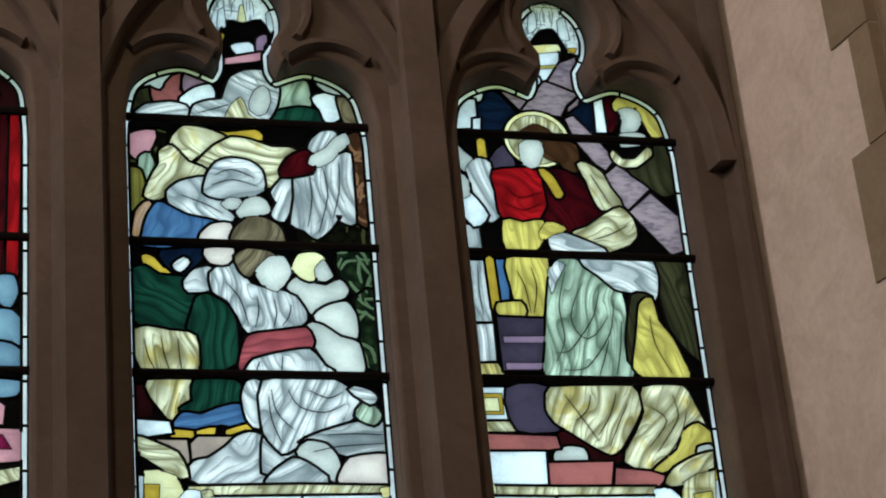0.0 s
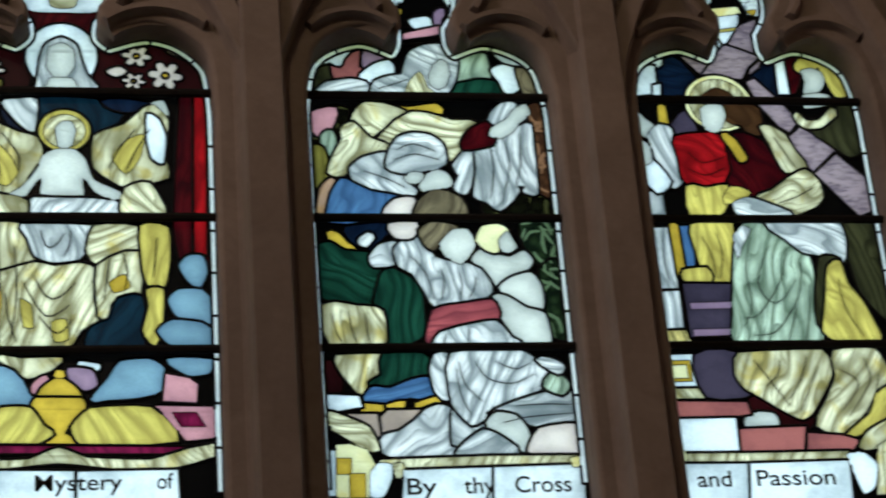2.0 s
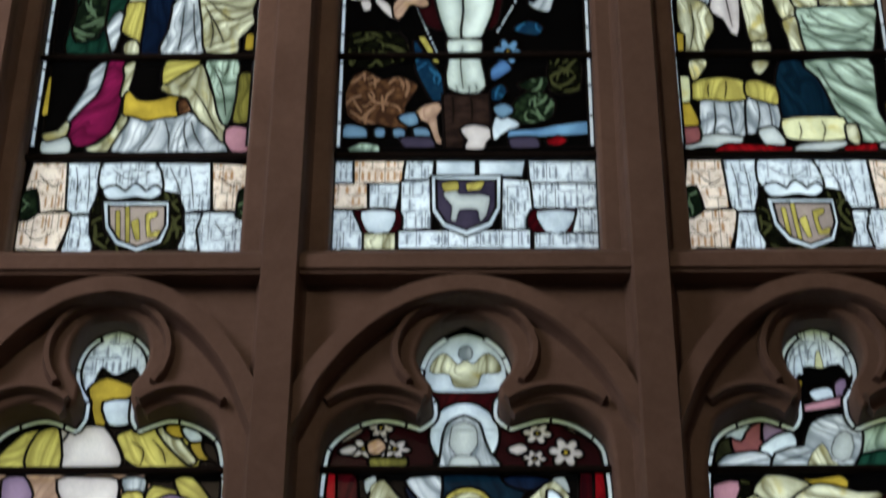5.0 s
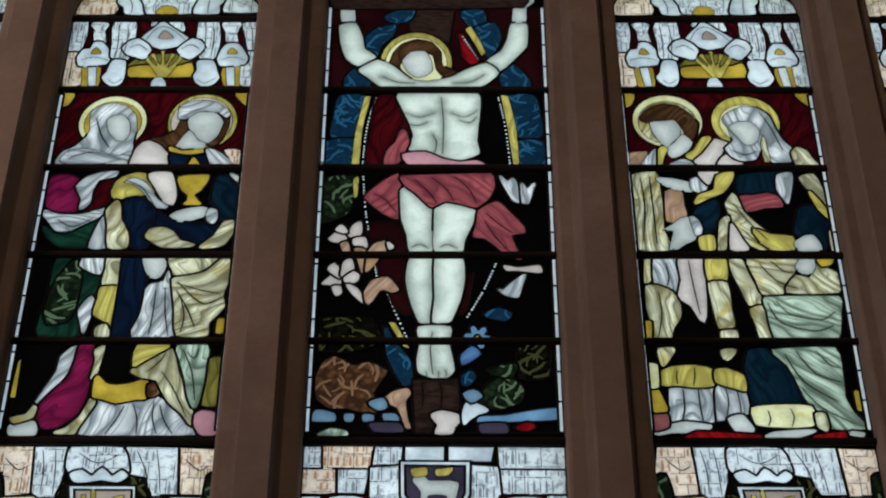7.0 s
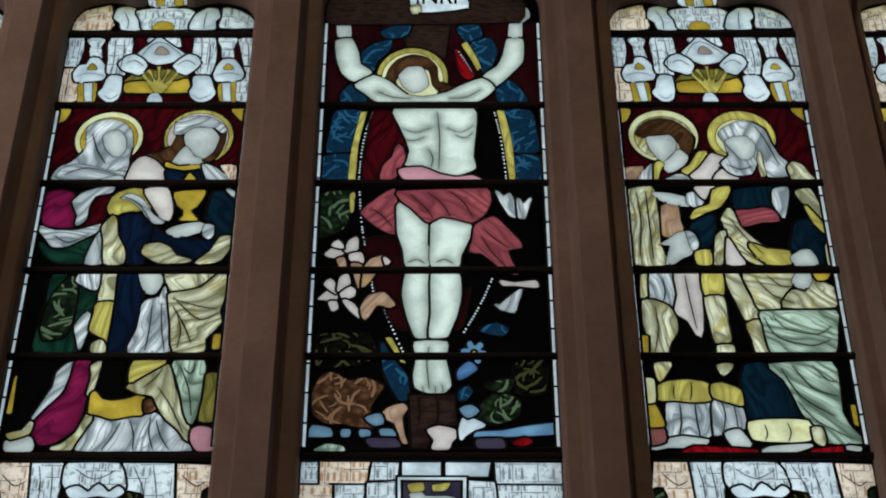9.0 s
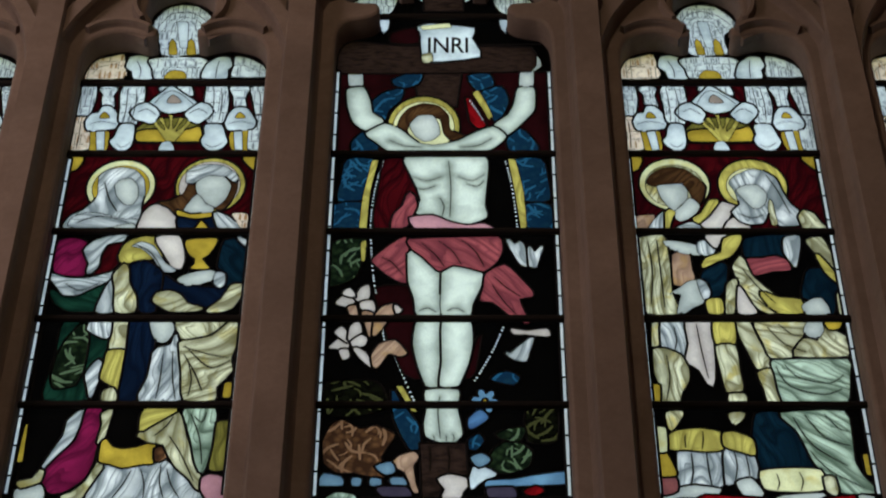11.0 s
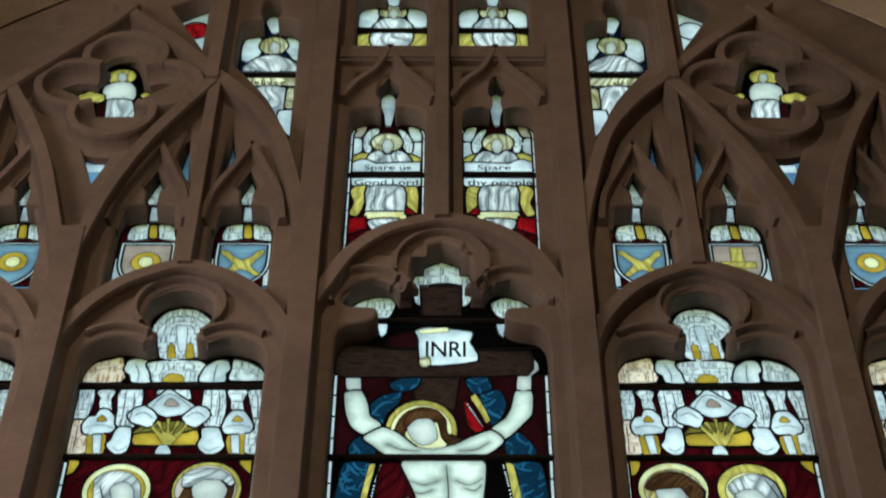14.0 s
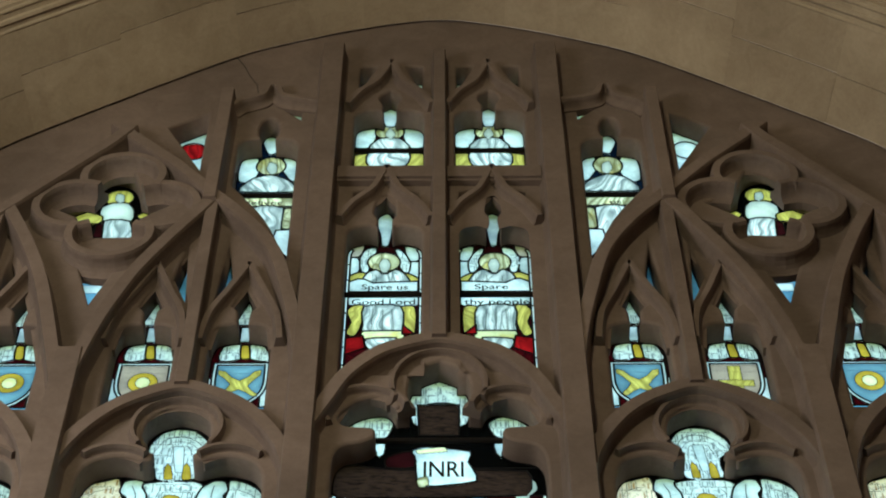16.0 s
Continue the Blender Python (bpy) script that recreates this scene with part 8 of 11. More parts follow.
line(CANOPY_1, 3, [(-14.6, 209.9), (-14.1, 202.9), (-14.1, 194.9)])
line(CANOPY_1, 3, [(-11.8, 209.9), (-11.3, 202.9), (-11.9, 193.6)])
line(CANOPY_1, 3, [(12.3, 210.5), (12.8, 202.9), (12.9, 195.0)])
line(CANOPY_1, 3, [(14.6, 210.5), (15.3, 203.0), (15.0, 194.5)])
line(CANOPY_1, 3, [(-5.6, 202.4), (-0.8, 209.1), (6.6, 202.4)])
line(CANOPY_1, 3, [(-10.1, 198.9), (-7.5, 200.2), (-4.7, 197.6)])
line(CANOPY_1, 3, [(5.6, 198.1), (8.5, 200.3), (11.2, 198.1)])
line(CANOPY_1, 3, [(-28.8, 208.3), (-28.4, 202.9), (-28.4, 198.1)])
line(CANOPY_1, 3, [(26.5, 209.2), (27.2, 204.3), (27.3, 198.2)])
line(CANOPY_1, 3, [(-27.2, 194.4), (-27.0, 188.4), (-27.1, 181.9)])
line(CANOPY_1, 2, [(-15.1, 184.0), (-13.2, 182.5), (-11.1, 184.5)])
line(CANOPY_1, 2, [(11.8, 184.1), (14.0, 182.5), (16.9, 184.6)])
line(CANOPY_1, 2, [(-24.6, 193.1), (-20.8, 194.4), (-16.3, 193.1)])
line(CANOPY_1, 2, [(17.9, 193.1), (21.5, 194.5), (25.6, 193.2)])
cut(CANOPY_1, "corbel", "gold", [(-29.1, 176.9), (-24.4, 177.4), (-25.8, 172.4), (-29.1, 171.3)])
cut(CANOPY_1, "corbel", "gold", [(23.8, 177.7), (28.4, 177.2), (28.4, 171.6), (25.7, 174.1)])
CREST_1 = []
cut(CREST_1, "crest", "warmcanopy", [(-30.3, 214.6), (-29.0, 220.7), (-26.0, 223.5), (-20.5, 225.5), (-17.7, 226.4), (-16.5, 220.7), (-16.6, 214.6)])
cut(CREST_1, "crest", "pale", [(-16.1, 220.2), (-15.2, 225.0), (-10.5, 225.8), (-8.8, 222.1), (-6.9, 214.6), (-13.1, 214.6), (-14.0, 217.9)])
cut(CREST_1, "crest", "canopy", [(-9.3, 223.6), (-2.5, 225.0), (6.5, 224.7), (9.2, 222.8), (8.1, 218.8), (7.3, 214.6), (-6.5, 214.6), (-7.6, 219.3)])
cut(CREST_1, "crest", "pale", [(9.5, 221.9), (12.8, 225.0), (16.0, 224.7), (17.1, 220.8), (15.8, 218.6), (15.8, 214.7), (8.2, 214.7), (8.4, 218.5)])
cut(CREST_1, "crest", "canopy", [(17.5, 215.5), (18.0, 220.8), (18.1, 225.3), (22.7, 223.9), (26.7, 220.8), (28.7, 215.5)])
cut(CREST_1, "crest_top", "canopy", [(-10.0, 238.8), (-9.1, 243.8), (-6.1, 249.5), (-1.7, 251.6), (4.0, 250.7), (8.3, 245.9), (9.9, 242.4), (8.6, 239.1), (5.9, 236.2), (5.6, 232.2), (6.1, 226.7), (-2.6, 225.6), (-5.6, 226.7), (-6.7, 232.1), (-7.5, 236.2)])
cut(CREST_1, "gable_eye", "gold", [(-3.9, 214.9), (-1.8, 218.8), (2.1, 218.2), (3.2, 214.9)])
cut(CREST_1, "capital", "gold", [(-3.4, 226.7), (-3.0, 234.7), (-0.7, 226.7)])
cut(CREST_1, "capital", "gold", [(2.2, 226.7), (3.0, 234.8), (5.2, 226.7)])
cut(CREST_1, "palm", "pale", [(-2.2, 243.0), (1.4, 243.0), (2.2, 230.1), (-0.2, 230.1)])
line(CREST_1, 3, [(-8.6, 239.4), (-5.2, 246.5), (-0.4, 248.6), (4.7, 246.5), (8.7, 241.5)])
line(CREST_1, 2, [(-7.0, 237.6), (-4.2, 244.1), (-0.2, 245.9), (4.1, 244.2), (7.6, 239.4)])
line(CREST_1, 2, [(-3.7, 236.5), (-3.3, 242.4), (-0.9, 243.8)])
line(CREST_1, 2, [(5.0, 236.5), (3.3, 242.4), (1.0, 243.8)])
line(CREST_1, 3, [(-13.1, 223.5), (-11.5, 219.3), (-11.5, 215.2)])
line(CREST_1, 3, [(12.9, 223.6), (12.4, 219.4), (12.4, 215.2)])
line(CREST_1, 2, [(-26.5, 217.1), (-24.4, 220.7), (-19.2, 222.1)])
line(CREST_1, 2, [(20.2, 221.6), (24.0, 219.4), (26.8, 217.2)])
line(CREST_1, 2, [(-3.9, 221.6), (-4.9, 218.0), (-4.3, 215.5)])
line(CREST_1, 2, [(4.1, 221.6), (6.2, 218.8), (5.6, 215.5)])
BASE_1 = []
flat(BASE_1, "base_block", "warmcanopy", [(-28.1, 33.1), (-27.0, 43.0), (-18.1, 43.0), (-17.1, 28.0), (-23.4, 27.4), (-24.9, 34.0)])
flat(BASE_1, "base_block", "warmcanopy", [(-29.4, 15.8), (-28.5, 24.2), (-23.6, 26.7), (-15.7, 27.1), (-16.3, 22.3), (-18.1, 15.5)])
flat(BASE_1, "base_block", "canopy", [(-17.8, 43.0), (-9.8, 42.9), (-9.6, 37.6), (-10.0, 33.0), (-9.6, 26.9), (-15.1, 27.0), (-16.8, 28.2)])
flat(BASE_1, "base_block", "canopy", [(-15.2, 25.9), (-9.4, 26.2), (-9.1, 17.9), (-9.5, 15.1), (-17.0, 15.2), (-16.0, 19.7)])
flat(BASE_1, "base_block", "canopy", [(5.2, 42.8), (18.4, 42.7), (19.4, 27.8), (10.7, 27.9), (9.9, 32.4), (7.1, 33.8)])
flat(BASE_1, "base_block", "warmcanopy", [(19.2, 42.7), (29.2, 42.1), (28.2, 33.7), (27.1, 27.8), (20.3, 27.8)])
flat(BASE_1, "base_block", "canopy", [(11.0, 26.6), (16.7, 26.6), (18.3, 15.7), (10.0, 15.7), (11.0, 19.6)])
flat(BASE_1, "base_block", "canopy", [(17.8, 26.8), (29.4, 26.7), (29.8, 14.9), (17.8, 15.0), (16.8, 21.3)])
cut(BASE_1, "recess", "darkleaf", [(-9.1, 32.5), (10.6, 32.6), (11.4, 15.7), (-8.1, 15.8)])
cut(BASE_1, "leafy_recess", "leaf", [(-28.7, 32.8), (-25.7, 34.4), (-24.3, 27.4), (-28.0, 24.9)])
cut(BASE_1, "leafy_recess", "leaf", [(26.8, 33.7), (28.6, 34.6), (29.4, 25.3), (26.4, 25.7)])
cut(BASE_1, "arch_top", "canopy", [(-9.3, 40.9), (-8.7, 42.7), (4.4, 42.6), (6.6, 35.7), (6.0, 32.8), (1.6, 31.7), (0.1, 33.2), (-2.7, 31.7), (-6.3, 31.9), (-9.2, 36.3)])
cut(BASE_1, "canopy_arch", "pale", [(-8.1, 34.3), (-5.2, 35.4), (-2.5, 33.5), (-0.2, 36.1), (2.6, 33.5), (4.9, 35.3), (6.5, 33.5), (4.2, 31.7), (0.1, 32.4), (-3.8, 31.7), (-6.7, 31.8)])
line(BASE_1, 3, [(-16.0, 42.2), (-14.9, 35.8), (-14.9, 28.2)])
line(BASE_1, 3, [(-12.7, 42.2), (-12.0, 35.8), (-11.7, 27.8)])
line(BASE_1, 3, [(8.0, 42.1), (10.8, 35.6), (12.2, 28.8)])
line(BASE_1, 3, [(13.1, 42.0), (14.3, 35.6), (15.1, 28.8)])
line(BASE_1, 4, [(20.5, 39.2), (24.4, 35.6), (26.4, 37.0)])
line(BASE_1, 4, [(-25.1, 39.5), (-21.5, 35.8), (-18.8, 37.3)])
line(BASE_1, 3, [(20.8, 24.8), (23.9, 20.4), (28.3, 23.0)])
line(BASE_1, 3, [(-27.4, 22.4), (-23.8, 18.9), (-19.4, 21.5)])
line(BASE_1, 3, [(-6.5, 41.2), (-1.5, 37.9), (3.7, 40.8)])
line(BASE_1, 2, [(13.0, 24.8), (13.7, 20.4), (13.2, 16.4)])
line(BASE_1, 2, [(-13.4, 25.0), (-12.7, 20.6), (-13.0, 16.2)])
flat(BASE_1, "shield", "pale", [(-7.9, 30.3), (8.9, 30.2), (9.2, 23.1), (7.8, 17.8), (2, 15.1), (-3.5, 17.5), (-6.4, 22.3)])
flat(BASE_1, "shield", "stonework", [(-6.2, 28.9), (7.9, 28.8), (8.1, 23.1), (6.7, 18.9), (1.8, 16.8), (-2.6, 18.9), (-5.2, 23.2)])
cut(BASE_1, "letter", "yellow", [(-4.5, 27.8), (-3.3, 27.8), (-2.5, 18.9), (-3.7, 20)])
cut(BASE_1, "letter", "yellow", [(-2.2, 29.2), (-1, 29.2), (0, 17.9), (-1.1, 17.9)])
cut(BASE_1, "letter", "yellow", [(-0.3, 24), (1.6, 25.3), (2.5, 18.7), (1.3, 18.7)])
cut(BASE_1, "letter", "yellow", [(3.2, 26.7), (6.2, 27.7), (6.1, 26), (4.5, 24.9), (5.1, 21), (7.3, 21.7), (6.6, 19.6), (4.1, 19.6)])
UP_3 = []
flat(UP_3, "ground", "shadow", [(-29.5, 180.4), (29.6, 180.7), (29.1, 45.3), (-28.8, 45.1)])
flat(UP_3, "ground", "crimson", [(-29.3, 178.3), (29.4, 178.7), (27.8, 145.9), (-29.1, 145.6)])
oval(UP_3, "halo", "halo", (-15.3, 165.6), (10.6, 11.6))
oval(UP_3, "halo_ring", "cream", (-15.3, 165.2), (8.7, 9.3))
oval(UP_3, "halo", "yellow", (7.8, 165.2), (10.4, 11.6))
oval(UP_3, "halo_ring", "halo", (7.7, 164.7), (7.7, 8.3))
cut(UP_3, "hair", "auburn@40", [(-23.2, 166.4), (-21.8, 169.8), (-18.6, 172.4), (-15.2, 173.1), (-11.9, 172.1), (-8.8, 168.9), (-6.5, 164.5), (-7.6, 159.4), (-9.6, 156.4), (-10.3, 160.6), (-11.1, 163.5), (-13.2, 166.7), (-16.6, 165.9), (-20.8, 165.2)])
cut(UP_3, "face", "fair", [(-20.6, 165.2), (-16.6, 165.9), (-13.2, 166.2), (-11.6, 163.0), (-12.1, 159.3), (-14.3, 156.7), (-16.4, 154.2), (-18.1, 156.6), (-19.7, 160.0)])
cut(UP_3, "neck", "fair", [(-16.6, 154.0), (-13.9, 156.7), (-11.2, 160.1), (-8.5, 156.7), (-9.9, 153.3), (-12.7, 150.7), (-15.1, 149.9), (-16.7, 152.3)])
cut(UP_3, "tile", "peach", [(-28.0, 152.0), (-22.3, 152.8), (-22.1, 150.4), (-24.2, 146.3), (-28.3, 146.3)])
cut(UP_3, "mantle", "white@12", [(-24.0, 146.1), (-21.8, 150.9), (-18.9, 154.0), (-19.0, 146.1)])
cut(UP_3, "collar", "yellow@10", [(-18.8, 153.3), (-17.7, 154.7), (-16.3, 153.8), (-17.6, 149.7), (-18.5, 146.1), (-19.3, 146.1)])
cut(UP_3, "cloth", "white@70", [(-16.7, 146.1), (-12.9, 149.0), (-9.6, 149.0), (-7.5, 146.2)])
cut(UP_3, "mantle", "yellow@35", [(-10.9, 151.2), (-8.4, 153.3), (-5.8, 158.4), (-3.3, 158.9), (-3.4, 156.2), (-6.3, 151.2), (-8.8, 148.8), (-10.8, 150.0)])
cut(UP_3, "mantle", "lily@25", [(-8.8, 148.5), (-6.1, 151.4), (-3.4, 155.7), (-1.9, 157.9), (-0.1, 157.2), (2.1, 155.8), (-0.4, 152.2), (-1.7, 146.5), (-4.6, 145.5), (-7.4, 146.9)])
cut(UP_3, "mantle", "lily@30", [(-1.0, 149.5), (1.5, 151.5), (5.1, 148.1), (4.4, 145.8), (-2.3, 145.5)])
cut(UP_3, "veil", "white@-20", [(1.2, 166.5), (3.0, 169.2), (7.5, 172.0), (11.6, 171.3), (14.8, 168.1), (16.1, 162.6), (17.9, 157.1), (20.5, 153.5), (19.9, 148.5), (14.0, 148.0), (13.0, 151.5), (12.1, 157.8), (10.9, 153.4), (9.2, 149.3), (5.2, 148.6), (2.7, 150.0), (0.7, 153.8), (3.3, 157.0), (2.7, 162.6)])
cut(UP_3, "face", "fair", [(2.6, 163.3), (5.2, 165.5), (9.3, 165.6), (11.6, 161.9), (10.9, 157.8), (9.0, 155.6), (6.7, 155.6), (4.6, 159.2)])
cut(UP_3, "veil_fold", "cream@-10", [(12.4, 159.5), (13.2, 153.4), (13.5, 148.4), (11.7, 148.4), (11.2, 154.1)])
cut(UP_3, "mantle", "cream@-35", [(19.9, 152.0), (21.5, 154.4), (24.3, 153.0), (25.9, 149.2), (27.8, 145.7), (21.3, 145.6), (20.2, 149.2)])
cut(UP_3, "gown", "cream@3", [(-27.9, 142.3), (-20.4, 144.0), (-19.6, 139.1), (-19.3, 129.9), (-19.6, 120.9), (-18.4, 116.1), (-17.8, 112.8), (-26.8, 112.8), (-27.6, 120.9), (-28.0, 129.9)])
cut(UP_3, "gown", "peach@-8", [(-18.1, 135.9), (-13.6, 137.3), (-13.2, 130.0), (-12.7, 126.6), (-16.1, 123.4), (-18.6, 124.3)])
cut(UP_3, "hand", "fair", [(-20.4, 141.9), (-15.9, 141.7), (-11.9, 140.5), (-9.7, 139.2), (-8.5, 136.2), (-12.2, 135.9), (-16.2, 137.0), (-19.4, 139.3)])
cut(UP_3, "cuff", "white@-20", [(-10.4, 141.0), (-7.7, 141.7), (-5.7, 139.2), (-6.4, 136.6), (-8.7, 135.5), (-10.4, 137.3)])
cut(UP_3, "mantle", "lily@40", [(-8.0, 143.8), (-1.8, 144.6), (-4.4, 140.8), (-5.5, 138.7), (-7.1, 141.0)])
cut(UP_3, "mantle", "yellow@40", [(-2.9, 142.5), (2.1, 144.1), (1.1, 139.7), (-1.6, 135.5), (-6.0, 133.2), (-10.1, 130.7), (-8.5, 134.6), (-4.1, 136.9)])
cut(UP_3, "robe", "teal@30", [(-9.2, 130.0), (-4.4, 132.7), (-3.0, 131.2), (-4.2, 123.3), (-6.2, 119.7), (-8.7, 118.1), (-8.5, 124.3), (-10.7, 126.6)])
cut(UP_3, "robe", "teal@0", [(3.1, 142.5), (14.7, 143.9), (14.5, 134.7), (10.3, 135.1), (3.6, 134.2), (2.4, 136.4)])
cut(UP_3, "hand", "fair", [(-20.0, 120.5), (-17.2, 123.0), (-14.7, 125.4), (-12.1, 126.1), (-9.8, 124.3), (-9.4, 119.9), (-11.2, 116.6), (-13.7, 115.2), (-16.3, 113.0), (-18.6, 113.0), (-17.7, 117.4), (-17.1, 120.3)])
cut(UP_3, "cuff", "white@0", [(-11.7, 126.1), (-9.6, 124.6), (-8.8, 121.0), (-10.0, 118.1), (-11.0, 121.0)])
cut(UP_3, "girdle", "rose@75", [(2.6, 133.9), (7.0, 134.4), (11.2, 135.3), (14.1, 133.7), (14.9, 129.9), (9.7, 129.4), (3.8, 127.8)])
cut(UP_3, "veil_end", "white@-5", [(14.6, 142.8), (18.9, 143.7), (18.4, 138.1), (16.5, 130.8), (15.3, 133.3), (13.9, 137.0)])
cut(UP_3, "mantle", "cream@-48", [(-1.4, 130.9), (1.0, 135.3), (2.2, 133.5), (3.5, 127.8), (6.8, 122.9), (10.5, 118.9), (16.0, 117.1), (16.5, 113.0), (6.4, 112.9), (2.1, 117.5), (0.2, 123.3)])
cut(UP_3, "mantle", "yellow@-65", [(5.4, 121.1), (10.2, 118.9), (16.3, 118.0), (16.3, 113.0), (9.6, 112.9), (7.1, 116.2)])
cut(UP_3, "mantle", "cream@8", [(-3.6, 124.1), (-0.9, 126.2), (-1.2, 121.0), (-2.9, 112.9), (-5.1, 112.9), (-4.2, 119.7)])
cut(UP_3, "mantle", "lily@-15", [(-0.5, 123.3), (0.7, 121.0), (2.2, 116.6), (3.6, 112.9), (-1.6, 112.9)])
cut(UP_3, "mantle", "yellow@0", [(-9.9, 117.7), (-5.9, 118.4), (-5.9, 112.9), (-9.7, 112.9)])
cut(UP_3, "robe", "teal@-10", [(20.1, 130.1), (26.0, 129.9), (27.2, 125.6), (27.5, 121.2), (24.8, 112.8), (23.7, 112.8), (22.7, 117.6), (17.2, 118.7), (18.0, 124.5)])
cut(UP_3, "mantle", "cream@-35", [(20.8, 141.9), (25.2, 143.1), (27.1, 137.0), (28.8, 131.3), (29.1, 123.0), (26.8, 127.0), (24.7, 133.3), (22.5, 137.2)])
cut(UP_3, "mantle", "yellow@-40", [(22.8, 136.5), (25.5, 132.4), (29.0, 124.8), (28.1, 123.9), (24.8, 128.8)])
cut(UP_3, "mantle", "cream@0", [(26.8, 119.8), (29.2, 123.2), (29.4, 119.0), (28.3, 112.6), (26.7, 112.6)])
cut(UP_3, "hand", "fair", [(16.4, 116.0), (19.7, 118.7), (22.3, 118.9), (23.9, 115.6), (23.9, 112.6), (17.2, 112.5)])
cut(UP_3, "mantle", "cream@0", [(-25.8, 108.9), (-23.9, 108.9), (-24.5, 101.2), (-26.4, 100.1)])
cut(UP_3, "mantle", "white@-8", [(-23.1, 110.0), (-16.5, 110.2), (-16.4, 101.4), (-17.5, 97.0), (-20.6, 98.0), (-23.7, 100.1)])
cut(UP_3, "mantle", "lily@-12", [(-16.4, 109.6), (-10.2, 110.2), (-9.7, 103.6), (-9.9, 95.1), (-11.2, 85.4), (-14.2, 91.6), (-17.5, 94.9), (-16.2, 101.4)])
cut(UP_3, "gown", "cream@-10", [(-26.1, 99.1), (-22.9, 99.3), (-19.0, 97.0), (-17.2, 92.0), (-17.4, 87.7), (-19.6, 83.6), (-21.1, 78.9), (-25.2, 78.9), (-25.5, 85.8), (-26.4, 90.9)])
cut(UP_3, "mantle", "yellow@0", [(-8.8, 109.6), (-3.4, 110.3), (-3.6, 101.5), (-8.8, 101.3)])
cut(UP_3, "mantle", "cream@-8", [(-8.9, 100.2), (-3.7, 100.4), (-3.4, 91.0), (-3.2, 84.3), (-7.4, 83.6), (-8.3, 91.0)])
cut(UP_3, "mantle", "cream@0", [(-7.0, 82.6), (-2.9, 82.8), (-2.9, 79.4), (-6.9, 79.4)])
cut(UP_3, "mantle", "cream@-25", [(-2.2, 110.1), (0.8, 110.3), (2.5, 103.6), (4.3, 97.3), (5.4, 93.1), (1.5, 91.9), (-0.6, 99.4), (-2.1, 104.7)])
cut(UP_3, "mantle", "cream@-20", [(1.5, 90.4), (5.2, 91.9), (6.2, 86.9), (7.0, 80.9), (7.4, 78.7), (3.5, 78.8), (2.6, 84.9)])
cut(UP_3, "gown", "cream@-60", [(2.7, 110.3), (16.5, 110.4), (15.4, 104.8), (12.6, 98.2), (11.2, 96.3), (5.6, 96.1), (4.3, 101.5)])
cut(UP_3, "gown", "cream@-55", [(21.6, 108.0), (24.4, 105.9), (27.1, 103.8), (26.7, 96.8), (12.0, 96.7), (15.4, 103.1), (19.3, 102.4)])
cut(UP_3, "hand", "fair", [(16.1, 107.8), (17.9, 110.4), (21.2, 110.0), (21.4, 106.3), (19.6, 103.5), (17.2, 103.9), (15.6, 105.4)])
cut(UP_3, "purse", "gold", [(22.1, 110.0), (26.6, 110.4), (25.7, 107.4), (23.0, 106.7)])
cut(UP_3, "gown", "mint@-60", [(5.8, 95.0), (26.5, 95.3), (26.0, 89.1), (23.6, 78.9), (8.1, 78.5), (6.5, 84.5), (6.2, 90.0)])
cut(UP_3, "gown", "cream@0", [(-24.3, 76.3), (-19.9, 76.5), (-21.3, 73.0), (-23.4, 70.0), (-24.2, 72.2)])
cut(UP_3, "gown", "cream@0", [(-7.8, 75.8), (-3.4, 76.0), (-6.4, 72.0)])
cut(UP_3, "robe", "teal@-10", [(-0.4, 75.8), (4.9, 76.4), (7.6, 71.9), (10.0, 67.0), (11.7, 61.2), (12.1, 56.8), (-0.9, 56.8), (-1.9, 63.1), (-2.0, 68.9)])
cut(UP_3, "gown", "mint@-42", [(5.8, 76.0), (22.9, 76.7), (23.6, 67.1), (23.3, 59.4), (24.8, 54.6), (27.9, 49.9), (28.5, 49.2), (21.6, 48.8), (17.3, 49.7), (14.9, 54.4), (12.6, 60.1), (11.1, 65.8), (9.4, 70.7)])
cut(UP_3, "skirt", "white@0", [(-21.8, 63.4), (-11.0, 63.4), (-11.6, 51.5), (-16.8, 50.3), (-22.7, 51.6), (-22.6, 58.2)])
cut(UP_3, "skirt", "white@-8", [(-9.9, 64.4), (-3.0, 62.3), (-2.1, 54.3), (-6.2, 53.2), (-8.6, 52.2), (-10.7, 51.7)])
cut(UP_3, "hem", "yellow@0", [(-24.1, 68.4), (-21.2, 70.0), (-15.9, 70.6), (-10.5, 69.1), (-10.5, 63.6), (-15.8, 63.0), (-20.2, 63.6), (-24.2, 63.6)])
cut(UP_3, "hem", "yellow@-5", [(-9.9, 68.9), (-7.0, 69.5), (-2.5, 67.0), (-2.3, 61.7), (-5.4, 62.7), (-9.9, 64.6)])
cut(UP_3, "foot", "fair", [(-27.4, 47.1), (-24.1, 50.1), (-18.9, 51.4), (-12.2, 50.2), (-13.2, 48.7), (-18.5, 47.7), (-22.8, 47.7)])
cut(UP_3, "foot", "fair", [(-8.0, 52.4), (-4.1, 53.7), (-1.4, 48.9), (-3.1, 47.2), (-6.1, 47.8)])
cut(UP_3, "hem", "halo", [(-1.5, 56.0), (5.8, 57.0), (14.1, 56.5), (14.7, 50.6), (9.3, 49.5), (2.1, 49.8), (-0.9, 50.6)])
cut(UP_3, "gown", "cream@-20", [(14.8, 54.2), (17.3, 54.2), (17.8, 49.9), (17.0, 48.2), (15.0, 49.7)])
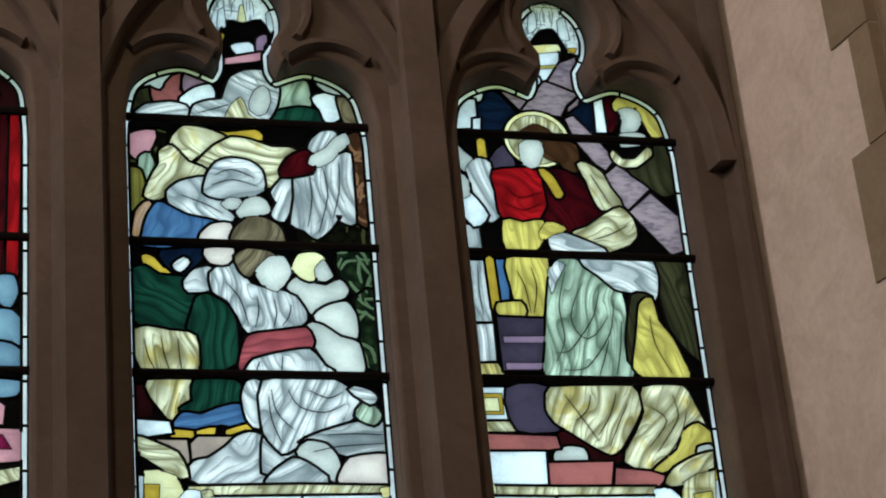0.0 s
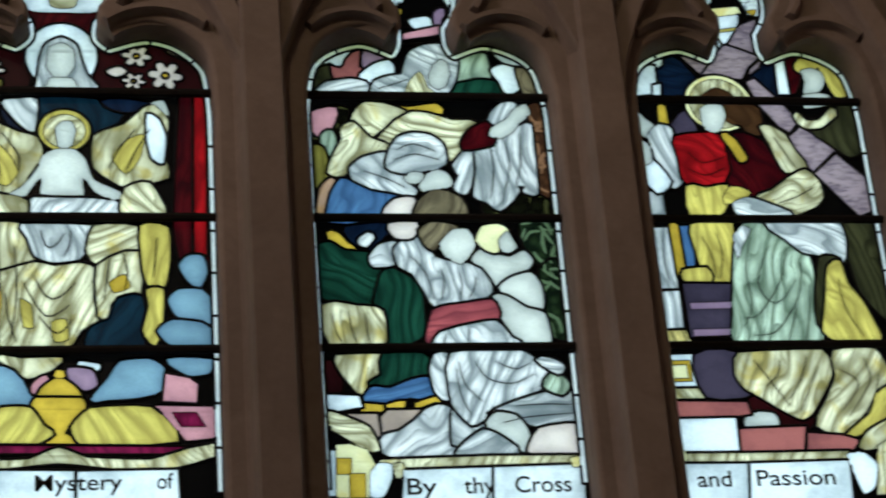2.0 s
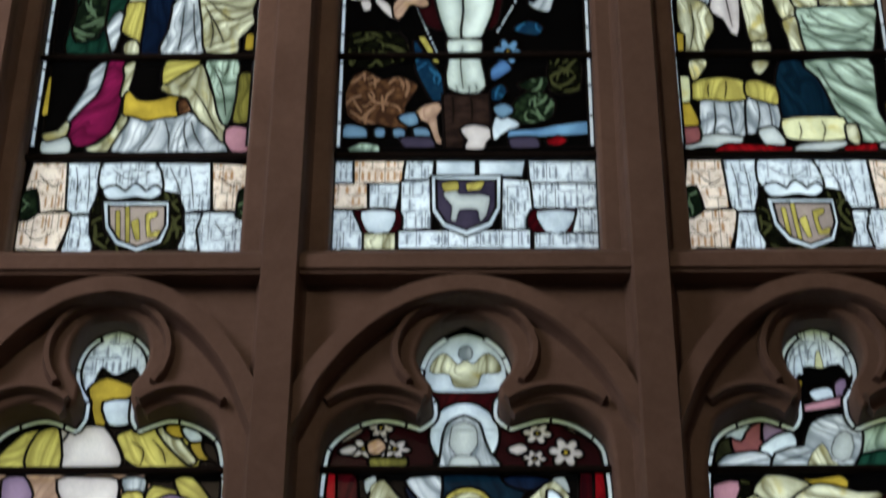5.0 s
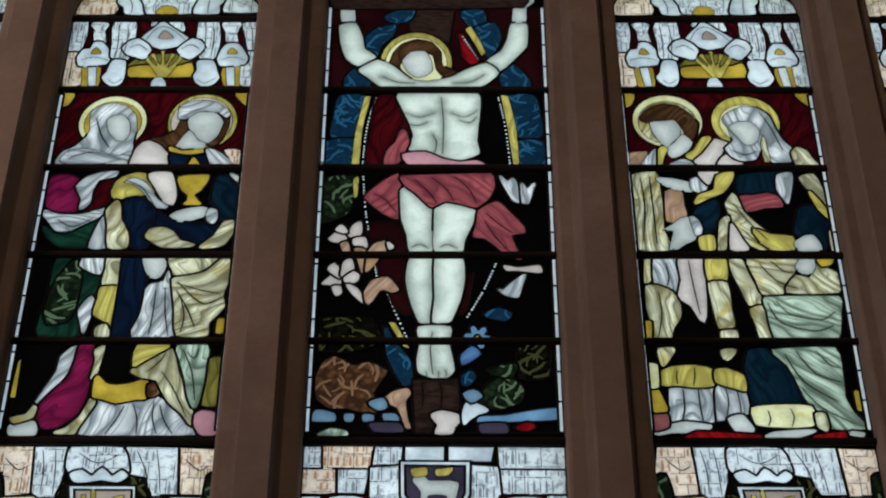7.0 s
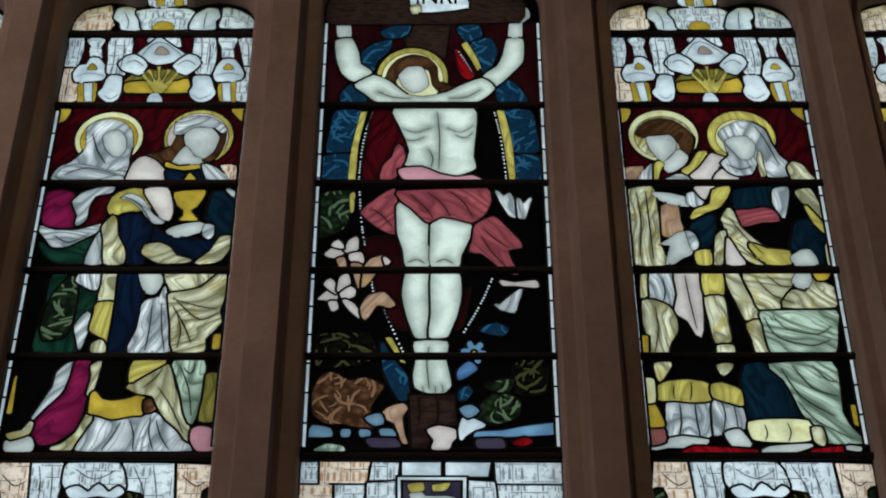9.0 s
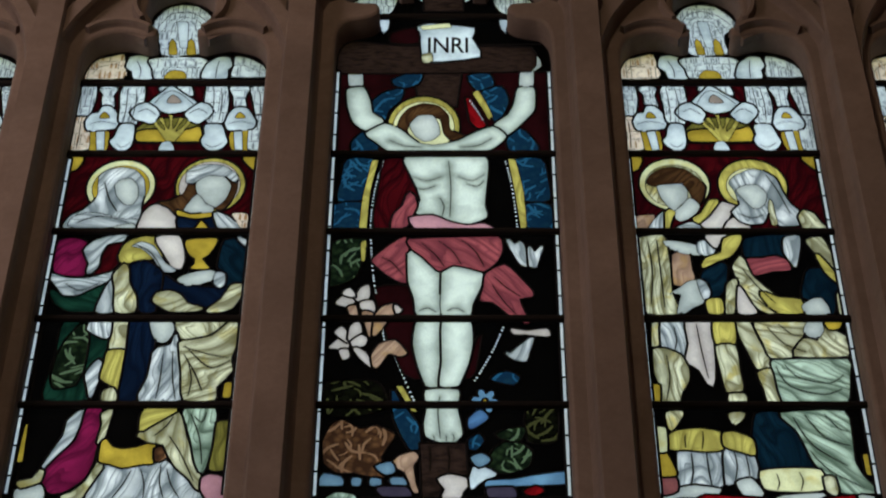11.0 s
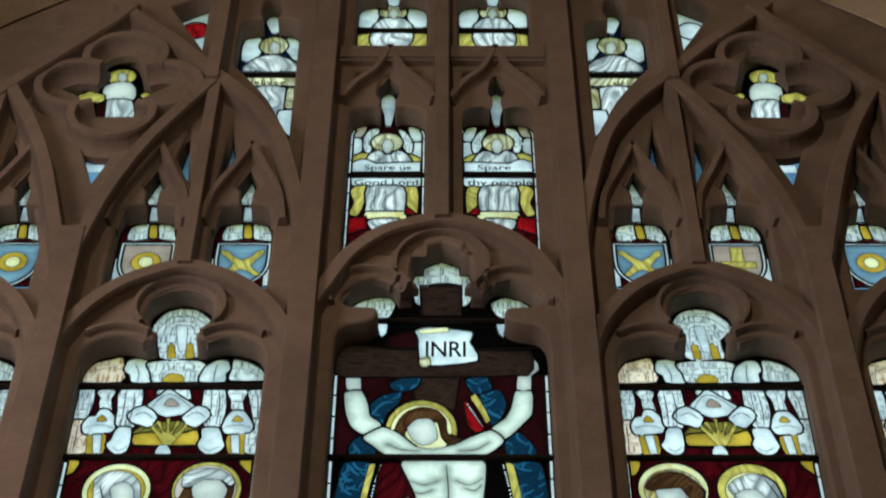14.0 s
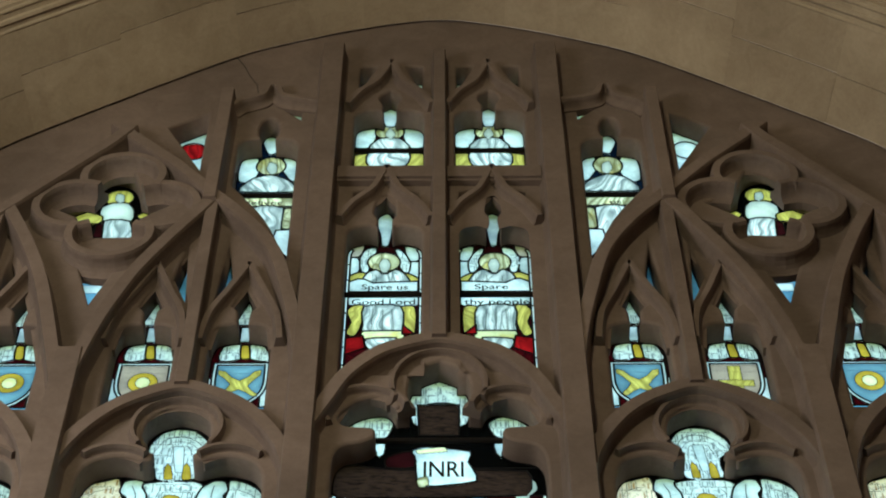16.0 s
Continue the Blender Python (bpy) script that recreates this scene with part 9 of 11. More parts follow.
cut(UP_3, "foot", "fair", [(0.7, 46.3), (3.3, 48.0), (11.4, 48.8), (14.6, 48.4), (9.7, 46.3)])
cut(UP_3, "foot", "fair", [(22.0, 47.3), (23.7, 48.3), (26.8, 47.7), (26.1, 46.4)])
cut(UP_3, "floor", "red", [(-19.6, 46.2), (-16.3, 48.1), (-7.6, 47.6), (-0.1, 46.9), (-0.3, 45.6), (-19.7, 45.5)])
cut(UP_3, "floor", "tile", [(-27.7, 53.5), (-23.7, 54.0), (-23.6, 49.7), (-27.7, 48.6)])
cut(UP_3, "floor", "red", [(13.8, 46.9), (21.8, 48.1), (21.5, 45.8), (13.7, 45.8)])
cut(UP_3, "tassel", "gold", [(-28.5, 61.1), (-25.4, 62.2), (-23.4, 56.1), (-23.6, 54.8), (-27.7, 54.8)])
cut(UP_3, "fringe", "halo", [(-28.0, 70.8), (-25.0, 70.8), (-25.2, 63.0), (-28.5, 63.0)])
cut(UP_3, "tassel", "gold", [(-27.3, 86.0), (-25.5, 86.0), (-25.9, 80.1), (-27.7, 80.1)])
cut(UP_3, "tassel", "gold", [(25.9, 61.7), (27.0, 61.7), (27.4, 55.0), (26.0, 55.4)])
line(UP_3, 5, [(-24.8, 141.4), (-24.3, 129.9), (-25.5, 116.5)])
line(UP_3, 5, [(-22.2, 142.4), (-22.0, 129.9), (-21.8, 115.4)])
line(UP_3, 4, [(-19.9, 107.8), (-19.5, 102.5), (-20.4, 98.9)])
line(UP_3, 4, [(-13.6, 108.9), (-13.0, 99.3), (-12.0, 88.9)])
line(UP_3, 4, [(-22.7, 97.2), (-22.4, 88.9), (-23.9, 80.7)])
line(UP_3, 5, [(6.7, 93.1), (9.7, 85.9), (18.5, 82.9), (23.6, 85.0)])
line(UP_3, 4, [(9.1, 94.0), (12.4, 89.0), (20.5, 87.0), (24.7, 90.1)])
line(UP_3, 4, [(5.9, 107.9), (9.9, 101.5), (15.7, 98.4)])
line(UP_3, 4, [(9.1, 109.0), (12.6, 104.8), (15.7, 104.8)])
line(UP_3, 5, [(9.2, 74.9), (13.3, 65.1), (21.4, 58.4)])
line(UP_3, 5, [(12.3, 75.7), (16.7, 68.0), (23.0, 65.1)])
line(UP_3, 4, [(17.6, 75.9), (20.8, 71.0), (23.2, 70.0)])
line(UP_3, 4, [(12.4, 63.1), (16.7, 56.5), (24.8, 50.9)])
line(UP_3, 5, [(-18.8, 62.6), (-18.8, 56.3), (-19.8, 51.6)])
line(UP_3, 5, [(-14.8, 62.6), (-14.7, 56.3), (-14.3, 51.3)])
line(UP_3, 4, [(-7.6, 63.1), (-7.2, 58.3), (-8.2, 53.2)])
line(UP_3, 4, [(-4.7, 62.3), (-4.3, 57.7), (-4.3, 54.5)])
line(UP_3, 4, [(1.1, 131.2), (4.4, 124.4), (9.2, 117.1)])
line(UP_3, 4, [(2.5, 121.1), (6.7, 115.6), (9.6, 113.6)])
line(UP_3, 4, [(-19.8, 68.8), (-20.1, 66.9), (-20.0, 64.2)])
line(UP_3, 4, [(-15.2, 70.0), (-15.3, 66.9), (-15.9, 63.8)])
line(UP_3, 4, [(12.3, 170.0), (15.0, 163.1), (17.5, 153.4)])
line(UP_3, 4, [(2.7, 153.4), (6.3, 151.5), (9.7, 152.9)])
line(UP_3, 4, [(2.7, 55.5), (3.1, 52.6), (2.3, 50.2)])
line(UP_3, 4, [(8.6, 56.1), (9.3, 53.2), (8.3, 49.9)])
UP_2 = []
flat(UP_2, "ground", "shadow", [(-36, 230.9), (34.1, 231.3), (33.3, 47.7), (-34.1, 47.5)])
flat(UP_2, "ground", "maroon", [(-33.2, 217.0), (33.3, 217.4), (33.9, 180.3), (-33.8, 179.9)])
flat(UP_2, "post", "darkwood", [(-9.7, 217.7), (5.7, 217.8), (3.9, 200.9), (-6.8, 200.9)])
cut(UP_2, "arc_blue", "flowerblue", [(-15.8, 213.8), (-10.6, 217.1), (-6.7, 216.6), (-8.2, 211.7), (-12.2, 210.0), (-15.1, 211.3)])
cut(UP_2, "arc_blue", "flowerblue", [(-22.0, 202.9), (-18.8, 207.2), (-12.7, 209.5), (-13.5, 204.0), (-16.9, 199.5), (-18.3, 193.9), (-21.7, 196.5)])
cut(UP_2, "arc_blue", "flowerblue", [(-27.5, 184.5), (-24.7, 188.9), (-21.1, 187.7), (-19.9, 180.7), (-27.3, 180.7)])
cut(UP_2, "arc_blue", "flowerblue", [(7.7, 215.6), (14.2, 216.7), (15.4, 211.2), (10.6, 208.8)])
cut(UP_2, "arc_blue", "flowerblue", [(12.0, 208.0), (18.0, 210.4), (20.0, 203.7), (18.1, 197.0), (15.9, 193.9), (13.7, 200.5)])
cut(UP_2, "arc_blue", "flowerblue", [(19.5, 185.8), (23.4, 190.5), (26.6, 186.6), (28.6, 180.7), (20.3, 180.7)])
cut(UP_2, "lining", "red@-30", [(7.1, 205.0), (8.5, 204.2), (12.9, 192.5), (10.8, 191.0), (8.4, 194.4)])
cut(UP_2, "band", "yellow@-30", [(9.0, 207.4), (10.8, 209.0), (13.5, 202.3), (15.2, 196.2), (13.8, 195.2), (11.6, 201.3)])
pearls(UP_2, [(8.1, 204.2), (12.9, 193.6)])
oval(UP_2, "halo", "yellow", (-6.0, 191.7), (11.2, 14.3))
oval(UP_2, "halo_ring", "halo", (-6.0, 191.6), (9.4, 12.0))
cut(UP_2, "hair", "auburn@40", [(-14.1, 189.8), (-12.8, 196.1), (-10.3, 200.3), (-6.0, 202.5), (-1.6, 201.2), (1.2, 196.9), (1.7, 190.4), (7.2, 186.8), (8.0, 185.0), (2.7, 185.5), (0.5, 188.8), (-0.7, 195.4), (-5.1, 196.9), (-9.4, 195.3), (-11.4, 190.3), (-10.1, 186.7), (-7.3, 184.1), (-11.8, 186.2)])
cut(UP_2, "arm", "skin", [(-29.9, 209.1), (-25.0, 210.2), (-22.7, 203.5), (-21.9, 198.1), (-18.3, 194.2), (-23.7, 190.0), (-27.5, 193.9), (-29.3, 200.7)])
cut(UP_2, "arm", "skin", [(23.3, 209.9), (28.0, 210.0), (28.2, 203.8), (27.7, 199.0), (24.5, 194.2), (19.4, 187.9), (15.5, 192.3), (19.9, 197.1), (21.9, 202.4)])
cut(UP_2, "chest", "skin", [(-23.5, 188.4), (-17.9, 192.9), (-12.9, 190.0), (-7.7, 184.1), (-2.4, 183.1), (4.5, 185.0), (8.7, 188.1), (15.3, 191.5), (19.0, 187.1), (15.9, 182.7), (13.1, 180.7), (-16.1, 180.5), (-20.3, 184.6)])
cut(UP_2, "face", "fair", [(-10.4, 192.7), (-7.7, 196.9), (-3.3, 197.2), (-1.4, 193.0), (-1.0, 188.3), (-3.2, 185.7), (-5.8, 184.9), (-8.6, 187.5)])
cut(UP_2, "hand", "fair", [(-29.5, 211.3), (-25.1, 211.3), (-25.3, 217.6), (-23.3, 221.2), (-23.9, 224.0), (-26.8, 225.7), (-29.5, 226.2), (-31.4, 224.8), (-31.8, 222.0), (-30.1, 218.1)])
cut(UP_2, "hand", "fair", [(23.6, 211.0), (28.0, 211.1), (28.4, 217.9), (30.8, 220.7), (30.5, 224.3), (28.3, 227.7), (26.0, 227.4), (23.4, 224.3), (22.6, 220.7), (24.0, 217.9)])
cut(UP_2, "cloth_back", "crimson@10", [(-17.6, 176.4), (-11.5, 176.5), (-8.3, 167.5), (-7.5, 160.1), (-8.8, 154.8), (-11.1, 146.7), (-19.6, 146.6), (-19.6, 157.6), (-18.5, 167.4)])
cut(UP_2, "arc_blue", "flowerblue", [(-28.9, 176.4), (-20.8, 176.4), (-22.1, 164.9), (-22.5, 159.6), (-30.7, 158.5), (-30.1, 167.4)])
cut(UP_2, "arc_blue", "flowerblue", [(-31.6, 156.8), (-22.7, 157.1), (-23.7, 146.6), (-32.2, 146.6)])
cut(UP_2, "band", "yellow@10", [(-21.4, 176.4), (-19.4, 176.4), (-21.5, 162.5), (-22.1, 146.6), (-24.4, 146.6), (-23.8, 160.0)])
pearls(UP_2, [(-18.0, 175.9), (-19.8, 166.2), (-20.7, 157.6), (-21.1, 147.1)])
cut(UP_2, "arc_blue", "flowerblue", [(21.7, 176.6), (29.4, 176.7), (30.9, 167.7), (31.2, 158.9), (24.0, 158.8), (22.9, 167.7)])
cut(UP_2, "arc_blue", "flowerblue", [(24.2, 156.7), (31.3, 156.7), (31.6, 146.9), (24.9, 146.9)])
cut(UP_2, "band", "yellow@-10", [(19.4, 177.1), (21.7, 176.6), (23.8, 162.7), (24.4, 146.9), (22.5, 146.9), (21.1, 162.7)])
pearls(UP_2, [(18.7, 176.1), (20.3, 165.2), (21.1, 155.4), (21.6, 147.3)])
cut(UP_2, "torso", "skin", [(-11.5, 177.5), (12.6, 177.6), (13.2, 171.3), (12.5, 162.7), (12.1, 156.6), (12.7, 151.6), (7.7, 148.9), (2.8, 149.8), (-2.1, 152.2), (-7.8, 153.1), (-6.5, 158.9), (-7.9, 165.0), (-10.0, 171.2)])
cut(UP_2, "cloth", "rose@30", [(-14.9, 147.1), (-14.2, 152.8), (-11.6, 156.5), (-9.7, 162.3), (-7.8, 156.5), (-9.4, 151.7), (-10.8, 147.6)])
cut(UP_2, "cloth", "pink@-70", [(-9.7, 151.2), (-3.0, 152.2), (2.0, 149.4), (6.9, 148.0), (11.8, 148.7), (14.6, 146.6), (-7.2, 146.5)])
cut(UP_2, "back_left", "maroon", [(-19.0, 122.3), (-9.7, 122.8), (-8.0, 111.8), (-7.5, 101.1), (-6.1, 88.2), (-10.1, 90.2), (-14.3, 101.1), (-16.8, 111.8)])
cut(UP_2, "back_left", "maroon", [(10.5, 104.4), (8.7, 90.7), (6.4, 88.2), (8.6, 99.0)])
cut(UP_2, "side_panel", "leaf", [(-32.4, 140.5), (-22.4, 142.2), (-23.3, 134.1), (-24.8, 127.2), (-31.4, 123.4), (-32.6, 129.5)])
cut(UP_2, "band", "yellow", [(-23.7, 141.0), (-21.9, 142.2), (-22.2, 134.1), (-23.3, 132.9)])
pearls(UP_2, [(-20.8, 142.2), (-20.0, 130.7), (-18.9, 121.0)])
pearls(UP_2, [(-16.6, 106.4), (-15.7, 101.0), (-14.6, 97.3)])
pearls(UP_2, [(-12.8, 95.8), (-10.4, 88.6), (-7.5, 80.4)])
pearls(UP_2, [(16.8, 107.6), (13.2, 97.4), (8.8, 87.8)])
cut(UP_2, "cloth", "rose@30", [(-20.2, 133.8), (-15.8, 139.2), (-10.9, 143.2), (-10.0, 138.7), (-10.7, 131.8), (-10.2, 124.6), (-14.8, 127.1), (-18.0, 130.4)])
cut(UP_2, "leg", "skin", [(-10.0, 136.4), (-7.4, 138.1), (-5.1, 135.3), (-2.0, 129.6), (-0.4, 128.5), (-0.6, 111.8), (-6.9, 111.8), (-7.9, 118.4), (-9.6, 125.1)])
cut(UP_2, "leg", "skin", [(-0.2, 128.5), (2.8, 131.0), (7.6, 130.1), (11.5, 127.9), (10.5, 122.9), (8.2, 116.3), (7.4, 111.9), (0.0, 111.9)])
cut(UP_2, "cloth", "rose@-55", [(-10.1, 142.2), (16.0, 143.3), (16.9, 137.7), (15.1, 132.9), (11.5, 129.4), (7.6, 130.8), (2.8, 131.9), (-0.9, 129.4), (-2.8, 131.4), (-5.7, 135.3), (-8.7, 138.3)])
cut(UP_2, "cloth", "rose@-35", [(12.3, 128.3), (17.5, 131.8), (21.1, 127.5), (24.8, 121.9), (25.2, 119.4), (21.4, 118.3), (22.7, 113.0), (24.0, 108.9), (20.1, 110.6), (16.3, 115.0), (13.9, 117.2), (10.6, 117.8), (11.6, 122.9)])
cut(UP_2, "shin", "skin", [(-6.9, 110.1), (-0.6, 110.1), (-0.2, 101.1), (-0.5, 92.7), (-0.9, 85.7), (-4.3, 85.7), (-6.5, 92.7), (-8.0, 101.1)])
cut(UP_2, "shin", "skin", [(0.0, 110.1), (7.4, 110.2), (8.1, 101.2), (6.9, 93.8), (4.6, 86.6), (4.0, 85.8), (-0.6, 85.7), (-0.0, 94.8)])
cut(UP_2, "foot", "skin", [(-4.5, 84.1), (4.3, 84.1), (3.8, 78.5), (4.6, 73.5), (5.2, 68.6), (3.1, 66.0), (-0.8, 66.2), (-4.2, 68.0), (-4.7, 72.5), (-4.0, 78.4)])
cut(UP_2, "lily", "lily@60", [(-29.9, 117.0), (-27.3, 119.8), (-24.5, 118.3), (-26.0, 115.4), (-28.9, 115.9)])
cut(UP_2, "lily", "lily@30", [(-24.4, 118.3), (-23.2, 122.3), (-20.9, 123.7), (-20.6, 119.4), (-22.3, 117.0)])
cut(UP_2, "lily", "lily@-40", [(-28.1, 120.3), (-26.3, 122.5), (-24.6, 119.2)])
cut(UP_2, "lily", "lily@-70", [(-22.9, 117.0), (-19.6, 117.5), (-18.9, 113.9), (-20.6, 113.1), (-22.8, 114.8)])
cut(UP_2, "lily", "peach@0", [(-26.5, 115.0), (-24.4, 115.7), (-23.7, 111.7), (-24.9, 110.2)])
cut(UP_2, "lily", "peach@5", [(-22.5, 113.3), (-19.5, 112.8), (-19.2, 104.0), (-20.2, 104.0)])
cut(UP_2, "lily", "peach@35", [(-19.2, 104.0), (-18.7, 111.8), (-16.9, 115.0), (-13.4, 116.4), (-12.7, 114.4), (-15.0, 110.5), (-17.3, 106.2)])
cut(UP_2, "lily", "lily", [(-13.4, 115.9), (-11.5, 114.0), (-12.7, 112.7)])
cut(UP_2, "lily", "lily@60", [(-31.2, 99.7), (-28.2, 103.3), (-25.7, 102.1), (-26.4, 99.1), (-29.6, 99.5)])
cut(UP_2, "lily", "lily@-40", [(-29.7, 105.2), (-27.9, 107.6), (-25.8, 104.2), (-26.2, 101.8)])
cut(UP_2, "lily", "lily@20", [(-25.9, 102.9), (-25.4, 107.8), (-23.3, 109.4), (-22.4, 105.7), (-24.2, 102.5)])
cut(UP_2, "lily", "lily@0", [(-28.2, 98.7), (-26.0, 98.9), (-25.5, 96.4), (-27.1, 95.3)])
cut(UP_2, "lily", "lily@60", [(-25.1, 101.9), (-22.5, 104.4), (-20.9, 103.1), (-21.3, 100.8), (-24.1, 99.7)])
cut(UP_2, "lily", "lily@-30", [(-24.4, 99.7), (-21.1, 97.9), (-18.3, 92.2), (-19.8, 92.9), (-22.2, 95.5)])
cut(UP_2, "lily", "peach@35", [(-19.3, 96.6), (-17.3, 101.0), (-13.0, 102.3), (-9.9, 97.7), (-11.6, 96.6), (-14.9, 97.7), (-18.1, 92.0)])
cut(UP_2, "lily", "white@-30", [(18.3, 142.6), (20.7, 140.1), (22.3, 141.5), (23.4, 138.9), (24.1, 131.3), (22.1, 132.2), (19.8, 137.5)])
cut(UP_2, "lily", "white@15", [(24.7, 139.6), (26.3, 137.1), (28.6, 139.6), (27.7, 135.5), (26.5, 130.9), (24.7, 131.3), (24.5, 135.4)])
cut(UP_2, "lily", "lily@80", [(18.9, 106.8), (23.1, 105.9), (28.8, 106.8), (29.5, 104.2), (27.0, 104.2), (23.1, 104.8), (19.8, 104.8)])
cut(UP_2, "lily", "white@35", [(18.8, 97.8), (22.3, 101.6), (25.0, 103.6), (23.6, 98.1), (22.6, 94.7), (19.1, 95.7), (17.2, 97.8)])
cut(UP_2, "leaf", "darkleaf", [(-31.4, 86.4), (-17.7, 86.9), (-14.9, 78.4), (-23.4, 75.2), (-30.8, 75.9)])
cut(UP_2, "leaf", "flowerblue", [(-13.5, 84.3), (-11.5, 80.4), (-9.1, 76.4), (-6.4, 71.5), (-5.8, 64.1), (-8.2, 63.5), (-10.5, 68.1), (-12.7, 74.4)])
cut(UP_2, "band", "yellow@-35", [(-12.5, 85.7), (-10.6, 85.7), (-6.7, 76.6), (-8.4, 77.2)])
cut(UP_2, "leaf", "brown", [(-31.2, 66.1), (-29.2, 72.0), (-26.3, 73.4), (-21.7, 70.4), (-17.3, 71.4), (-12.6, 68.5), (-14.0, 65.4), (-16.1, 60.8), (-15.2, 54.1), (-22.7, 55.8), (-27.1, 55.8), (-30.6, 58.8)])
cut(UP_2, "leaf", "flowerblue", [(13.1, 88.3), (17.4, 90.9), (20.8, 88.7), (19.0, 86.2)])
flower(UP_2, "bloom", "sky", (11.4, 80.3), (3.9, 4.6))
cut(UP_2, "bloom", "blue", [(7.1, 74.1), (10.0, 77.1), (12.2, 74.5), (9.6, 71.9), (7.2, 70.6)])
cut(UP_2, "bloom", "flowerblue", [(7.1, 66.6), (9.6, 68.6), (10.8, 66.3), (8.8, 63.4), (7.2, 63.7)])
cut(UP_2, "leaf", "leaf", [(11.6, 58.6), (14.0, 63.8), (18.5, 66.7), (23.2, 62.8), (22.3, 57.9), (17.6, 55.8), (12.3, 55.7)])
cut(UP_2, "leaf", "darkleaf", [(22.5, 76.6), (30.2, 78.6), (29.8, 66.4), (22.8, 66.3)])
cut(UP_2, "leaf", "leaf", [(14.1, 68.6), (21.6, 71.0), (20.0, 66.3)])
flat(UP_2, "post", "darkwood", [(-5.7, 65.4), (6.0, 65.5), (6.5, 55.1), (0.3, 54.4), (-1.0, 47.5), (-4.9, 47.4)])
cut(UP_2, "shell", "peach@20", [(-13.1, 58.3), (-11.1, 61.2), (-7.3, 62.5), (-6.2, 60.8), (-7.6, 57.9), (-7.0, 52.3), (-6.1, 49.1), (-7.4, 49.3), (-9.5, 55.8)])
cut(UP_2, "shell", "lily@0", [(-1.0, 53.6), (2.2, 54.9), (6.0, 53.8), (6.9, 51.8), (5.3, 49.5), (4.5, 47.3), (0.2, 47.3), (0.8, 50.2)])
cut(UP_2, "shell", "pale", [(7.2, 53.8), (8.7, 58.2), (14.2, 55.2), (11.1, 53.5), (8.9, 51.6), (7.6, 50.1)])
cut(UP_2, "stream", "sky", [(11.1, 51.2), (11.7, 52.9), (18.3, 53.3), (23.4, 54.5), (31.7, 55.8), (31.8, 52.2), (24.8, 51.7), (18.2, 51.3), (13.9, 50.9)])
cut(UP_2, "rock", "cloud", [(-31.9, 52.0), (-30.7, 55.2), (-26.1, 54.1), (-25.6, 51.5), (-31.3, 51.4)])
cut(UP_2, "rock", "cloud", [(-23.2, 53.7), (-21.0, 53.7), (-21.2, 51.5), (-23.1, 51.5)])
cut(UP_2, "rock", "cloud", [(-18.4, 53.7), (-15.9, 53.4), (-15.9, 51.5), (-18.3, 51.5)])
cut(UP_2, "rock", "cloud", [(-13.3, 53.8), (-10.1, 53.8), (-9.1, 51.5), (-12.6, 51.5)])
cut(UP_2, "rock", "cloud", [(-17.2, 57.7), (-13.3, 59.1), (-12.3, 56.0), (-14.6, 55.1)])
cut(UP_2, "rock", "cloud", [(7.5, 60.7), (10.3, 62.0), (12.5, 59.9), (9.5, 57.6)])
cut(UP_2, "rock", "dusk", [(-16.7, 50.7), (-9.4, 50.8), (-7.9, 48.0), (-15.2, 48.0)])
cut(UP_2, "rock", "dusk", [(11.7, 50.5), (18.2, 50.7), (18.9, 47.7), (12.1, 47.7)])
cut(UP_2, "grass", "mint", [(-29.9, 47.2), (-26.8, 49.0), (-22.9, 48.3), (-22.1, 46.8), (-29.9, 46.8)])
cut(UP_2, "bloom", "red", [(21.0, 49.4), (24.1, 51.1), (26.1, 49.6), (23.3, 48.3)])
line(UP_2, 3, [(1.6, 176.3), (2.3, 165.1), (2.0, 151.7)])
line(UP_2, 3, [(-8.9, 165.0), (-5.6, 163.8), (-2.2, 165.5)])
line(UP_2, 3, [(7.0, 166.3), (10.0, 165.1), (12.0, 167.6)])
line(UP_2, 2, [(-9.0, 169.5), (-4.8, 167.5), (-0.6, 169.5)])
line(UP_2, 2, [(4.5, 169.5), (8.6, 167.6), (12.4, 170.6)])
line(UP_2, 3, [(-1.0, 160.2), (0.3, 156.5), (-0.3, 152.4)])
line(UP_2, 4, [(-6.1, 141.1), (-2.0, 136.0), (0.4, 131.4)])
line(UP_2, 4, [(-1.3, 142.0), (2.8, 137.6), (5.2, 132.4)])
line(UP_2, 4, [(5.3, 142.3), (9.3, 137.7), (11.7, 131.5)])
line(UP_2, 4, [(14.5, 127.4), (18.0, 123.0), (21.9, 119.6)])
line(UP_2, 4, [(14.0, 124.1), (16.6, 118.5), (20.9, 112.0)])
line(UP_2, 4, [(-17.4, 135.2), (-14.4, 133.0), (-11.1, 127.8)])
line(UP_2, 3, [(-0.6, 82.5), (-1.2, 76.5), (-0.5, 67.6)])
line(UP_2, 2, [(-2.3, 68.6), (-2.1, 67.0), (-2.3, 66.2)])
line(UP_2, 2, [(1.0, 68.6), (1.1, 67.0), (1.0, 66.2)])
line(UP_2, 2, [(2.8, 69.0), (3.1, 67.6), (2.9, 66.6)])
line(UP_2, 3, [(-0.5, 122.9), (-0.8, 116.2), (-0.4, 112.3)])
line(UP_2, 3, [(-6.6, 114.0), (-4.2, 115.1), (-1.9, 113.6)])
line(UP_2, 3, [(1.3, 114.0), (3.6, 115.1), (6.0, 113.6)])
line(UP_2, 5, [(-3.4, 64.7), (-3.0, 60.8), (-3.2, 56.1)])
line(UP_2, 5, [(1.4, 64.7), (1.9, 60.8), (1.6, 56.1)])
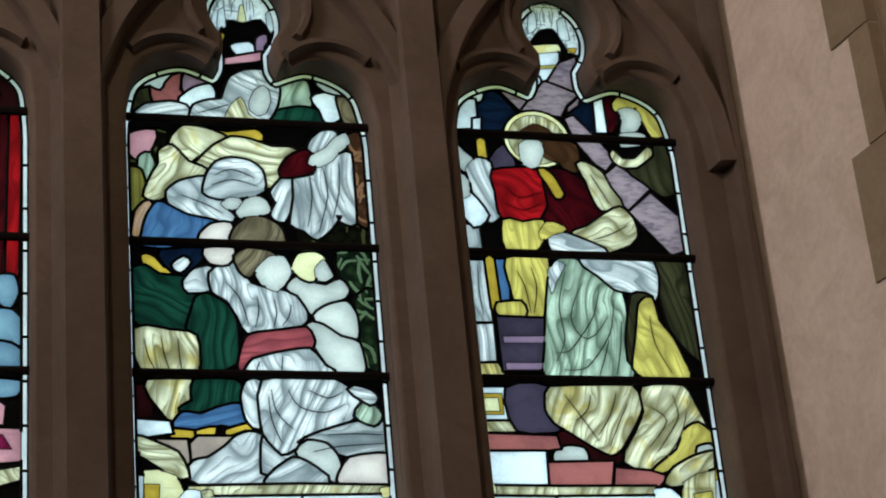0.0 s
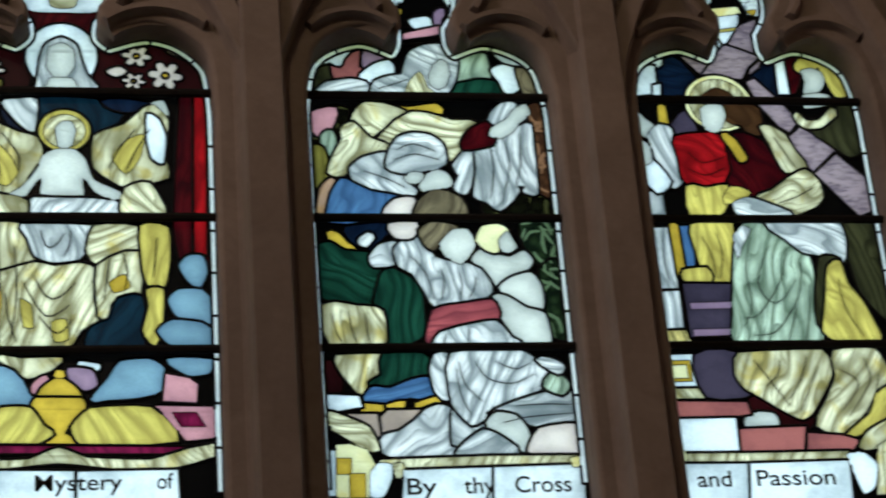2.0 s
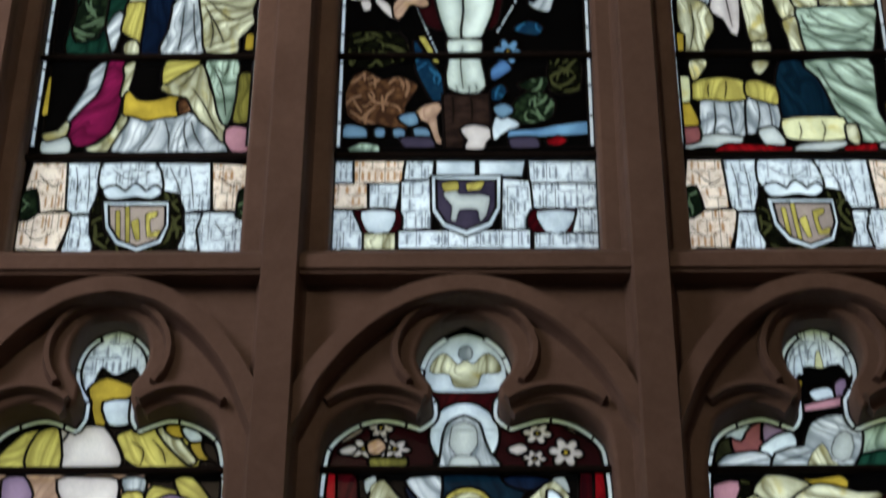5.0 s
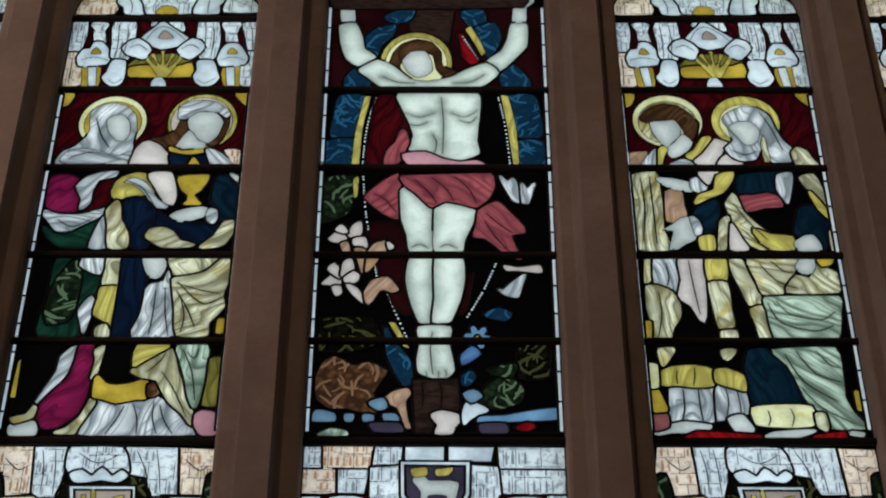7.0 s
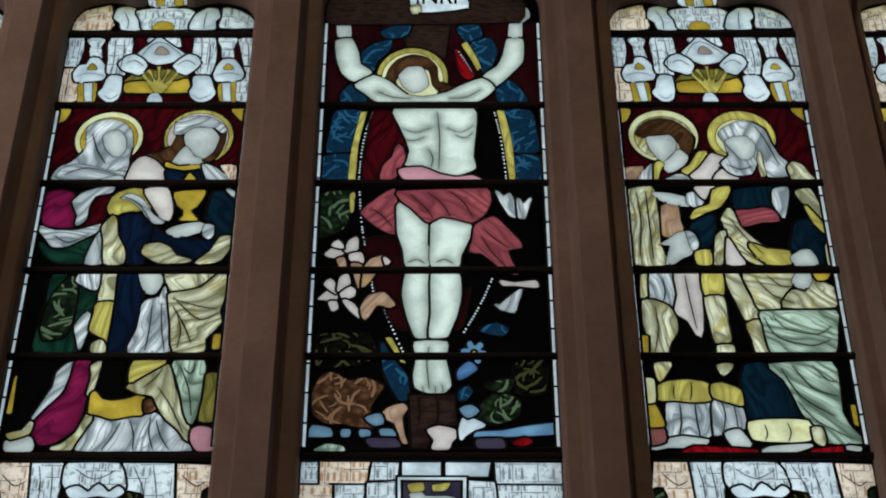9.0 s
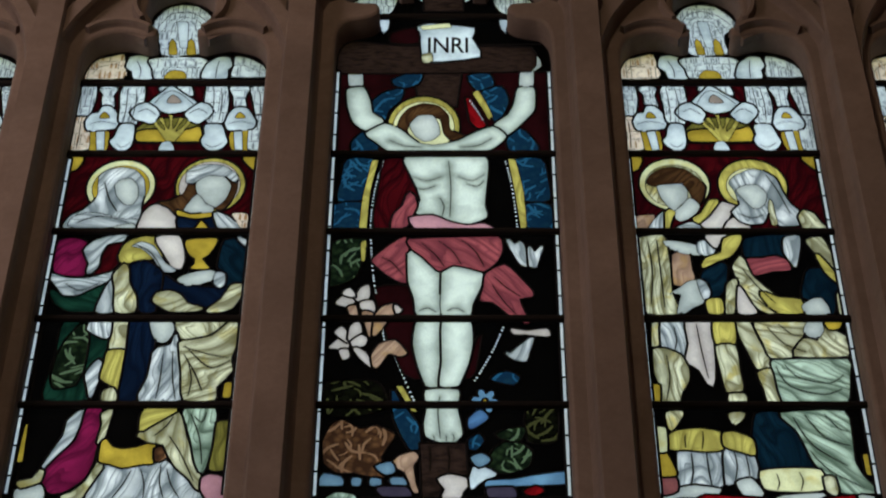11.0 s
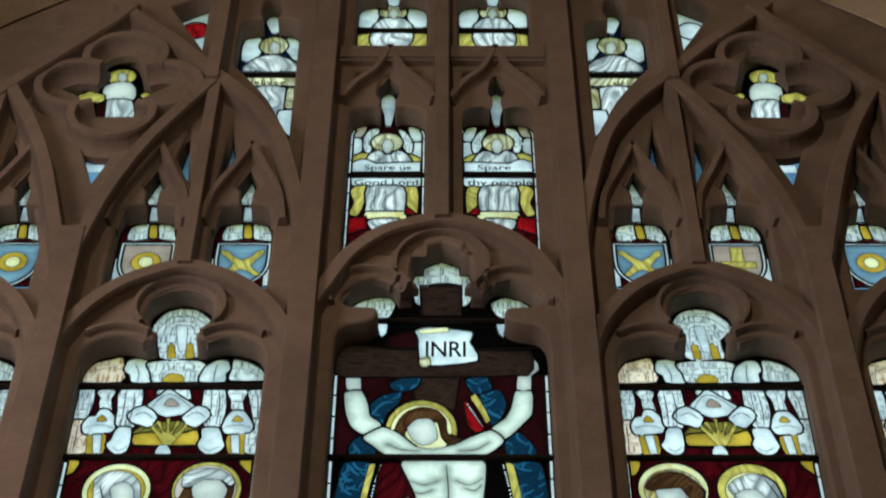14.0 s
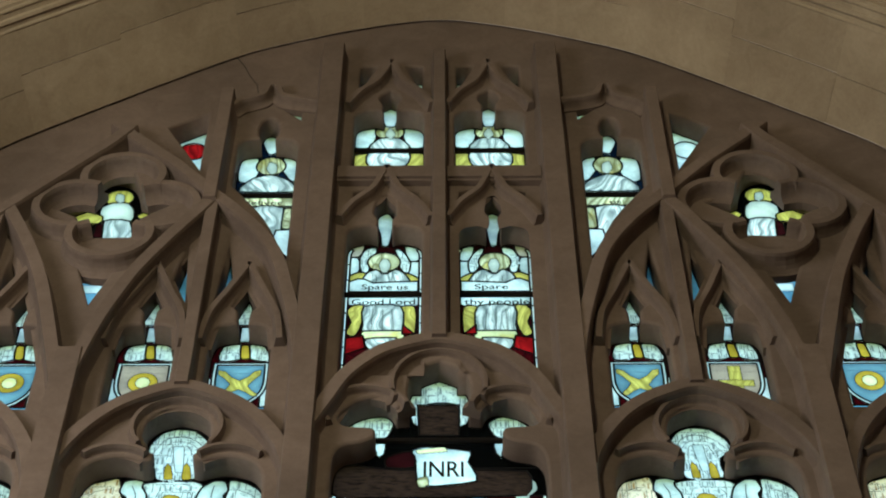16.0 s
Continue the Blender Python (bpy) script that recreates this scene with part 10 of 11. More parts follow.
line(UP_2, 3, [(-16.1, 185.6), (-11.7, 183.1), (-6.6, 182.6)])
line(UP_2, 3, [(14.7, 186.6), (10.4, 183.2), (5.3, 182.7)])
cut(UP_2, "beam", "darkwood", [(-32.8, 232.3), (-14.6, 230.4), (27.8, 229.6), (27.4, 218.3), (-32.1, 217.3)])
cut(UP_2, "scroll", "pale", [(-8.3, 240.3), (-3.9, 242), (9.8, 239.7), (8.9, 234.5), (11.5, 225.3), (-5.5, 223), (-7.1, 233.3)])
cut(UP_2, "scroll_edge", "halo", [(-7.5, 241.1), (1.6, 242.6), (2.5, 240.3), (-6.6, 239.1)])
cut(UP_2, "scroll_roll", "cream", [(-7, 226.4), (-3.8, 227.5), (-3.4, 223), (-6.4, 222.4)])
cut(UP_2, "foil_glass", "canopy", [(-30.3, 247.9), (-28.1, 254.6), (-20.8, 258.2), (-15.2, 256.1), (-16.9, 248.5), (-20.1, 245.6)])
cut(UP_2, "foil_glass", "canopy", [(16.4, 254.7), (22.1, 258.3), (28.5, 253.2), (30.7, 247.2), (21.8, 246.2), (18.2, 248.6)])
cut(UP_2, "pendant", "pale", [(-21.9, 244.1), (-17.7, 244.1), (-19.1, 237.3)])
cut(UP_2, "pendant", "pale", [(18.1, 244.2), (22.1, 244.2), (19.8, 237.4)])
cut(UP_2, "crown_glass", "canopy", [(-9.7, 263.8), (-8.9, 273.3), (-0.4, 279), (8.2, 273.3), (10.6, 262.3), (7.1, 253.1), (5.3, 265.4), (-4.1, 265.4), (-6.8, 253.1)])
flat(UP_2, "post", "darkwood", [(-6.9, 264.5), (6.3, 264.5), (6.2, 248.6), (-6.2, 248.6)])
cut(UP_2, "shade", "maroon", [(-16.6, 236.7), (-9.4, 239.7), (-8.3, 232.4), (-16.5, 232.4)])
flat(UP_2, "base_block", "canopy", [(-33.6, 43.1), (-28.8, 43.1), (-28.6, 36.3), (-33.6, 36.3)])
flat(UP_2, "base_block", "warmcanopy", [(-28.4, 43.1), (-15.8, 43), (-16.1, 36.2), (-28.2, 36.3)])
flat(UP_2, "base_block", "canopy", [(-15, 43), (-8.1, 42.9), (-8.5, 37.4), (-15.7, 37.1)])
flat(UP_2, "base_block", "pale", [(-7.5, 42.9), (2.6, 42.9), (2.6, 38.5), (-7.5, 38.5)])
flat(UP_2, "base_block", "pale", [(3.5, 42.9), (15.4, 42.8), (14.6, 38.4), (3.5, 38.5)])
flat(UP_2, "base_block", "canopy", [(16.1, 42.8), (33.4, 42.7), (33.3, 35.9), (16.4, 36)])
flat(UP_2, "base_block", "warmcanopy", [(-33.6, 35.8), (-25, 35.7), (-24.8, 28.1), (-33.3, 28.2)])
flat(UP_2, "base_block", "canopy", [(-24.3, 35.7), (-16.4, 35.7), (-17.6, 28.1), (-24.1, 28.1)])
flat(UP_2, "base_block", "canopy", [(9.5, 37.3), (16, 36.6), (17.2, 27.9), (16.4, 20.8), (9.3, 21.2)])
flat(UP_2, "base_block", "canopy", [(16.7, 35.5), (33.6, 35.4), (33.3, 28.2), (17.2, 28.3)])
flat(UP_2, "base_block", "canopy", [(-16.1, 36.4), (-8.9, 37.1), (-8.8, 21.8), (-16.1, 21.4)])
cut(UP_2, "leafy_recess", "crimson", [(-27.9, 27.3), (-16.9, 27.2), (-16.8, 20.7), (-27.7, 20.7)])
cut(UP_2, "capital", "pale", [(-26.2, 27.1), (-17.6, 27), (-19.2, 20.7), (-24.3, 20.7)])
cut(UP_2, "leafy_recess", "crimson", [(16.8, 27), (27.9, 27), (26.2, 20.4), (16.4, 20.5)])
cut(UP_2, "capital", "pale", [(17.9, 26.8), (27.6, 26.8), (24.8, 20.4), (20.3, 20.5)])
flat(UP_2, "base_block", "canopy", [(-33.3, 27.3), (-28.7, 27.3), (-26, 20.2), (-25.8, 15.5), (-33.2, 15.5)])
flat(UP_2, "base_block", "cream", [(-25.4, 20), (-17.5, 20), (-17.4, 15.4), (-25.3, 15.5)])
flat(UP_2, "base_block", "canopy", [(-16.9, 20.7), (16.4, 20.8), (16.3, 15.6), (-16.9, 15.8)])
flat(UP_2, "base_block", "canopy", [(17.1, 19.8), (33.3, 19.7), (33.4, 15.5), (17, 15.6)])
flat(UP_2, "base_block", "canopy", [(28.4, 27.5), (33.6, 27.5), (33.6, 20.4), (26.9, 20.4)])
flat(UP_2, "shield", "pale", [(-8.6, 38.2), (9.1, 38.1), (8.7, 28), (6.5, 22.6), (0.3, 19.5), (-5.5, 22.4), (-8.2, 27.2)])
flat(UP_2, "shield", "dusk", [(-7.2, 36.7), (7.6, 36.6), (7.3, 28.3), (5.4, 24.1), (0.3, 21.6), (-4.5, 23.8), (-6.8, 28)])
cut(UP_2, "device", "fair", [(-5.6, 32.5), (-3.4, 35.2), (-1.3, 32.5), (3.7, 32.5), (6.3, 31.6), (5.4, 26.2), (3.7, 24.1), (3, 27.6), (-1.3, 27.7), (-2.3, 24.1), (-3.7, 24.5), (-3.4, 28.9)])
cut(UP_2, "device", "yellow", [(-6, 36), (-2, 36.7), (-1.7, 34.1), (-5.1, 33.4)])
cut(UP_2, "device", "yellow", [(0.3, 35.9), (4.9, 36.6), (3.7, 34.1), (0.6, 33.8)])
SHIELD_1 = []
flat(SHIELD_1, "ground", "crimson", [(-15.1, 52.2), (8.4, 52), (10.4, 33.8), (-12.7, 33.9)])
cut(SHIELD_1, "canopy", "canopy", [(-7.4, 40.4), (-6.7, 47.7), (-1.5, 49.7), (-0.5, 41.7)])
cut(SHIELD_1, "canopy", "canopy", [(2.8, 41.7), (2.8, 49.7), (7.3, 47.7), (8.9, 40.3)])
cut(SHIELD_1, "crocket", "gold", [(-0.2, 41.7), (-0.6, 48.7), (1.4, 48.7), (2.2, 41.7)])
ANGEL_M1 = []
flat(ANGEL_M1, "ground", "maroon", [(-16.3, 93.6), (13.5, 93.7), (13.8, 60.7), (-15.0, 60.7)])
cut(ANGEL_M1, "side_glass", "pale", [(-14.6, 83.6), (-10.3, 84.0), (-9.3, 78.4), (-10.2, 74.3), (-14.1, 69.4)])
cut(ANGEL_M1, "side_glass", "lily", [(-14.1, 85.5), (-12.4, 90.5), (-8.1, 92.4), (-9.7, 85.5)])
cut(ANGEL_M1, "side_glass", "pale", [(7.6, 91.7), (11.2, 90.2), (13.2, 84.4), (10.3, 81.8), (8.6, 84.8)])
cut(ANGEL_M1, "side_glass", "pale", [(13.6, 80.7), (13.7, 67.3), (9.8, 71.3), (8.7, 75.4), (9.0, 81.0)])
cut(ANGEL_M1, "wing", "canopy", [(-8.6, 77.6), (-8.7, 84.8), (-6.7, 89.8), (-3.6, 90.9), (-3.8, 87.5), (-5.7, 82.1), (-6.1, 76.1), (-7.3, 74.3)])
cut(ANGEL_M1, "wing", "canopy", [(3.9, 90.2), (6.9, 87.1), (9.0, 81.0), (8.3, 74.3), (6.0, 78.0), (5.7, 83.7)])
cut(ANGEL_M1, "corner", "yellow", [(-13.3, 71.3), (-9.3, 74.3), (-6.9, 73.5), (-8.2, 69.4), (-12.4, 69.1)])
cut(ANGEL_M1, "corner", "yellow", [(7.7, 73.5), (10.4, 72.1), (12.7, 69.1), (8.6, 68.4)])
oval(ANGEL_M1, "halo", "cream", (-0.3, 81.4), (6.0, 6.4))
cut(ANGEL_M1, "robe", "white@0", [(-7.5, 68.0), (-6.2, 73.5), (-3.2, 76.1), (-1.1, 73.5), (1.4, 73.5), (4.0, 76.1), (6.9, 73.5), (8.8, 68.0)])
cut(ANGEL_M1, "face", "fair", [(-2.1, 79.9), (-1.0, 83.7), (1.1, 83.7), (2.2, 79.9), (1.1, 75.0), (-1.1, 75.0)])
flat(ANGEL_M1, "text_scroll", "pale", [(-13.2, 67.6), (-9.2, 70.2), (-7.1, 69.8), (-4.0, 67.3), (3.1, 68.0), (12.1, 68.4), (12.2, 62.6), (-13.0, 62.5)])
flat(ANGEL_M1, "text_scroll", "pale", [(-12.9, 58.5), (12.2, 60.0), (12.6, 54.3), (10.5, 52.5), (3.4, 52.5), (-8.6, 53.2), (-12.1, 53.9)])
cut(ANGEL_M1, "wing", "yellow@20", [(-12.5, 49.6), (-10.6, 52.8), (-7.4, 53.2), (-6.9, 48.2), (-8.3, 38.8), (-10.0, 34.7), (-12.4, 36.4), (-10.7, 43.0)])
cut(ANGEL_M1, "wing", "yellow@-20", [(6.7, 52.1), (10.7, 52.5), (11.5, 46.5), (11.1, 36.1), (8.5, 36.5), (7.0, 43.0)])
cut(ANGEL_M1, "robe", "white@0", [(-6.4, 52.5), (6.0, 52.5), (6.9, 40.3), (6.9, 36.8), (-6.5, 36.8), (-6.4, 41.3)])
cut(ANGEL_M1, "hem", "halo", [(-6.5, 37.1), (6.9, 37.2), (7.0, 33.1), (-6.4, 33.0)])
cut(ANGEL_M1, "robe_hem", "white@0", [(-5.4, 32.4), (4.8, 33.1), (2.4, 28.7), (-3.8, 26.6)])
flat(ANGEL_M1, "ground", "red", [(-13.0, 33.0), (-6.8, 34.4), (-6.0, 27.6), (-12.3, 23.9)])
flat(ANGEL_M1, "ground", "red", [(7.2, 40.9), (10.9, 35.8), (7.3, 35.8)])
cut(ANGEL_M1, "finial", "pale", [(-3.3, 107.8), (-2.1, 113.4), (-0.5, 116.2), (2.2, 111.0), (2.1, 105.4), (1.4, 97.5), (0.7, 92.8), (-1.0, 92.8), (-1.6, 100.2)])
line(ANGEL_M1, 2, [(-3.6, 51.4), (-3.8, 44.7), (-3.8, 38.2)])
line(ANGEL_M1, 2, [(-0.1, 51.4), (0.0, 44.8), (-0.0, 38.2)])
line(ANGEL_M1, 2, [(3.1, 51.4), (3.6, 44.8), (3.9, 38.2)])
line(ANGEL_M1, 2, [(-3.2, 73.2), (-2.7, 70.2), (-3.4, 68.0)])
line(ANGEL_M1, 2, [(3.0, 73.2), (2.7, 70.2), (3.5, 68.0)])
ANGELTOP_M1 = []
cut(ANGELTOP_M1, "wing", "pale", [(-13.9, 25.7), (-13.5, 40.3), (-8.3, 44), (-5.8, 35.7), (-7.8, 25.6)])
cut(ANGELTOP_M1, "wing", "pale", [(5.6, 35.6), (7.8, 42.5), (13.1, 37.8), (13.2, 25.5), (8, 25.5)])
cut(ANGELTOP_M1, "wing", "yellow", [(-13.9, 18.5), (-6.5, 19.8), (-7.4, 11), (-13.6, 11)])
cut(ANGELTOP_M1, "wing", "yellow", [(8.1, 19.7), (13.7, 19.7), (13.3, 10.8), (7.5, 10.9)])
oval(ANGELTOP_M1, "halo", "cream", (-0.1, 37.5), (5.9, 6))
cut(ANGELTOP_M1, "robe", "white", [(-7.8, 24.7), (-4.1, 32), (-0, 32.9), (4.1, 31.9), (7.8, 24.6)])
cut(ANGELTOP_M1, "robe", "white", [(-7.7, 21.2), (7.4, 21.1), (6, 10.5), (-7.4, 10.5)])
cut(ANGELTOP_M1, "face", "fair", [(-1.9, 35.6), (-0.2, 41.2), (2.2, 36.5), (0.4, 32)])
cut(ANGELTOP_M1, "finial", "pale", [(-3.3, 53.4), (-0.5, 56.8), (2.8, 53.4), (1.6, 42.6), (-1.6, 42.6)])
ANGELSIDE_M1 = []
cut(ANGELSIDE_M1, "wing", "pale", [(-10.9, 81.1), (-9.4, 89.9), (-4.9, 89), (-3.2, 81.1), (-5.7, 70.3), (-10.4, 71.6)])
cut(ANGELSIDE_M1, "wing", "pale", [(5.8, 81), (6.4, 88.9), (10.9, 87.6), (12.1, 71.5), (9.6, 72.3)])
oval(ANGELSIDE_M1, "halo", "cream", (1.2, 82.8), (5.8, 7))
cut(ANGELSIDE_M1, "face", "fair", [(-0.5, 81), (0.5, 86.3), (3.3, 84.5), (3.7, 78.8), (1.6, 76.7)])
cut(ANGELSIDE_M1, "robe", "white", [(-9.8, 64), (-4.8, 73.3), (1.7, 75.8), (8.6, 71.5), (12.3, 63.8)])
flat(ANGELSIDE_M1, "text_scroll", "cream", [(-10.1, 59.8), (12.3, 59.6), (12.5, 53), (-9.6, 53.1)])
flat(ANGELSIDE_M1, "side_glass", "pale", [(-9.2, 51.5), (-4.2, 51.5), (2.6, 31.3), (-2, 35.3)])
cut(ANGELSIDE_M1, "robe", "white", [(-3.6, 51.5), (7.6, 51.4), (7.3, 29.3), (4.2, 23.5)])
cut(ANGELSIDE_M1, "side_glass", "cream", [(8.8, 50.6), (12.4, 50.5), (12.4, 37.2), (8.5, 37.2)])
flat(ANGELSIDE_M1, "side_glass", "pale", [(6.5, 35.3), (12.2, 36), (13.1, 13.9), (5.4, 27.4)])
cut(ANGELSIDE_M1, "finial", "pale", [(-2.8, 101.1), (-0.4, 106.6), (3.7, 103.3), (3.1, 94.3), (0.1, 92.1)])
QUATRE_M1 = []
oval(QUATRE_M1, "halo", "yellow", (0.7, 37.2), (5.6, 5.9))
cut(QUATRE_M1, "face", "fair", [(-1, 36.4), (-0.7, 40.6), (2.1, 39.7), (2.7, 34.7), (1.2, 33.1)])
cut(QUATRE_M1, "robe", "fair", [(-4.1, 20.9), (-4.9, 29.8), (-1.4, 33.1), (4, 33), (6.7, 28.9), (7, 20.8)])
cut(QUATRE_M1, "robe", "white", [(-3.5, 20), (6.3, 20), (9.5, 3.8), (9.5, -5), (-4.5, -5), (-4.2, 3.8)])
cut(QUATRE_M1, "wing", "yellow", [(-17.1, 21.7), (-11.3, 26.6), (-4.5, 23.7), (-4.9, 19.3), (-14.6, 19.3)])
cut(QUATRE_M1, "wing", "yellow", [(9.4, 24), (14.4, 27.6), (19.4, 25.6), (21.6, 20.7), (13.1, 19.9)])
flat(QUATRE_M1, "ground", "maroon", [(-5.4, 17.7), (-3.5, 19.6), (-2.7, 7.7), (-5.7, 9.7)])
# ends, foot and height of the lettering
WORDS = {"inri": (-0.050, 0.078, 6.775, 0.080),
         ("spare", -1): (-0.280, -0.113, 7.838, 0.034), ("good", -1): (-0.313, -0.086, 7.741, 0.036), ("spare", 1): (0.127, 0.248, 7.838, 0.034), ("good", 1): (0.089, 0.322, 7.741, 0.036)}



def edge_beads(outline, z0, z1, width=0.015, step=0.10):
    """White border glass that follows the stone, in short lengths."""
    if sum(a[0] * b[1] - b[0] * a[1] for a, b in zip(outline, outline[1:] + outline[:1])) < 0:
        outline = outline[::-1]
    n, rows = len(outline), []
    dense = []
    for a, b in zip(outline, outline[1:] + outline[:1]):
        k = max(1, int(math.dist(a, b) / 0.02))
        dense += [(a[0] + (b[0] - a[0]) * i / k, a[1] + (b[1] - a[1]) * i / k) for i in range(k)]
    n = len(dense)
    out, run, length = [], [], 0.0
    for i in range(n + 1):
        p, a, b = dense[i % n], dense[(i - 2) % n], dense[(i + 2) % n]
        dx, dz = b[0] - a[0], b[1] - a[1]
        ln = math.hypot(dx, dz) or 1
        inside = (p[0] - dz / ln * width, p[1] + dx / ln * width)
        good = z0 < p[1] < z1
        if good:
            if run:
                length += math.dist(run[-1][0], p)
            run.append((p, inside))
        if (not good or length > step or i == n) and len(run) > 1:
            out.append(("border_bead", "bead", [r[0] for r in run] + [r[1] for r in reversed(run)]))
            run, length = ([(p, inside)] if good else []), 0.0
    return out


def words(text, x0, x1, base, height, parent, origin, material=None):
    """Lettering painted on the glass, between two ends."""
    cu = bpy.data.curves.new("lettering", "FONT")
    cu.body, cu.size, cu.offset = text, 1.0, 0.012
    ob = new("lettering", cu)
    me = bpy.data.meshes.new_from_object(ob.evaluated_get(bpy.context.evaluated_depsgraph_get()))
    bpy.data.objects.remove(ob)
    bpy.data.curves.remove(cu)
    xs, ys = [v.co.x for v in me.vertices], [v.co.y for v in me.vertices]
    sx, sy = (x1 - x0) / (max(xs) - min(xs)), height / 0.72
    for v in me.vertices:
        v.co = Vector((x0 + (v.co.x - min(xs)) * sx - origin.x, -0.0015, base + v.co.y * sy - origin.z))
    part("lettering", me, material or PAINT, parent, "black lettering painted on the scroll")


LOW_BARS, UP_BARS = (3.386, 3.706, 4.025), (4.951, 5.292, 5.61, 5.959, 6.296, 6.625)


def bars_for(i, zs):
    w = 0.345 if i == 2 else 0.298
    return [(z, BAYS[i] - w, BAYS[i] + w) for z in zs]


def canopy_at(i):
    return placed(CANOPY_1 + CREST_1, BAYS[i], 4.5) + placed(BASE_1, BAYS[i], 4.5)


def lobe_canopy(x, w=0.10, warm="canopy"):
    """The little vault painted in the top foil of a side light."""
    out = [("foil_vault", warm, rect(x - w, 4.20, x + w, 4.43)), ("foil_vault", "canopy", curve([(x - 0.05, 4.24), (x - 0.05, 4.34), (x, 4.40), (x + 0.05, 4.34), (x + 0.05, 4.24)], 4)),
           ("foil_base", "dusk", rect(x - 0.07, 4.13, x + 0.07, 4.215)), ("foil_stem", "pale", curve([(x - 0.03, 4.16), (x + 0.02, 4.19), (x + 0.05, 4.25), (x + 0.03, 4.25), (x - 0.02, 4.21)], 3)),
           ("foil_stem", "mauve", rect(x - 0.05, 4.12, x + 0.05, 4.15))]
    return out


LOW_ART = {1: LOW_1, 2: LOW_2, 3: LOW_3, 4: LOW_4}
LOW_LABEL = {0: "painted glass light of plain dark drapery in leaded pieces", 1: "stained glass light with winged figures, yellow wings and mauve clouds", 2: "stained glass light with an enthroned veiled figure before red curtains",
             3: "stained glass light with veiled women in white, blue and green", 4: "stained glass light with a red-robed figure bearing a wooden beam"}
UP_LABEL = {0: "stained glass light with canopy work over dark red ground", 1: "stained glass light with two haloed women under white canopies", 2: "stained glass light with a pale crucified figure on dark ground",
            3: "stained glass light with two haloed figures in cream and blue", 4: "stained glass light with canopy work over dark red ground"}
for i, x in enumerate(BAYS):
    line_low, line_up = OPENINGS["low", i], OPENINGS["up", i]
    art = []
    if i == 0:
        art += lobe_canopy(x)
    if i in (3, 4):
        art += placed(FOIL_3 if i == 3 else FOIL_4, x, 3.0)
    if i == 2:
        art += [("foil_ground", "crimson", rect(-0.11, 4.13, 0.11, 4.24)), ("foil_dove", "pale", curve([(-0.098, 4.29), (-0.08, 4.24), (0, 4.235), (0.08, 4.24), (0.098, 4.29), (0.075, 4.36), (0, 4.40), (-0.075, 4.36)], 4)),
                ("foil_dove", "cream", curve([(-0.085, 4.295), (-0.055, 4.345), (-0.02, 4.315), (0, 4.325), (0.02, 4.315), (0.055, 4.345), (0.085, 4.295), (0.04, 4.285), (0.025, 4.25), (-0.025, 4.25), (-0.04, 4.285)], 4)), ("foil_dove", "white", disc(0, 4.345, 0.017, 0.022))]
    if i == 0:
        art += [("drapery", g, rect(x - 0.29, z, x + 0.29, z + 0.3)) for g, z in (("cream", 3.0), ("green", 3.3), ("crimson", 3.6), ("mauve", 3.88))]
    art += placed(LOW_ART.get(i, []), x, 3.0)
    panel = glaze("stained_glass_panel", line_low, art + edge_beads(line_low, 3.05, 4.4), LOW_LABEL[i], bars_for(i, LOW_BARS))
    o = panel.location
    if i == 3:
        for w, a, c in (("By", 0.727, 0.792), ("thy", 0.851, 0.919), ("Cross", 0.963, 1.088)):
            words(w, a, c, 3.044, 0.038, panel, o)
    if i == 4:
        for w, a, c in (("and", 1.372, 1.450), ("Passion", 1.508, 1.690)):
            words(w, a, c, 3.048, 0.038, panel, o)
    if i == 2:
        for w, a, c in (("Mystery", -0.055, 0.125), ("of", 0.197, 0.231)):
            words(w, a, c, 3.068, 0.036, panel, o)
    art = placed({1: UP_1, 2: UP_2, 3: UP_3}.get(i, []), x, 4.5)
    if i in (0, 4):
        s = 1 if i == 0 else -1
        art = [("ground", "crimson", rect(x - 0.29, 4.95, x + 0.29, 6.3)), ("robe", "cream", curve([(x - 0.2, 4.96), (x - 0.22, 5.5), (x - 0.1, 6.0), (x + 0.1, 6.0), (x + 0.22, 5.5), (x + 0.2, 4.96)], 4)),
               ("robe", "blue", rect(x + s * 0.16, 5.3, x + s * 0.27, 5.75)), ("robe", "peach", rect(x + s * 0.18, 5.8, x + s * 0.27, 5.95)), ("halo", "halo", disc(x, 6.1, 0.1, 0.12))]
    if i == 2:
        art += edge_beads(line_up, 4.97, 6.70)
        bars = bars_for(i, UP_BARS[:-1]) + [(6.96, -0.33, 0.33)]
    else:
        art += canopy_at(i) + edge_beads(line_up, 4.97, 6.28)
        bars = bars_for(i, UP_BARS)
    panel = glaze("stained_glass_panel", line_up, art, UP_LABEL[i], bars)
    if i == 2:
        words("INRI", *WORDS["inri"], panel, panel.location)

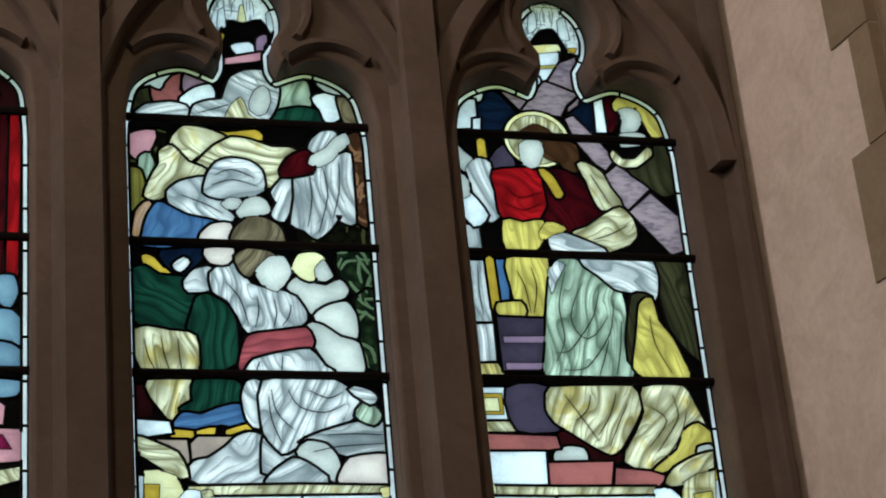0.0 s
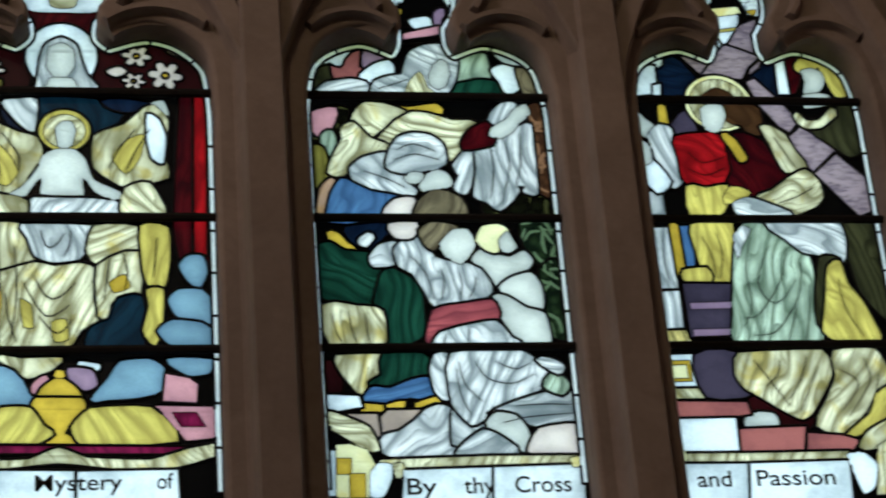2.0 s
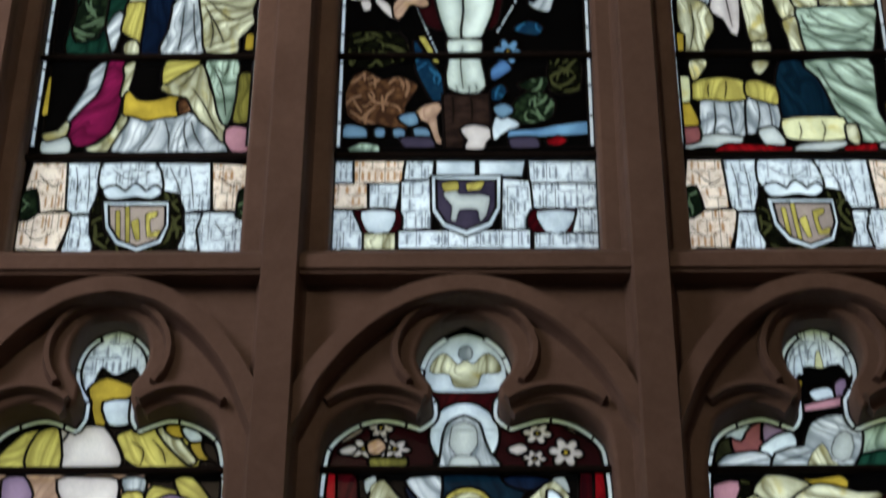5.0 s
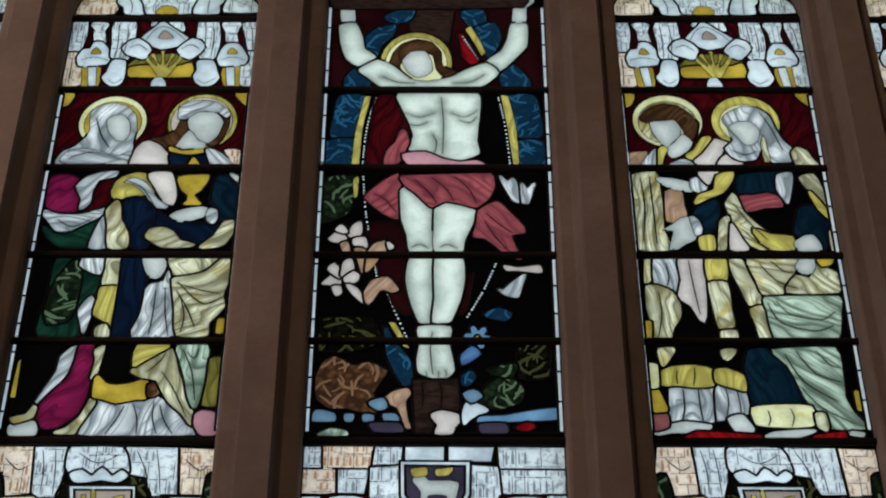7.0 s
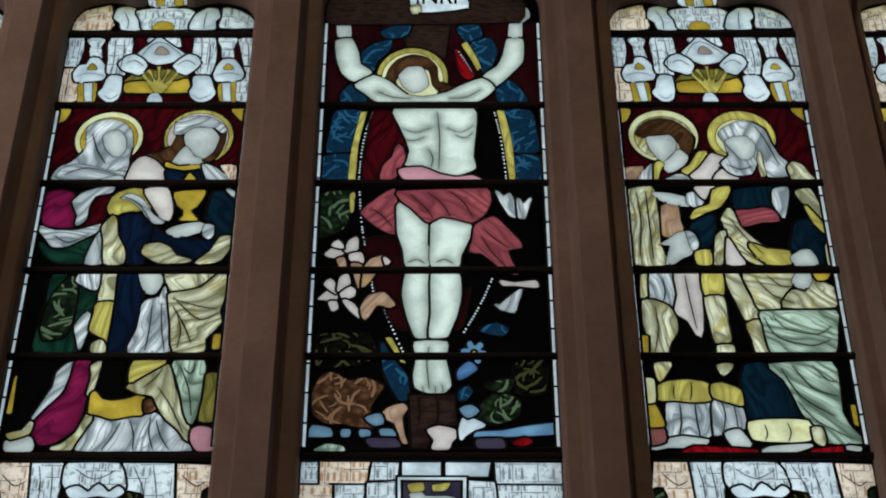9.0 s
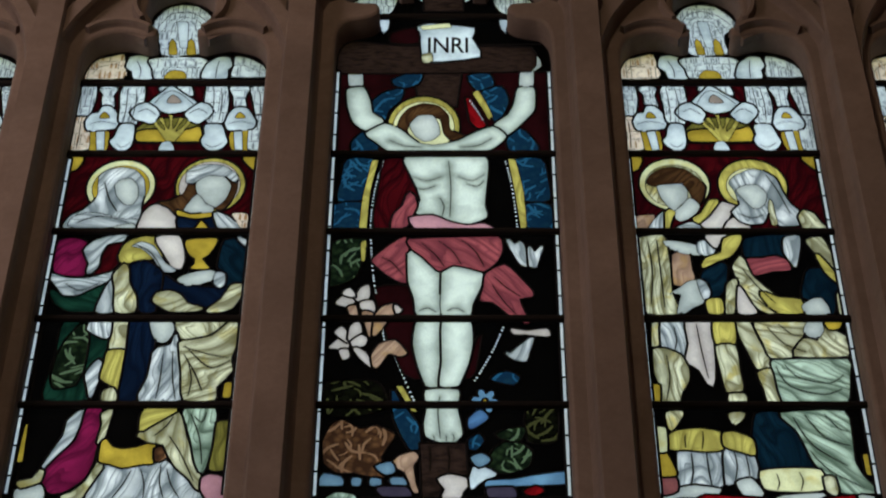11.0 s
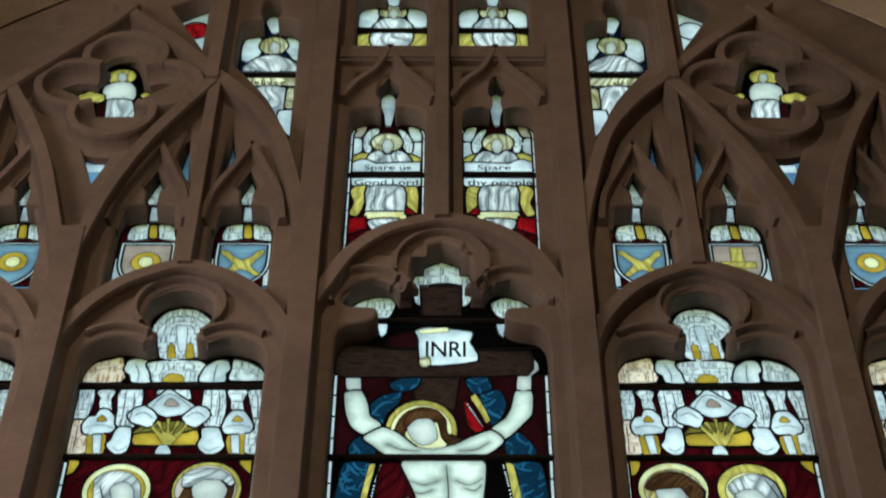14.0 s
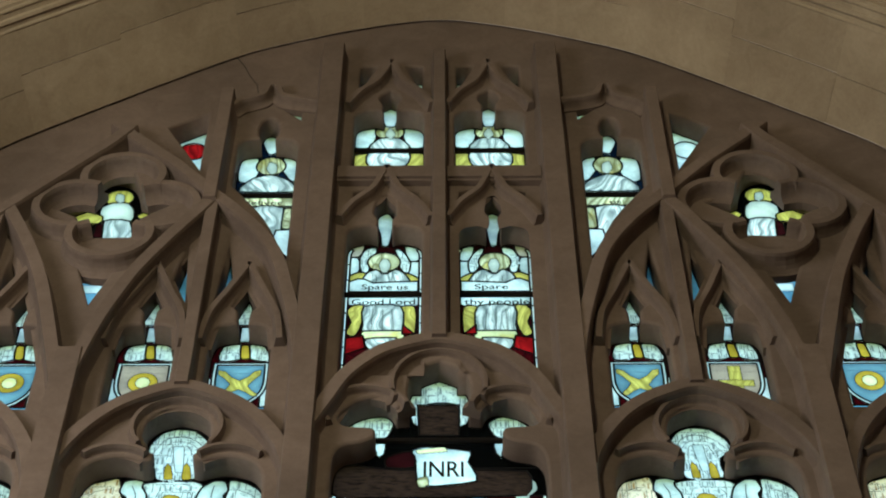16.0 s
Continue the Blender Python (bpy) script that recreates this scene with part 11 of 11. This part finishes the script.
# tracery lights
for s in (-1, 1):
    o = OPENINGS["angel_low", s]
    p = glaze("stained_glass_panel", o, [("ground", "crimson", o)] + placed(ANGEL_M1, 0.2 * s, 7.2, -s) + edge_beads(o, 7.3, 8.10, 0.012), "small light with an angel in white over a text scroll", [(7.805, 0.2 * s - 0.145, 0.2 * s + 0.145)], 0.007)
    words("Spare us" if s < 0 else "Spare", *WORDS["spare", s], p, p.location)
    words("Good Lord" if s < 0 else "thy people", *WORDS["good", s], p, p.location)
    o = OPENINGS["angel_top", s]
    glaze("stained_glass_panel", o, [("ground", "maroon", o)] + placed(ANGELTOP_M1, 0.2 * s, 8.6, -s), "small top light with an angel in white and gold", [(8.832, 0.2 * s - 0.145, 0.2 * s + 0.145)], 0.007)
    o = OPENINGS["angel_side", s]
    p = glaze("stained_glass_panel", o, [("ground", "navy", o)] + placed(ANGELSIDE_M1, 0.676 * s, 7.88, -s), "narrow light with an angel in pale blue and cream", [(8.49, s * 0.676 - 0.12, s * 0.676 + 0.12)], 0.007)
    words("Good" if s < 0 else "Lord", s * 0.676 - 0.055, s * 0.676 + 0.055, 8.50, 0.028, p, p.location)
    words("deliver" if s < 0 else "us", s * 0.676 - (0.075 if s < 0 else 0.022), s * 0.676 + (0.075 if s < 0 else 0.022), 8.422, 0.03, p, p.location)
    o = OPENINGS["quatrefoil", s]
    glaze("stained_glass_panel", o, [("ground", "shadow", o)] + placed(QUATRE_M1, 1.238 * s, 8.1, -s), "quatrefoil light with a small angel on dark glass", (), 0.007)
    o = OPENINGS["roundel", s]
    glaze("stained_glass_panel", o, [("ground", "pale", o), ("roundel", "red" if s < 0 else "pale", disc(s * 0.985, 8.825, 0.055, 0.065))], "triangular light with a round jewel of glass", (), 0.008)
    o = OPENINGS["kite", s]
    glaze("stained_glass_panel", o, [("ground", "sky", o), ("band", "canopy", rect(s * 1.225 - 0.12, 7.90, s * 1.225 + 0.12, 7.98)), ("band", "pale", rect(s * 1.225 - 0.12, 7.82, s * 1.225 + 0.05, 7.87)), ("point", "red", rect(s * 1.225 - 0.1, 7.6, s * 1.225 + 0.1, 7.74))], "kite-shaped light of blue and white glass", (), 0.008)
    for k in "abcde":
        o = OPENINGS["eyelet_" + k, s]
        # c and d are dark recesses: near-black glass is put where shade lies.
        glaze("stained_glass_panel", o, [("pane", "pale" if k in "abe" else "shadow", o)], "tiny triangular eyelet in the tracery", (), 0.006)
    for k, b in (("near", 0.838), ("far", 1.614)):
        for h in "ab":
            o = OPENINGS["slit_" + h + k, s]
            glaze("stained_glass_panel", o, [("pane", "sky", o)], "narrow slit of blue-white glass", (), 0.006)
            o = OPENINGS["shield_" + k + h, s]
            c = s * (b + (-0.163 if h == "a" else 0.163))
            device = {0: [("device", "yellow", rect(c - 0.022, 7.16, c + 0.022, 7.365)), ("device", "yellow", rect(c - 0.06, 7.25, c + 0.06, 7.285))],
                      1: [("device", "yellow", curve([(c - 0.075, 7.35), (c, 7.29), (c + 0.07, 7.35), (c + 0.03, 7.26), (c + 0.065, 7.20), (c, 7.24), (c - 0.06, 7.2), (c - 0.03, 7.27)], 3))],
                      2: [("device", "gold", disc(c, 7.28, 0.05, 0.055)), ("device", "halo", disc(c, 7.28, 0.025, 0.03))]}[(0 if h == "b" else 1) if k == "near" and s > 0 else (2 if (h == "b" and k == "near") or k == "far" else 1)]
            art = [("ground", "crimson", o), ("side_glass", "pale", rect(c - 0.11, 7.0, c - 0.075, 7.30)), ("side_glass", "pale", rect(c + 0.075, 7.0, c + 0.11, 7.30)),
                   ("side_glass", "sky", rect(c - 0.11, 7.0, c + 0.11, 7.14))] + placed(SHIELD_1, c, 7.0)
            art += [("shield", "pale", shield_line(c, 7.388, 0.094, 0.25)), ("shield_field", "cloud" if h == "a" else "stonework", shield_line(c, 7.375, 0.081, 0.222))] + device
            art += [("finial", "canopy", [(c - 0.05, 7.612), (c + 0.05, 7.612), (c, 7.765)]), ("finial_stem", "pale", rect(c - 0.018, 7.51, c + 0.018, 7.60))]
            glaze("stained_glass_panel", o, art, "small light with a painted shield under crockets", (), 0.007)


# ---------------------------------------------------------------- dressed stones of the reveal
for i0 in range(foot_n, last_n, 5):
    i1 = min(i0 + 5, last_n)
    split = 0.33 + 0.05 * math.sin(i0 * 1.7)
    reveal_patch("voussoir", i0, i1, 0.105, split - 0.002, ASHLAR, 0.005 + 0.0015 * math.sin(i0), wall)
    reveal_patch("voussoir", i0, i1, split + 0.002, DEPTH + 0.001, ASHLAR, 0.006 + 0.0015 * math.cos(i0 * 2.1), wall)
for s in (-1, 1):
    z = 2.825
    k = 0
    while z < 7.4:
        h = 0.28 if k % 2 else 0.31
        d0 = 0.552 if k % 2 else 0.488
        xs = [2.03 + 0.112 * (d - 0.10) / 0.52 for d in (d0, DEPTH + 0.002)]
        verts = []
        for zz in (z + 0.002, z + h - 0.002):
            for dd, x in ((d0, xs[0]), (DEPTH + 0.002, xs[1])):
                verts += [(s * (x - 0.005), -dd, zz), (s * (x + 0.03), -dd, zz)]
        part("quoin", mesh_of("quoin", verts, [(0, 2, 6, 4), (1, 5, 7, 3), (0, 1, 3, 2), (4, 6, 7, 5), (0, 4, 5, 1), (2, 3, 7, 6)]), ASHLAR, wall)
        z += h
        k += 1
for depth, r in ((0.520, 0.010), (0.556, 0.016), (0.598, 0.012)):
    line = [p for p in arch_outline(0.112 * (depth - 0.10) / 0.52) if p[1] > 7.5]
    part("reveal_roll", rib_mesh("reveal_roll", line, [(r * math.cos(a / 8 * math.tau), depth + r * math.sin(a / 8 * math.tau)) for a in range(8)]), ASHLAR, wall)
for name, grow, prof in (("arch_roll", 0.175, hollow(0.012, 0.04, 0.665, 0.625)), ("hood_mould", 0.27, hollow(0.02, 0.06, 0.69, 0.62))):
    line = arch_outline(grow)
    part(name, rib_mesh(name, [p for p in line if p[1] > 3.0], prof), ASHLAR, wall)
